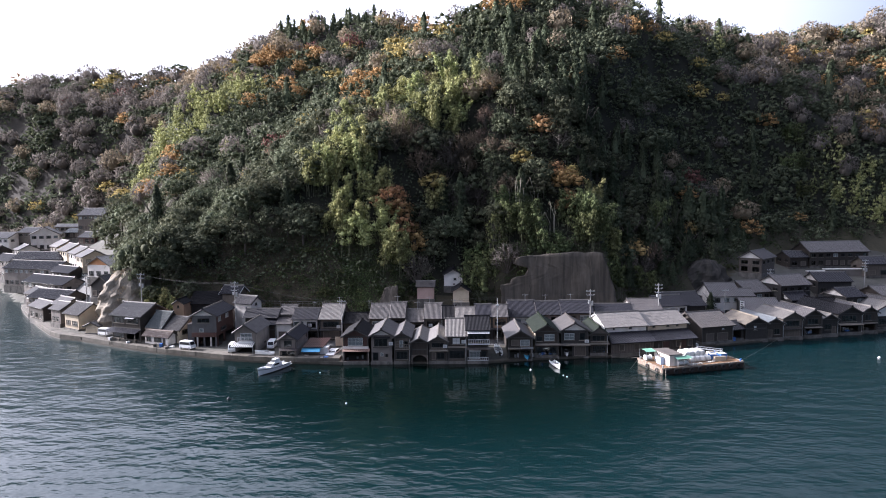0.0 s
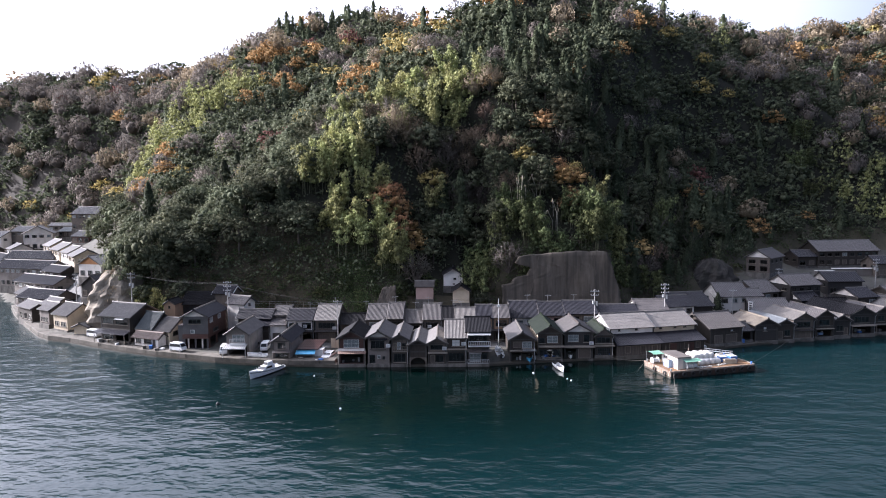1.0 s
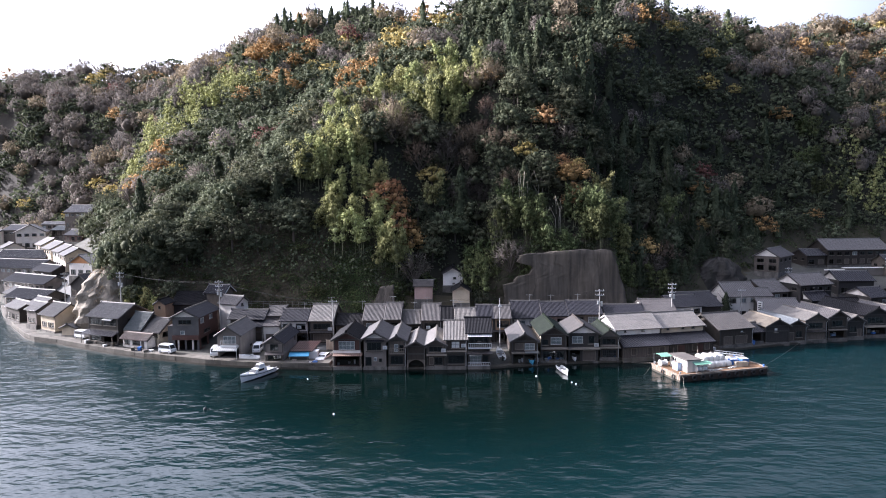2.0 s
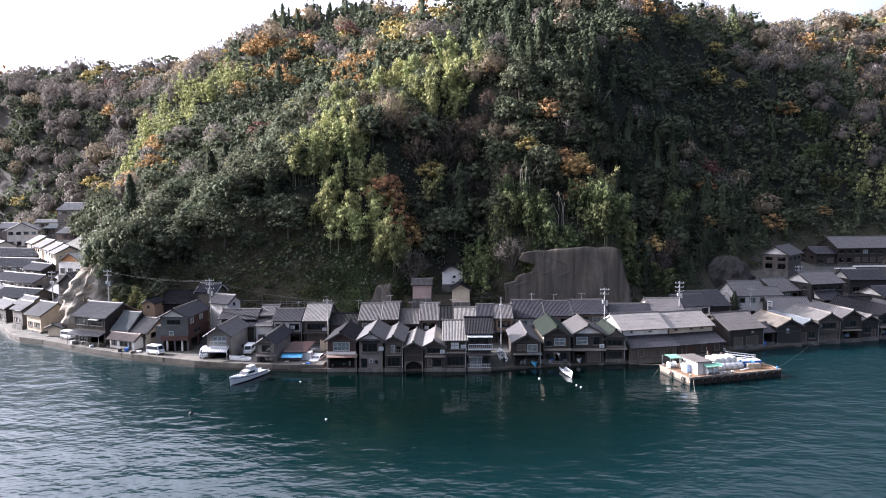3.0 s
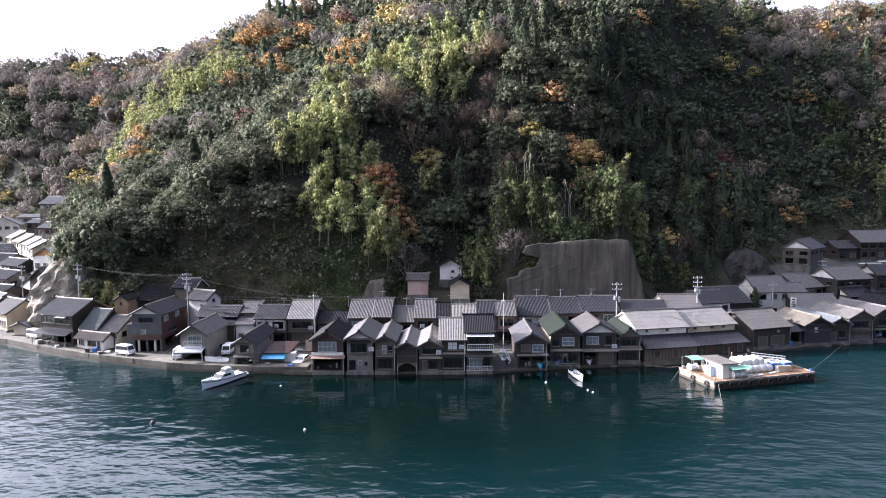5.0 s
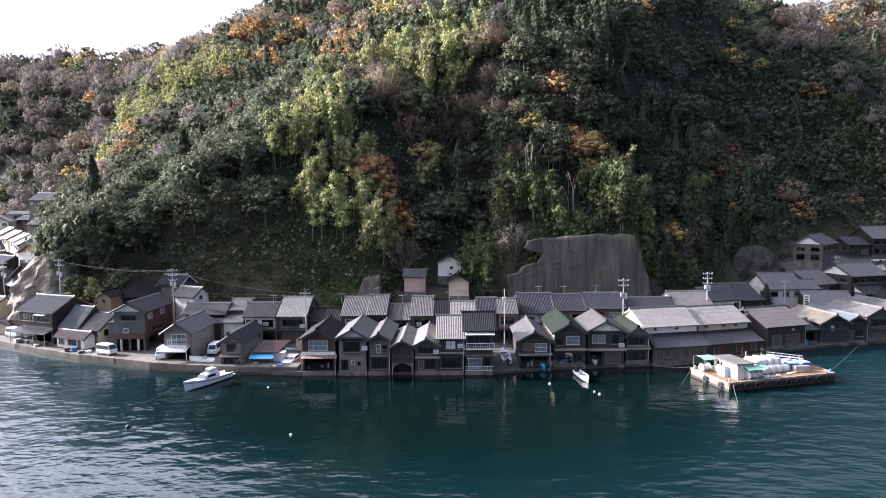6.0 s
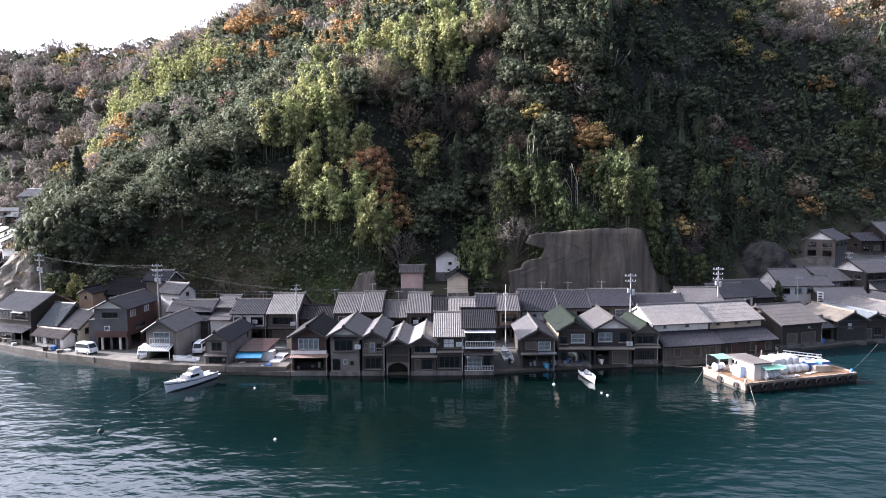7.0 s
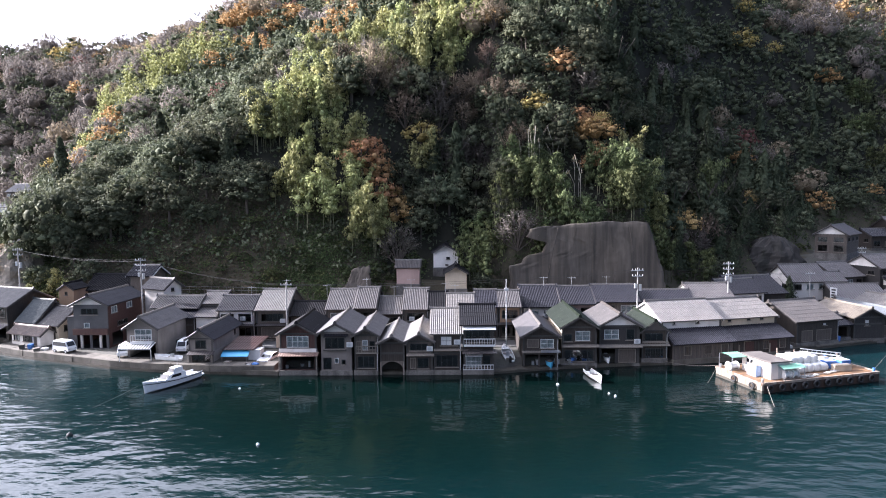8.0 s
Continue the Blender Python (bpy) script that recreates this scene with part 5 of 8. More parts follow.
def low_wall(x, y, length, rot, h, material, label):
    z = land_at(x, y)
    e = thing("garden_wall", pose(x, y, z, 0, 0, rot), label, "wall")
    part("wall_body", Shape().box(-length / 2, length / 2, 0, 0.3, -1.5, h), material, e)
    part("coping", Shape().prism([(-length / 2 - 0.1, -0.25, h), (-length / 2 - 0.1, 0.55, h), (-length / 2 - 0.1, 0.4, h + 0.25), (-length / 2 - 0.1, -0.1, h + 0.25)], (length + 0.2, 0, 0)), WALL["white"], e)


low_wall(122.0, 177.6, 12.5, 0, 2.2, WALL["grey"], "long grey wall with white coping below the hall")
low_wall(112.0, 175.4, 5.4, 0, 2.2, WALL["grey"], "short grey wall with white coping")

# sign board on the storehouse: bars stand for its writing
board = thing("sign_board", pose(76.3, 147.6, 4.4, 0, 0, -62), "white upright sign board with dark writing on the storehouse wall", "sign")
part("panel", Shape().box(-0.62, 0.62, -0.06, 0.06, 0, 2.4), FRAMEWHITE, board)
for k, (bw, bz) in enumerate(((0.4, 1.85), (0.34, 1.3), (0.42, 0.8), (0.36, 0.3))):
    part("writing_bar", Shape().box(-bw, bw, -0.075, -0.06, bz, bz + 0.28), RUBBER, board)


# ---- slope works ----
def sprayed_wall(label, left, right, z0, z1, y0, lean, seed, ragged=0.5):
    """A sprayed concrete slope face; left and right: x as functions of the height share 0..1."""
    rng = np.random.RandomState(seed)
    nx, nz = 40, 34
    s = Shape()
    jl, jr = np.cumsum(rng.normal(scale=ragged * 0.3, size=nz + 1)), rng.normal(scale=ragged * 0.2, size=nz + 1)
    jl -= np.linspace(0, jl[-1], nz + 1)
    tops = np.interp(np.arange(nx + 1), np.arange(0, nx + 1, 4), np.cumsum(rng.normal(scale=0.22, size=len(range(0, nx + 1, 4)))))
    loops = []
    for j in range(nz + 1):
        f = j / nz
        a, b = left(f) + jl[j], right(f) + jr[j]
        row = []
        for i in range(nx + 1):
            u = i / nx
            x = a + (b - a) * u
            z = z0 + (z1 - z0) * f + (tops[i] if j == nz else 0)
            y = y0 + lean * (z - z0) + 0.28 * math.sin(x * 0.55 + 1) * math.sin(z * 0.4) + rng.normal(scale=0.05)
            row.append((x, y, z))
        loops.append(row)
    s.rings(loops, closed=False, caps=False)
    n = len(s.v)
    s.v += [(x, y + 1.6, z) for x, y, z in s.v]
    s.f += [tuple(k + n for k in reversed(q)) for q in s.f]
    w = nx + 1
    for i in range(nx):
        s.f.append((nz * w + i, nz * w + i + 1, nz * w + i + 1 + n, nz * w + i + n))
    for j in range(nz):
        s.f.append((j * w, (j + 1) * w, (j + 1) * w + n, j * w + n))
        s.f.append((j * w + nx, j * w + nx + n, (j + 1) * w + nx + n, (j + 1) * w + nx))
    e = thing("retaining_wall", Matrix.Identity(4), label, "retaining wall", kind="structure")
    part("face", s, SHOTCRETE, e, smooth=True)
    for k in range(1, 6) if right(0) - left(0) > 15 else ():
        u = k / 6
        x0, x1 = left(0) + (right(0) - left(0)) * u, left(1) + (right(1) - left(1)) * u
        part("rib", Shape().tube((x0, y0 - 0.05, z0), (x1, y0 + lean * (z1 - z0) - 0.05, z1 - 0.3), 0.06, n=5), SHOTCRETE, e)
    return e


sprayed_wall("tall grey-brown sprayed concrete retaining wall on the slope", lambda f: float(np.interp(f, [0, 0.57, 0.58, 0.67, 0.7, 0.82, 0.85, 0.88, 0.97, 1], [14.2, 13.7, 16.2, 16.8, 20.0, 21.0, 18.6, 17.0, 17.8, 19.6])),
             lambda f: float(np.interp(f, [0, 0.5, 0.95, 1], [44.0, 42.6, 40.3, 39.6])), 2.0, 19.2, 144.2, 0.07, 3, 0.25)
sprayed_wall("small sloping concrete retaining wall below the bamboo", lambda f: -18.6 + 3.0 * f, lambda f: -11.2 - 1.2 * f, 1.5, 11.4, 138.0, 0.35, 8, 0.4)


def rock_mound(label, x, y, rx, ry, h, seed, material):
    rng = np.random.RandomState(seed)
    s = Shape()
    loops = []
    for j in range(26):
        f = j / 25
        r = (1 - f ** 2.2) ** 0.5 if f < 1 else 0.02
        row = []
        for k in range(56):
            a = k * 2 * math.pi / 56
            ledge = 0.05 * math.sin(f * 34 + 2.0 * math.sin(a * 3 + seed)) + 0.09 * math.sin(a * 5 + 3 * f + seed) + 0.05 * math.sin(a * 11 - 9 * f) + rng.normal(scale=0.018)
            row.append((x + rx * r * math.cos(a) * (1 + ledge), y + ry * r * math.sin(a) * (1 + ledge), -0.5 + (h + 0.5) * f + rng.normal(scale=0.1)))
        loops.append(row)
    s.rings(loops)
    ob = new("rock_face", s.mesh("rock_face", material))
    return tagged(ob, label, "rock", kind="structure")


rock_mound("pale rock outcrop with dry grass at the foot of the hill", -82.6, 147.0, 8.0, 8.0, 16.6, 4, ROCK)
rock_mound("grey rock face below the right slope woods", 76.0, 169.5, 8.6, 4.6, 15.8, 6, DARKROCK)


def fence(x0, y0, x1, y1, n, h):
    e = thing("fence", Matrix.Identity(4), "rusty wire fence with thin posts along the slope", "fence")
    last = None
    for i in range(n + 1):
        x, y = x0 + (x1 - x0) * i / n, y0 + (y1 - y0) * i / n
        z = land_at(x, y)
        part("post", Shape().tube((x, y, z - 0.5), (x, y, z + h), 0.06, n=5), TIMBER, e)
        if last:
            for k in (0.35, 0.7, 0.95):
                part("rail", Shape().tube((last[0], last[1], last[2] + h * k), (x, y, z + h * k), 0.025, n=4), METAL, e)
        last = (x, y, z)


fence(-60.0, 141.5, -49.0, 141.8, 7, 2.4)
fence(-48.5, 141.5, -29.0, 141.0, 14, 2.2)


# ---- poles and wires ----
def utility_pole(x, y, top, arms=2, gear=True, lean=0.0):
    z = land_at(x, y)
    h = top - z
    e = thing("utility_pole", pose(x, y, z, 0, lean, 0), "pale concrete utility pole with cross arms and fittings", "utility pole", "utility poles")
    part("pole", Shape().tube((0, 0, -1), (0, 0, h), 0.14, 0.085, 10), POLE, e, smooth=False)
    for k in range(arms):
        za = h - 0.4 - 0.9 * k
        arm = part("cross_arm", Shape().box(-0.95 + 0.2 * k, 0.95 - 0.2 * k, -0.06, 0.06, za - 0.05, za + 0.05), METAL, e)
        for u in (-0.8, -0.3, 0.3, 0.8):
            part("insulator", Shape().tube((u, 0, za + 0.05), (u, 0, za + 0.3), 0.06, 0.04, 6), FRAMEWHITE, arm)
    if gear:
        tr = Shape().tube((0.42, 0, h - 3.6), (0.42, 0, h - 2.6), 0.22, n=10)
        part("transformer", tr, METAL, e)
        part("meter_box", Shape().box(-0.5, -0.2, -0.12, 0.12, h - 3.2, h - 2.5), FRAMEWHITE, e)
    return Vector((x, y, top))


POLES = [utility_pole(-74.2, 137.2, 16.4, 2), utility_pole(-49.4, 131.8, 14.9, 3), utility_pole(-23.6, 127.0, 11.2, 1, False), utility_pole(32.3, 127.2, 13.1, 2), utility_pole(50.4, 135.4, 13.2, 3),
         utility_pole(72.3, 148.6, 9.8, 1, False), utility_pole(90.3, 160.6, 13.7, 2, False)]
utility_pole(121.0, 167.0, 15.5, 3)
utility_pole(-97.6, 153.0, 14.5, 2)
mast = thing("mast", pose(11.0, 121.5, 0.6), "slender white mast with small lamp beside the slipway", "mast")
part("pole", Shape().tube((0, 0, -1.5), (0, 0, 11.6), 0.1, 0.05, 8), FRAMEWHITE, mast)
part("lamp", Shape().box(-0.32, 0.32, -0.15, 0.15, 9.9, 10.25), FRAMEWHITE, mast)


def wire(a, b, sag, name="wire"):
    s = Shape()
    pts = [a.lerp(b, k / 10) - Vector((0, 0, sag * 4 * (k / 10) * (1 - k / 10))) for k in range(11)]
    s.cable(pts, 0.015)
    ob = new(name, s.mesh(name, RUBBER))
    tagged(ob, "thin dark overhead wire between poles", "wire", "overhead wires")


for a, b in zip(POLES, POLES[1:]):
    if (a - b).length < 60:
        wire(a - Vector((0.6, 0, 0.3)), b - Vector((0.6, 0, 0.3)), 0.7)
        wire(a - Vector((-0.6, 0, 0.5)), b - Vector((-0.6, 0, 0.5)), 0.8)


def aerial(x, y, z):
    e = thing("tv_aerial", pose(x, y, z, 0, 0, (x * 37) % 60 - 30), "thin metal television aerial on a roof ridge", "aerial", "aerials")
    part("mast", Shape().tube((0, 0, -0.4), (0, 0, 1.7), 0.03, n=5), METAL, e)
    part("boom", Shape().tube((-0.7, 0, 1.5), (0.7, 0, 1.5), 0.02, n=4), METAL, e)
    for k in range(5):
        u = -0.6 + 0.3 * k
        part("element", Shape().tube((u, -0.4, 1.5), (u, 0.4, 1.5), 0.014, n=4), METAL, e)


for p in ((-25.0, 132.4, 9.3), (-18.0, 131.5, 8.6), (-11.5, 132.8, 9.4), (-6.8, 131.8, 8.2), (-4.0, 132.4, 9.3), (1.8, 131.5, 8.7), (18.8, 136.0, 9.1), (29.5, 135.4, 9.2), (23.5, 135.4, 9.1), (-30.5, 131.0, 8.4), (3.4, 131.0, 8.5)):
    aerial(*p)


# ---- vehicles ----
def car(label, x, y, z, rot, kind="van", paint=WHITE):
    """A small van or saloon, front towards local -x."""
    e = thing("car", pose(x, y, z, 0, 0, rot), label, "car", "parked cars")
    if kind == "van":
        l, w, h = 3.4, 1.48, 1.85
        prof = [(-1.7, 0.35), (-1.7, 0.75), (-1.52, 1.0), (-1.15, 1.72), (-0.95, 1.85), (1.45, 1.85), (1.66, 1.6), (1.7, 0.9), (1.7, 0.35)]
        glass = [(-1.42, 1.08), (-1.12, 1.66), (1.5, 1.66), (1.55, 1.08)]
        axles = (-1.15, 1.2)
    else:
        l, w, h = 4.4, 1.7, 1.42
        prof = [(-2.2, 0.35), (-2.2, 0.65), (-2.05, 0.8), (-1.05, 0.95), (-0.4, 1.38), (0.9, 1.42), (1.6, 1.02), (2.1, 0.95), (2.2, 0.7), (2.2, 0.35)]
        glass = [(-0.98, 0.98), (-0.4, 1.32), (0.85, 1.35), (1.45, 1.0)]
        axles = (-1.35, 1.35)
    s = Shape()
    loops = []
    for e_ in (-1.0, -0.92, 0.92, 1.0):
        loops.append([(px * (0.985 if abs(e_) == 1 else 1), e_ * w / 2 * (1 - 0.1 * max(0, pz - 1.0)), 0.35 + (pz - 0.35) * (0.98 if abs(e_) == 1 else 1)) for px, pz in prof])
    s.rings(loops)
    body = part("body", s, paint, e)
    for sy in (-1, 1):
        g = Shape().prism([(px, sy * (w / 2 - 0.05 * max(0, pz - 1) * w) + sy * 0.004, pz) for px, pz in glass], (0, sy * 0.012, 0))
        part("side_window", g, TINT, body)
    a, b = (prof[2], prof[3]) if kind == "van" else (prof[3], prof[4])
    ws = Shape().prism([(a[0] - 0.01, -w * 0.4, a[1] + 0.06), (a[0] - 0.01, w * 0.4, a[1] + 0.06), (b[0] - 0.01, w * 0.37, b[1] - 0.05), (b[0] - 0.01, -w * 0.37, b[1] - 0.05)], (-0.012, 0, 0.008))
    part("windscreen", ws, TINT, body)
    for sy in (-1, 1):
        part("headlight", Shape().box(prof[1][0] - 0.015, prof[1][0] + 0.02, sy * w * 0.36 - 0.14, sy * w * 0.36 + 0.14, 0.62, 0.76), METAL, body)
    for ax in axles:
        for sy in (-1, 1):
            tyre = part("wheel", Shape().tube((ax, sy * (w / 2 - 0.16), 0.29), (ax, sy * (w / 2 + 0.01), 0.29), 0.29, n=14), RUBBER, e)
            part("rim", Shape().tube((ax, sy * (w / 2 - 0.05), 0.29), (ax, sy * (w / 2 + 0.025), 0.29), 0.17, n=10), METAL, tyre)


car("small white box van parked on the quay", -56.6, 122.2, 1.32, 160, "van")
car("white saloon parked on the platform", -23.9, 118.4, 0.62, 80, "saloon")
car("white small car under the striped carport", -45.8, 120.0, 1.3, 100, "van")
car("white van parked beside the grey house", -38.2, 122.6, 1.3, 95, "van")
car("white car parked by the long wall", -82.6, 135.6, 1.45, 158, "van", WHITE)


# ---- boats ----
def boat_hull(length, beam, height, bow=0.55):
    """A hull with flared bow, open on top, with thickness."""
    s = Shape()
    outer, inner = [], []
    for k in range(11):
        f = k / 10
        w = beam / 2 * (1 - max(0.0, f - 0.45) ** 2.2 / (0.55 ** 2.2)) * (0.9 + 0.1 * min(1, f * 4))
        w = max(w, 0.03)
        sheer = height * (1 + bow * f ** 2.5)
        keel = -0.25 + 0.3 * max(0, f - 0.7) ** 1.5 * 3
        x = -length / 2 + length * f
        xt = x + (0.25 * length / 8 * f ** 3)
        outer.append([(xt, w, sheer), (x, w * 0.86, 0.15), (x, 0.0, keel), (x, -w * 0.86, 0.15), (xt, -w, sheer)])
        wi = max(w - 0.1, 0.01)
        inner.append([(xt - 0.05, -wi, sheer), (x, -wi * 0.9, 0.45 * height), (x, 0.0, 0.42 * height), (x, wi * 0.9, 0.45 * height), (xt - 0.05, wi, sheer)])
    s.rings([o + i for o, i in zip(outer, inner)])
    return s


def motor_cruiser(x, y, rot):
    e = thing("motor_boat", pose(x, y, 0.05, 0, 0, rot) @ Matrix.Scale(0.87, 4), "white fishing cruiser with stepped cabin moored at the quay", "boat")
    hull = part("hull", boat_hull(9.4, 2.4, 1.0, 0.7), WHITE, e)
    part("rub_rail", Shape().rings([[(-4.7 + 9.4 * f + 0.29 * f ** 3, sy * max(0.03, 1.35 * (1 - max(0, f - 0.45) ** 2.2 / 0.268)) * (0.9 + 0.1 * min(1, 4 * f)) + sy * 0.03, 0.8 * (1 + 0.55 * f ** 2.5) + d) for f in [k / 10 for k in range(11)] for sy in (1,)] for d in (0, 0.1)], closed=False, caps=False), RUBBER, hull)
    part("foredeck", Shape().prism([(0.9, -1.15, 0.86), (3.2, -0.62, 1.1), (4.2, -0.1, 1.3), (4.2, 0.1, 1.3), (3.2, 0.62, 1.1), (0.9, 1.15, 0.86)], (0, 0, 0.08)), WHITE, hull)
    cabin = part("cabin", Shape().rings([[(-1.8, -1.0, 0.5), (1.9, -0.95, 0.5), (1.9, 0.95, 0.5), (-1.8, 1.0, 0.5)], [(-1.8, -0.98, 1.2), (1.7, -0.92, 1.2), (1.7, 0.92, 1.2), (-1.8, 0.98, 1.2)], [(-1.7, -0.85, 1.85), (0.8, -0.78, 1.85), (0.8, 0.78, 1.85), (-1.7, 0.85, 1.85)]]), WHITE, e)
    for sy in (-1, 1):
        part("cabin_window", Shape().prism([(-0.9, sy * 0.965, 1.32), (0.95, sy * 0.9, 1.32), (0.55, sy * 0.86, 1.7), (-0.9, sy * 0.905, 1.7)], (0, sy * 0.02, 0)), TINT, cabin)
    part("windscreen", Shape().prism([(1.64, -0.8, 1.28), (1.64, 0.8, 1.28), (0.95, 0.72, 1.76), (0.95, -0.72, 1.76)], (0.03, 0, 0.03)), TINT, cabin)
    bridge = part("upper_bridge", Shape().rings([[(-1.5, -0.7, 1.86), (0.3, -0.65, 1.86), (0.3, 0.65, 1.86), (-1.5, 0.7, 1.86)], [(-1.4, -0.62, 2.55), (-0.15, -0.55, 2.55), (-0.15, 0.55, 2.55), (-1.4, 0.62, 2.55)]]), WHITE, e)
    part("bridge_window", Shape().prism([(0.27, -0.55, 2.0), (0.27, 0.55, 2.0), (-0.05, 0.5, 2.45), (-0.05, -0.5, 2.45)], (0.03, 0, 0.02)), TINT, bridge)
    part("aerial_mast", Shape().tube((-1.0, 0, 2.5), (-1.0, 0, 4.0), 0.04, 0.02, 5), METAL, bridge)
    part("engine_cover", Shape().box(-3.9, -2.4, -0.6, 0.6, 0.4, 0.95), WHITE, e)
    part("stern_platform", Shape().box(-5.2, -4.7, -1.0, 1.0, 0.35, 0.5), WHITE, e)
    for k in range(5):
        f = 1.0 + k * 0.75
        for sy in (-1, 1):
            wv = 1.25 * (1 - max(0, (f + 4.7) / 9.4 - 0.45) ** 2.2 / 0.268)
            part("rail_post", Shape().tube((f, sy * wv, 1.0), (f, sy * wv, 1.65), 0.02, n=4), METAL, hull)


def skiff(label, x, y, z, rot, length, tone=WHITE, motor=True, tilt=0.0):
    e = thing("small_boat", pose(x, y, z, 0, tilt, rot), label, "boat", "small boats")
    hull = part("hull", boat_hull(length, length * 0.29, 0.6, 0.4), tone, e)
    part("thwart", Shape().box(-0.3, 0.0, -length * 0.13, length * 0.13, 0.42, 0.5), TIMBER, hull)
    part("bow_deck", Shape().prism([(length * 0.2, -length * 0.12, 0.56), (length * 0.45, -0.04, 0.7), (length * 0.45, 0.04, 0.7), (length * 0.2, length * 0.12, 0.56)], (0, 0, 0.05)), tone, hull)
    part("console", Shape().box(-0.9, -0.5, -0.25, 0.25, 0.3, 0.95), METAL, hull)
    if motor:
        part("outboard_motor", Shape().rings([[(-length / 2 - 0.35, -0.15, 0.1), (-length / 2 - 0.02, -0.15, 0.1), (-length / 2 - 0.02, 0.15, 0.1), (-length / 2 - 0.35, 0.15, 0.1)], [(-length / 2 - 0.42, -0.18, 0.75), (-length / 2 - 0.02, -0.18, 0.75), (-length / 2 - 0.02, 0.18, 0.75), (-length / 2 - 0.42, 0.18, 0.75)], [(-length / 2 - 0.34, -0.12, 1.0), (-length / 2 - 0.08, -0.12, 1.0), (-length / 2 - 0.08, 0.12, 1.0), (-length / 2 - 0.34, 0.12, 1.0)]]), RUBBER, e)


motor_cruiser(-34.0, 109.6, 245)
skiff("small white open motor boat moored off the boat houses", 21.85, 111.8, 0.02, 278, 4.9)
skiff("grey open boat hauled up on the slipway", 10.9, 119.4, 1.15, 94, 5.6, FRAMEWHITE, True, -5.7)
skiff("old white rowing boat lying on the quay", -38.2, 117.2, 1.32, 168, 4.2, WHITE, False)
skiff("small boat inside the open boat bay", 16.8, 117.6, 0.3, 268, 4.4, SKYBLUE, False)
skiff("white dinghy inside the boat bay", 25.4, 119.2, 0.42, 265, 3.6, WHITE, False)
skiff("long white boat moored by the far shore", -140.0, 171.0, 0.02, 182, 6.0)


def buoy(label, x, y, r, m):
    s = Shape()
    s.rings([[(r * math.cos(a) * q, r * math.sin(a) * q, zz * r) for a in [k * math.pi / 5 for k in range(10)]] for q, zz in ((0.35, -0.8), (0.85, -0.4), (1, 0.1), (0.8, 0.65), (0.35, 0.95), (0.15, 1.25))])
    tagged(new("buoy", s.mesh("buoy", m, True)), label, "buoy", "mooring buoys").matrix_world = pose(x, y, 0.02)


for x, y, r, m, word in ((16.5, 108.9, 0.2, WHITE, "white"), (22.1, 105.2, 0.15, WHITE, "white"), (22.6, 104.2, 0.17, WHITE, "white"), (-16.2, 90.0, 0.17, WHITE, "white"), (-36.4, 92.4, 0.32, RUBBER, "black"), (89.3, 116.6, 0.3, WHITE, "white"), (-24.4, 107.7, 0.16, WHITE, "white")):
    buoy(word + " round mooring buoy floating on the bay", x, y, r, m)


def rope(a, b, sag):
    s = Shape()
    a, b = Vector(a), Vector(b)
    pts = [a.lerp(b, k / 8) - Vector((0, 0, sag * 4 * (k / 8) * (1 - k / 8))) for k in range(9)]
    s.cable(pts, 0.025)
    tagged(new("mooring_rope", s.mesh("mooring_rope", TIMBER)), "pale mooring rope running down to the water", "rope", "mooring ropes")


rope((-36.0, 104.9, 1.3), (-39.5, 100.5, -0.1), 0.1)
rope((-32.2, 114.0, 0.6), (-31.6, 115.3, 0.9), 0.05)
rope((38.6, 112.8, 1.2), (35.6, 109.0, -0.1), 0.1)
rope((38.6, 113.4, 1.2), (33.5, 118.0, 0.6), 0.3)
rope((58.6, 111.4, 1.2), (77.0, 131.4, 0.9), 0.2)
rope((41.2, 105.2, 1.2), (39.5, 100.0, -0.1), 0.1)


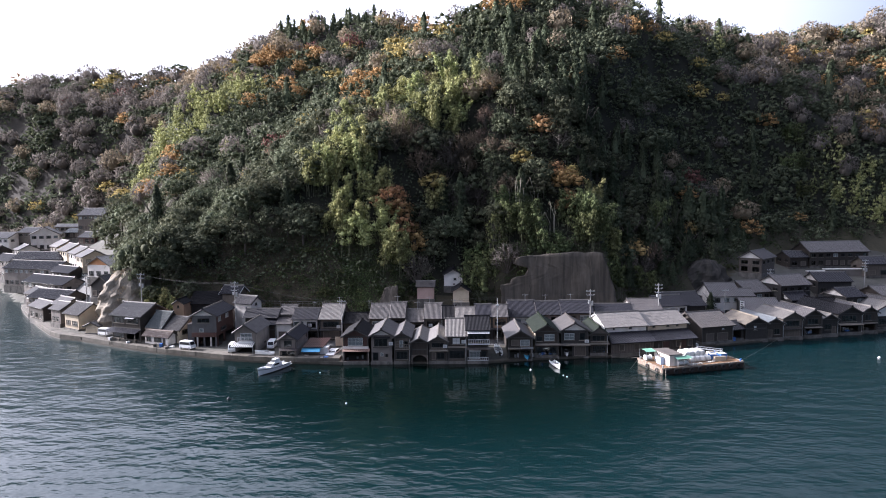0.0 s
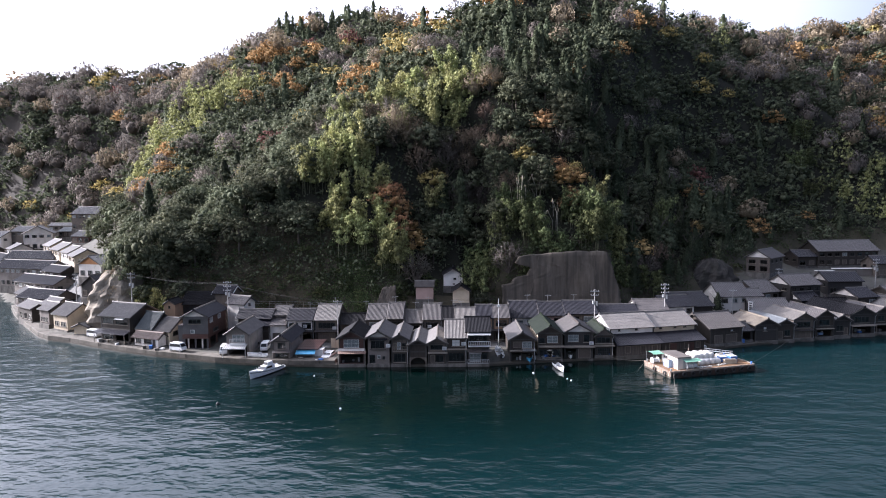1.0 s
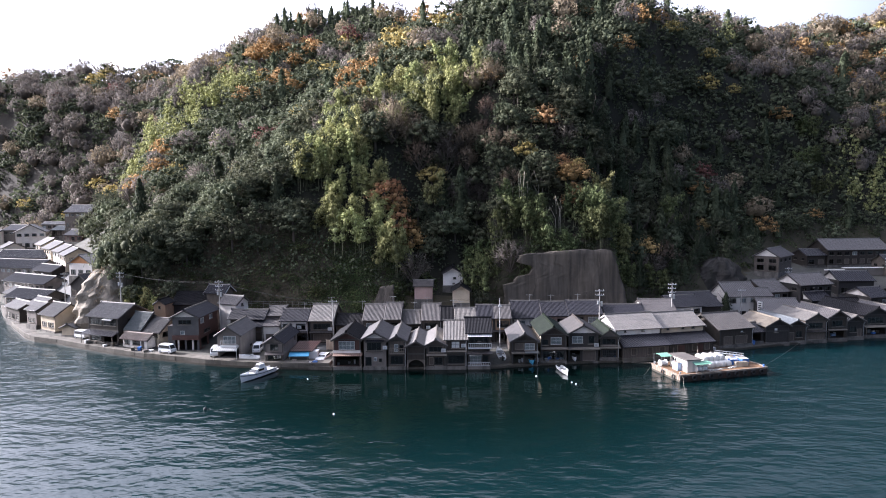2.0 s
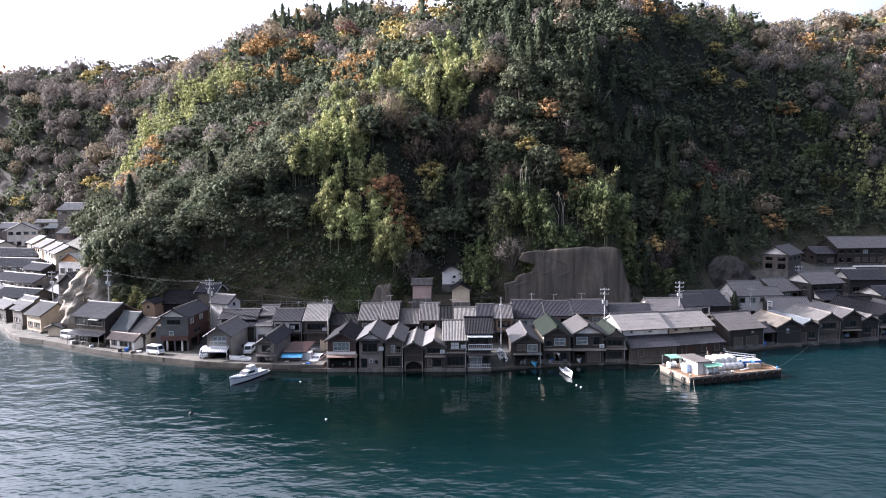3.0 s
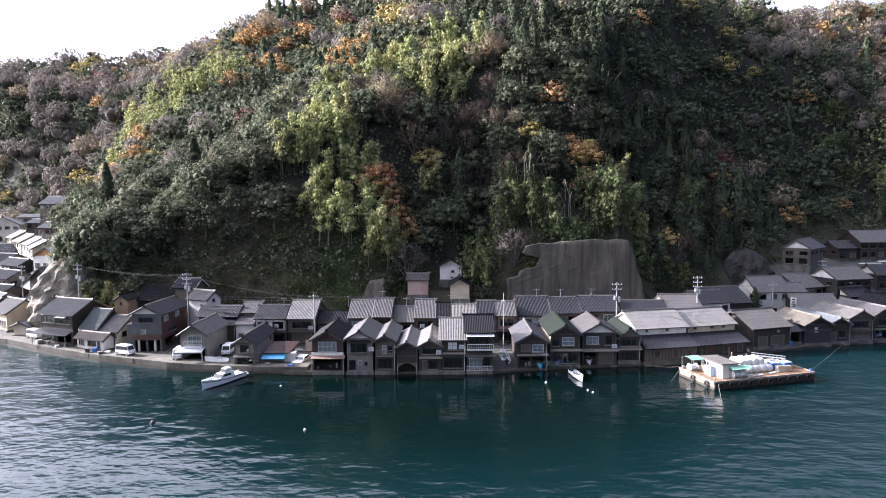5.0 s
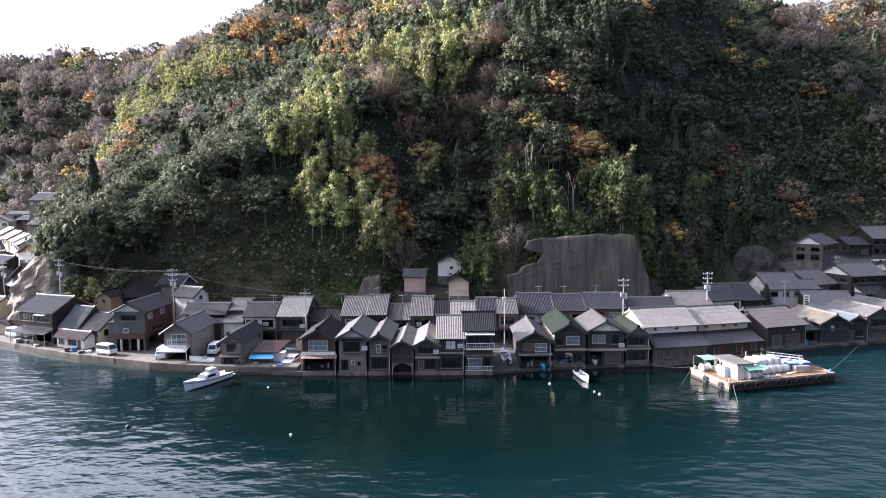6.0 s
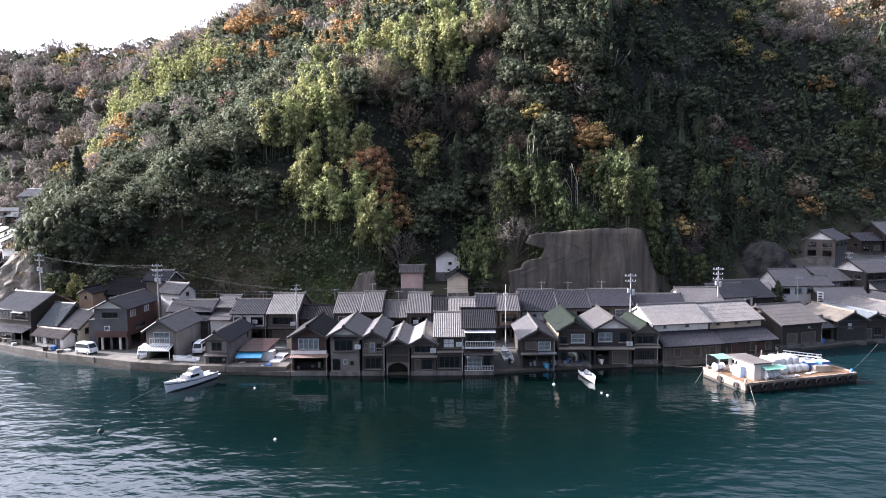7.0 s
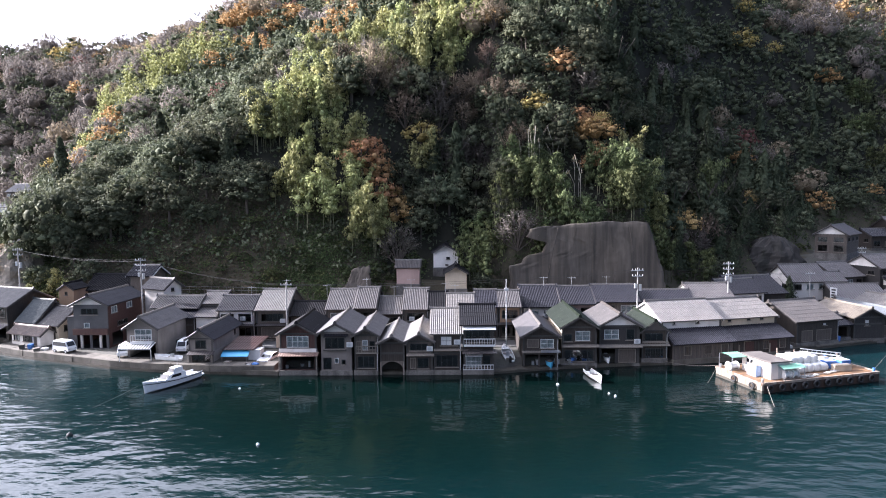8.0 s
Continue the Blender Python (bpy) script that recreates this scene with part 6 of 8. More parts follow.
# ---- work barge ----
def build_barge():
    ang = 15.5
    m = pose(48.3, 111.3, 0, 0, 0, ang)
    L, W, H = 18.2, 8.0, 1.15
    e = thing("work_barge", m, "rust-streaked steel work barge with tyre fenders moored offshore", "barge")
    s = Shape()
    s.rings([[(-L / 2 + 0.5, -W / 2 + 0.2, -0.7), (L / 2 - 0.5, -W / 2 + 0.2, -0.7), (L / 2 - 0.5, W / 2 - 0.2, -0.7), (-L / 2 + 0.5, W / 2 - 0.2, -0.7)],
             [(-L / 2, -W / 2, 0.0), (L / 2, -W / 2, 0.0), (L / 2, W / 2, 0.0), (-L / 2, W / 2, 0.0)], [(-L / 2, -W / 2, H), (L / 2, -W / 2, H), (L / 2, W / 2, H), (-L / 2, W / 2, H)]])
    part("hull", s, RUST, e, "grey hull streaked with rust")
    # rusty plates of the near side, coloured darker in place of shade
    part("side_plating", Shape().box(-L / 2 + 0.3, L / 2 - 0.02, -W / 2 - 0.06, -W / 2 - 0.002, 0.02, H - 0.08), SHADERUST, e, "dark rusted plating along the side")
    for k in range(22):
        a = -W / 2 + 0.15 + (W - 0.3) * k / 22
        cut = (-0.12, 0.2, -0.3, 0.06)[k % 4] * L
        for u0, u1 in ((-L / 2 + 0.15, cut - 0.02), (cut + 0.02, L / 2 - 0.15)):
            part("deck_plank", Shape().box(u0, u1, a, a + (W - 0.3) / 22 - 0.02, H, H + 0.06), RUSTDECK, e)
    for side in (-1, 1):
        part("gunwale", Shape().box(-L / 2, L / 2, side * W / 2 - 0.12, side * W / 2 + 0.12, H - 0.1, H + 0.18), RUST, e)
        part("end_beam", Shape().box(side * L / 2 - 0.12, side * L / 2 + 0.12, -W / 2, W / 2, H - 0.1, H + 0.18), RUST, e)
    part("boot_stripe", Shape().box(-L / 2 - 0.015, L / 2 + 0.015, -W / 2 - 0.015, W / 2 + 0.015, -0.1, 0.34), WETSTONE, e, "black band at the water line")
    for u, v in [(-L / 2 + 1.0 + 1.75 * k, -W / 2) for k in range(10)] + [(-L / 2, -2.6), (-L / 2, 0.5)]:
        s = Shape()
        ring = []
        for a in range(14):
            t = 2 * math.pi * a / 14
            c, q = math.cos(t), math.sin(t)
            loop = []
            for b in range(6):
                w = 2 * math.pi * b / 6
                r = 0.36 + 0.13 * math.cos(w)
                o = 0.13 * math.sin(w) + 0.24
                loop.append((u + r * c, v - o, 0.62 + r * q) if v == -W / 2 else (u - o, v + r * c, 0.62 + r * q))
            ring.append(loop)
        ring.append(ring[0])
        s.rings(ring, caps=False)
        part("tyre_fender", s, RUBBER, e, smooth=True)
    for u, v in ((-L / 2 + 0.4, W / 2 - 0.4), (-L / 2 + 0.4, -W / 2 + 0.4), (L / 2 - 0.4, -W / 2 + 0.4), (L / 2 - 0.4, W / 2 - 0.4)):
        part("bollard", Shape().tube((u, v, H), (u, v, H + 0.55), 0.14, 0.17, 8), BLUE if u > 0 else METAL, e)
    # hut
    hut = thing("barge_hut", m @ pose(-5.4, -0.3, H + 0.06, 0, 0, 0), "white hut with brown flat roof on the barge deck", "hut")
    part("wall", Shape().box(-1.4, 1.4, -2.6, 2.2, 0, 2.1), WALL["white"], hut)
    part("roof", Shape().prism([(-1.65, -2.8, 2.1), (1.65, -2.8, 2.1), (1.65, -2.8, 2.22), (-1.65, -2.8, 2.3)], (0, 5.3, 0)), DARKBOX, hut)
    for v in (0.6, 1.2):
        part("window", Shape().box(-1.43, -1.38, v - 0.2, v + 0.2, 1.3, 1.8), TINT, hut)
    part("door", Shape().box(-0.3, 0.5, -2.64, -2.58, 0.05, 1.9), METAL, hut)

    def canopy(u, v, w, d, h):
        c = thing("canopy", m @ pose(u, v, H + 0.06), "faded green canvas canopy over deck gear", "canopy", "barge canopies")
        part("cover", Shape().rings([[(-w, -d, h), (w, -d, h)], [(-w, -d * 0.4, h + 0.22), (w, -d * 0.4, h + 0.22)], [(-w, d * 0.4, h + 0.22), (w, d * 0.4, h + 0.22)], [(-w, d, h), (w, d, h)]], closed=False, caps=False), GREENCANVAS, c)
        for a in (-1, 1):
            for b in (-1, 1):
                part("post", Shape().tube((a * w * 0.9, b * d * 0.9, 0), (a * w * 0.9, b * d * 0.9, h + 0.05), 0.04, n=5), METAL, c)

    def winch(u, v):
        c = thing("winch", m @ pose(u, v, H + 0.06), "white deck winch with wound rope drum", "winch", "barge winches")
        part("drum", Shape().tube((-0.6, 0, 0.55), (0.6, 0, 0.55), 0.4, n=12), WHITE, c)
        for a in (-0.62, 0.62):
            part("flange", Shape().tube((a - 0.04, 0, 0.55), (a + 0.04, 0, 0.55), 0.6, n=14), FRAMEWHITE, c)
        part("bed", Shape().box(-0.8, 0.8, -0.5, 0.5, 0, 0.16), RUST, c)

    canopy(-8.0, 2.3, 1.2, 1.3, 2.0)
    winch(-8.0, 2.3)
    canopy(-4.2, -3.0, 1.7, 0.95, 1.55)
    winch(-4.5, -3.0)
    winch(-3.6, -2.9)
    # bags: two layers of slumped bulk bags
    rng = random.Random(4)
    spots = [(-1.6 + 1.2 * i, -1.0 + 1.15 * j, 0.0) for i in range(5) for j in range(3) if (i, j) != (0, 0)] + [(-1.3 + 1.2 * i, -0.3 + 1.15 * j, 0.96) for i in range(4) for j in range(2)]
    for u, v, lift in spots:
        s = Shape()
        r, h = rng.uniform(0.58, 0.68), rng.uniform(0.95, 1.12)
        loops = []
        for zz, q in ((0, 0.86), (0.14, 0.98), (0.5, 1.06), (0.82, 0.98), (0.96, 0.78), (1.0, 0.35)):
            ring = []
            for k in range(14):
                t = 2 * math.pi * k / 14
                c, n = math.cos(t), math.sin(t)
                ring.append((r * q * math.copysign(abs(c) ** 0.55, c) * rng.uniform(0.94, 1.05), r * q * math.copysign(abs(n) ** 0.55, n) * rng.uniform(0.94, 1.05), h * zz * rng.uniform(0.96, 1.03)))
            loops.append(ring)
        s.rings(loops)
        ob = new("bulk_bag", s.mesh("bulk_bag", TARP, True))
        ob.matrix_world = m @ pose(u + rng.uniform(-0.08, 0.08), v + rng.uniform(-0.08, 0.08), H + 0.05 + lift, 0, 0, rng.uniform(-14, 14))
        tagged(ob, "full white bulk bag stacked on the barge deck", "bag", "white bags")
    for u, v, length, ang2 in ((-2.6, -2.2, 2.4, 40), (-2.2, -2.6, 2.0, -20), (-1.2, -3.2, 3.2, 8), (3.2, -2.4, 2.6, 12)):
        c = thing("rope_heap", m @ pose(u, v, H + 0.06, 0, 0, ang2), "tangled pale rope lying on the deck", "rope", "deck ropes")
        for k in range(3):
            pts = [(length * (f / 12 - 0.5), 0.28 * math.sin(f * (0.9 + 0.3 * k) + k * 2), 0.05 + 0.05 * k) for f in range(13)]
            part("strand", Shape().cable(pts, 0.045, 5), TARP if k else TIMBER, c)
    for u, v, w, d, h, mt, word in ((4.9, -0.4, 0.75, 0.55, 0.95, BLUE, "blue"), (5.6, 1.1, 0.6, 0.5, 1.0, WHITE, "white"), (6.9, -0.7, 0.7, 0.55, 1.0, BLUE, "blue"), (6.6, 0.8, 0.7, 0.5, 0.8, BLUE, "blue"), (-7.2, -0.6, 0.4, 0.75, 1.35, PALEBLUE, "pale blue"), (4.7, -1.9, 0.6, 0.35, 0.8, WALL["cream"], "beige"), (5.9, -2.0, 0.6, 0.35, 0.75, WALL["cream"], "beige"), (7.6, 0.2, 0.45, 0.4, 0.9, WHITE, "white")):
        c = thing("crate", m @ pose(u, v, H + 0.06, 0, 0, rng.uniform(-12, 12)), word + " crate standing on the barge deck", "crate", "deck crates")
        part("box", Shape().box(-w, w, -d, d, 0, h), mt, c)
        part("rim", Shape().box(-w - 0.05, w + 0.05, -d - 0.05, d + 0.05, h - 0.12, h - 0.02), mt, c)
        part("lid", Shape().box(-w * 0.95, w * 0.95, -d * 0.95, d * 0.95, h, h + 0.06), FRAMEWHITE if mt is BLUE else TIMBER, c)
    boom = thing("loading_boom", m @ pose(5.8, 1.6, H + 0.06, 0, 0, -22), "white lattice loading boom lying across the deck", "boom")
    for a, b in ((0, 0), (0.4, 0), (0.2, 0.4)):
        part("chord", Shape().tube((-2.6, a, 1.5 + b), (2.6, a, 1.0 + b), 0.06, n=6), FRAMEWHITE, boom)
    for k in range(9):
        u = -2.5 + 0.6 * k
        part("brace", Shape().tube((u, 0, 1.49 - 0.096 * (u + 2.6)), (u + 0.3, 0.2, 1.85 - 0.096 * (u + 2.6)), 0.03, n=4), FRAMEWHITE, boom)
    for u in (-2.2, 2.2):
        part("trestle", Shape().box(u - 0.1, u + 0.1, 0, 0.4, 0, 1.4 - 0.096 * (u + 2.6)), METAL, boom)
    for k, (u, v, ln, r) in enumerate(((-1.6, -2.6, 3.6, 0.08), (-1.0, -2.9, 4.2, 0.07), (0.2, -2.4, 4.0, 0.06), (-1.8, 2.9, 5.0, 0.1))):
        ob = new("steel_pipe", Shape().tube((-ln / 2, 0, r), (ln / 2, 0, r), r, n=8).mesh("steel_pipe", TIMBER))
        ob.matrix_world = m @ pose(u, v, H + 0.06, 0, 0, (-14, 8, -20, 3)[k])
        tagged(ob, "long grey pipe lying on the barge deck", "pipe", "deck pipes")
    for u, v, h in ((-2.4, 3.5, 1.8), (0.4, 3.6, 2.0), (-1.2, 2.2, 1.5), (3.2, 3.5, 1.6), (8.3, 1.4, 1.3)):
        ob = new("deck_post", Shape().tube((0, 0, 0), (0, 0, h), 0.09, n=7).mesh("deck_post", RUST))
        ob.matrix_world = m @ pose(u, v, H + 0.06)
        tagged(ob, "rusty upright post on the barge deck", "post", "deck posts")


build_barge()


# ---- small things on the quays ----
shed = thing("lean_to_shed", pose(-28.0, 117.4, 0.62), "low shed with rusty red roof and blue awning", "shed")
part("wall", Shape().box(-1.9, 2.0, 0, 4.6, 0, 2.1), WALL["grey"], shed)
part("roof", tile_slope((-2.2, -0.4, 2.1), (2.3, -0.4, 2.1), (2.9, 5.0, 2.9), (-1.7, 5.0, 2.9), 0.4, 0.08, 0.04), TILE["red"], shed)
part("awning", Shape().prism([(-2.2, -1.2, 1.35), (1.7, -1.2, 1.35), (1.7, 0, 1.95), (-2.2, 0, 1.95)], (0, 0, 0.06)), SKYBLUE, shed, "bright blue sheet awning")
for u in (-2.0, 1.5):
    part("post", Shape().tube((u, -1.1, 0), (u, -1.1, 1.4), 0.05, n=5), TIMBER, shed)
locker = thing("storage_locker", pose(-25.7, 117.3, 0.62), "white metal storage locker on the platform", "locker")
part("body", Shape().box(-0.85, 0.85, 0, 1.6, 0, 2.0), FRAMEWHITE, locker)
part("lid", Shape().box(-0.92, 0.92, -0.07, 1.67, 2.0, 2.1), FRAMEWHITE, locker)
screen = thing("tarpaulin_screen", pose(-22.6, 124.0, 1.2), "cream tarpaulin screen behind the parked saloon", "screen")
part("sheet", Shape().rings([[(-1.9 + 0.35 * k, 0.08 * (k % 2), 0.1) for k in range(12)], [(-1.9 + 0.35 * k, 0.08 * (k % 2), 2.2) for k in range(12)]], closed=False, caps=False), WALL["cream"], screen)
for u in (-1.9, 1.9):
    part("post", Shape().tube((u, 0.1, -0.5), (u, 0.1, 2.3), 0.06, n=5), TIMBER, screen)
plat = thing("quay_platform", Matrix.Identity(4), "low concrete platform at the water's edge", "platform", kind="structure")
part("slab", Shape().prism([(-31.0, 114.6, -1.5), (-21.2, 113.6, -1.5), (-21.2, 123.5, -1.5), (-31.0, 123.5, -1.5)], (0, 0, 2.1)), CONCRETE, plat)
carport = thing("carport", pose(-42.7, 118.5, 1.3), "striped translucent carport roof on thin posts", "carport")
for k in range(12):
    u = -2.4 + 0.4 * k
    part("roof_strip", Shape().prism([(u, -1.9, 1.75), (u + 0.22, -1.9, 1.75), (u + 0.22, -0.1, 2.3), (u, -0.1, 2.3)], (0, 0, 0.05)), FRAMEWHITE, carport)
for k in range(11):
    u = -2.18 + 0.4 * k
    part("roof_strip", Shape().prism([(u, -1.88, 1.73), (u + 0.18, -1.88, 1.73), (u + 0.18, -0.1, 2.27), (u, -0.1, 2.27)], (0, 0, 0.04)), FRAMEDARK, carport)
for u in (-2.3, 2.3):
    part("post", Shape().tube((u, -1.8, -0.1), (u, -1.8, 1.75), 0.05, n=6), METAL, carport)
part("front_beam", Shape().box(-2.4, 2.35, -1.92, -1.84, 1.64, 1.74), METAL, carport)
slip = thing("slipway", Matrix.Identity(4), "wet concrete slipway running up between the boat houses", "slipway", kind="structure")
part("ramp", Shape().prism([(9.0, 113.9, -1.2), (9.0, 126.0, -1.2), (9.0, 126.0, 1.2), (9.0, 116.0, 0.2), (9.0, 113.9, -0.3)], (3.4, 0, 0)), WETSTONE, slip)
for x, y in ((45.6, 121.2), (49.0, 122.8), (50.8, 122.4), (53.6, 123.6), (47.4, 121.8)):
    ob = new("mooring_post", Shape().tube((0, 0, -0.6), (0, 0, 1.5), 0.12, 0.1, 7).mesh("mooring_post", TIMBER))
    ob.matrix_world = pose(x, y, 0.6)
    tagged(ob, "weathered timber mooring post on the quay edge", "post", "mooring posts")
rng_q = random.Random(9)
for k in range(46):
    x = rng_q.choice([rng_q.uniform(-80, -47), rng_q.uniform(-31, -22), rng_q.uniform(44, 66), rng_q.uniform(12, 34), rng_q.uniform(70, 104)])
    yc = float(np.interp(x, [c[0] for c in COAST], [c[1] for c in COAST])) + (rng_q.uniform(0.5, 1.6) if not 10 < x < 34 else 0.9)
    w, d, h = rng_q.uniform(0.2, 0.5), rng_q.uniform(0.2, 0.4), rng_q.uniform(0.25, 0.8)
    base_z = 0.64 if (-31 < x < -21) else 0.56 if 10 < x < 34 else 0.6 if x > 34 else 1.31
    mt = rng_q.choice([BLUE, FRAMEWHITE, TIMBER, CONCRETE, DARKBOX, METAL, REDSHEET])
    c = thing("fish_box", pose(x, yc, base_z, 0, 0, rng_q.uniform(0, 90)), "plastic fishing box standing on the quay", "box", "quay clutter")
    part("box", Shape().rings([[(-w, -d, 0), (w, -d, 0), (w, d, 0), (-w, d, 0)], [(-w * 1.1, -d * 1.1, h), (w * 1.1, -d * 1.1, h), (w * 1.1, d * 1.1, h), (-w * 1.1, d * 1.1, h)]]), mt, c)
    part("lid", Shape().box(-w * 1.12, w * 1.12, -d * 1.12, d * 1.12, h, h + 0.05), mt, c)


# gear in the open bays of the boat houses
rng_b = random.Random(31)
for x0, x1, y, z, n in ((-20.6, -16.2, 114.7, 0.67, 3), (13.2, 15.2, 116.6, 0.37, 3), (24.4, 26.4, 118.5, 0.37, 4), (95.0, 99.0, 138.6, 0.82, 4), (85.2, 88.0, 135.6, 0.82, 3)):
    for k in range(n):
        x = x0 + (x1 - x0) * (k + rng_b.uniform(0.2, 0.8)) / n
        yy = y + rng_b.uniform(0.0, 1.6)
        if rng_b.random() < 0.5:
            r, h = rng_b.uniform(0.18, 0.28), rng_b.uniform(0.35, 0.8)
            mt, word = rng_b.choice(((METAL, "grey"), (WHITE, "white"), (FRAMEDARK, "black")))
            c = thing("bucket", pose(x, yy, z), word + " plastic drum standing in the boat bay", "drum", "bay gear")
            part("body", Shape().tube((0, 0, 0), (0, 0, h), r * 0.9, r, 10), mt, c)
            part("rim", Shape().tube((0, 0, h - 0.03), (0, 0, h + 0.02), r * 1.08, n=10), mt, c)
        else:
            w, h = rng_b.uniform(0.3, 0.5), rng_b.uniform(0.3, 0.7)
            mt, word = rng_b.choice(((WHITE, "white foam"), (TIMBER, "grey wooden"), (PALEBLUE, "pale blue")))
            c = thing("fish_box", pose(x, yy, z, 0, 0, rng_b.uniform(-20, 20)), word + " fish box stacked in the boat bay", "box", "bay gear")
            part("box", Shape().box(-w, w, -0.25, 0.25, 0, h), mt, c)
            part("lid", Shape().box(-w - 0.03, w + 0.03, -0.28, 0.28, h, h + 0.06), mt, c)


# ---- trees ----
LEAF = {
    "evergreen": leaf_mat("dark_evergreen_leaves", (0.0626, 0.0736, 0.0444), (0.151, 0.161, 0.0975), 0.3, 0.025),
    "bamboo": leaf_mat("yellow_green_bamboo_leaves", (0.217, 0.231, 0.0905), (0.51, 0.516, 0.235), 0.25, 0.02),
    "bluebamboo": leaf_mat("mid_green_bamboo_leaves", (0.075, 0.093, 0.042), (0.2, 0.228, 0.1), 0.25, 0.02),
    "cedar": leaf_mat("dark_cedar_needles", (0.0418, 0.0549, 0.0324), (0.102, 0.117, 0.0676), 0.3, 0.02),
    "bare": leaf_mat("grey_brown_twigs", (0.12, 0.105, 0.0898), (0.246, 0.217, 0.186), 0.25, 0.02, 0.9),
    "tawny": leaf_mat("tawny_pink_leaves", (0.205, 0.155, 0.111), (0.388, 0.304, 0.224), 0.25, 0.02, 0.9),
    "orange": leaf_mat("rusty_orange_leaves", (0.249, 0.146, 0.0645), (0.463, 0.29, 0.141), 0.25, 0.02),
    "yellow": leaf_mat("golden_autumn_leaves", (0.275, 0.188, 0.0765), (0.502, 0.356, 0.163), 0.3, 0.03),
    "red": leaf_mat("dull_red_leaves", (0.188, 0.0999, 0.0765), (0.326, 0.179, 0.138), 0.3, 0.02),
    "shrub": leaf_mat("mid_green_shrub_leaves", (0.045, 0.06, 0.024), (0.12, 0.142, 0.06), 0.35, 0.03),
    "straw": leaf_mat("brown_slope_grass", (0.07, 0.055, 0.033), (0.17, 0.137, 0.085), 0.3, 0.02, 0.9),
    "drygrass": leaf_mat("dry_straw_grass", (0.2, 0.16, 0.09), (0.48, 0.4, 0.26), 0.25, 0.02, 0.9),
}


class Leafage(Shape):
    """A Shape of leaves whose shading follows the billow of each clump instead of every single leaf."""

    def mesh(self, name, material, smooth=True):
        me = super().mesh(name, material, True)
        me.normals_split_custom_set_from_vertices(self.n)
        return me


def unit(v):
    return v / (np.linalg.norm(v, axis=1)[:, None] + 1e-9)


def leaf_quads(s, centres, normals, sizes, rng, slim=1.0, droop=0.0, shade=None):
    """Adds one lozenge leaf spray at each centre; shade: the billow's own outward direction there."""
    n = len(centres)
    if shade is not None:
        side = np.sum(normals * shade, axis=1)[:, None]
        normals = np.where(side < 0, -normals, normals)
    up = rng.normal(size=(n, 3))
    up[:, 2] -= droop * 3
    t = up - normals * np.sum(up * normals, axis=1)[:, None]
    t /= np.linalg.norm(t, axis=1)[:, None] + 1e-9
    b = np.cross(normals, t)
    hl, hw = sizes[:, None] * 0.5, sizes[:, None] * 0.5 * slim
    bend = normals * sizes[:, None] * 0.12
    a0, a1 = centres - t * hl - bend, centres + t * hl - bend
    c0, c1 = centres - b * hw + t * hl * 0.1, centres + b * hw + t * hl * 0.1
    i = len(s.v)
    s.v += np.stack([a0, c0, a1, c1], axis=1).reshape(-1, 3).tolist()
    s.f += [(i + 4 * k, i + 4 * k + 1, i + 4 * k + 2, i + 4 * k + 3) for k in range(n)]
    if isinstance(s, Leafage):
        s.n += np.repeat(unit(normals if shade is None else shade * 0.62 + normals * 0.38), 4, axis=0).tolist()


def blob(s, c, r, rng, squash=0.8, n=7):
    """A rough inner mass of twigs and leaves."""
    loops = []
    for lat in (-0.85, -0.2, 0.45, 0.9) if n > 4 else (-0.6, 0.2, 0.85):
        rr = r * math.sqrt(1 - lat * lat)
        a0 = rng.uniform(0, 1)
        loops.append([(c[0] + rr * math.cos(a0 + k * 6.2832 / n) * rng.uniform(0.82, 1.2), c[1] + rr * math.sin(a0 + k * 6.2832 / n) * rng.uniform(0.82, 1.2), c[2] + r * squash * lat * rng.uniform(0.9, 1.12)) for k in range(n)])
    s.rings(loops)
    if isinstance(s, Leafage):
        s.n += unit(np.array([p for lp in loops for p in lp]) - np.asarray(c)).tolist()


def billow(s, c, r, n, size, rng, crown, squash=0.85, slim=0.7, droop=0.0, core=5):
    """One leafy clump: leaves over the upper shell of a small dome, and a dense middle."""
    d = rng.normal(size=(n, 3))
    d[:, 2] = np.abs(d[:, 2]) * 1.05 - 0.3
    d = unit(d)
    p = c + d * r * rng.uniform(0.5, 1.2, size=(n, 1)) * np.array([1, 1, squash])
    out = unit(d + 0.45 * unit((p - crown)[:])) if n else d
    leaf_quads(s, p, unit(d + rng.normal(scale=0.55, size=(n, 3))), rng.uniform(0.6, 1.35, n) * size, rng, slim, droop, out)
    if core:
        blob(s, c, r * 0.42, rng, squash, core)


def lobed_crown(seed, radius, height, base, clumps, per, size, core=5, flat=0.75):
    """A rounded crown made of many billowing clumps set over a dome."""
    rng = np.random.RandomState(seed)
    s = Leafage()
    mid = np.array([0.0, 0.0, base + height * 0.35])
    for k in range(clumps):
        g = (k + 0.5) / clumps
        el = math.asin(min(0.98, 1.18 * g - 0.2)) + rng.uniform(-0.12, 0.12)
        a = 2.4 * k + rng.uniform(-0.35, 0.35)
        q = rng.uniform(0.72, 0.98)
        c = mid + np.array([math.cos(a) * math.cos(el) * radius * 0.8 * q, math.sin(a) * math.cos(el) * radius * 0.8 * q, math.sin(el) * height * 0.6 * q])
        billow(s, c, radius * rng.uniform(0.24, 0.46), per, size, rng, mid, flat * rng.uniform(0.75, 1.1), 0.6, 0.15, core)
    blob(s, mid, radius * 0.24, rng, 0.7, 5)
    return s


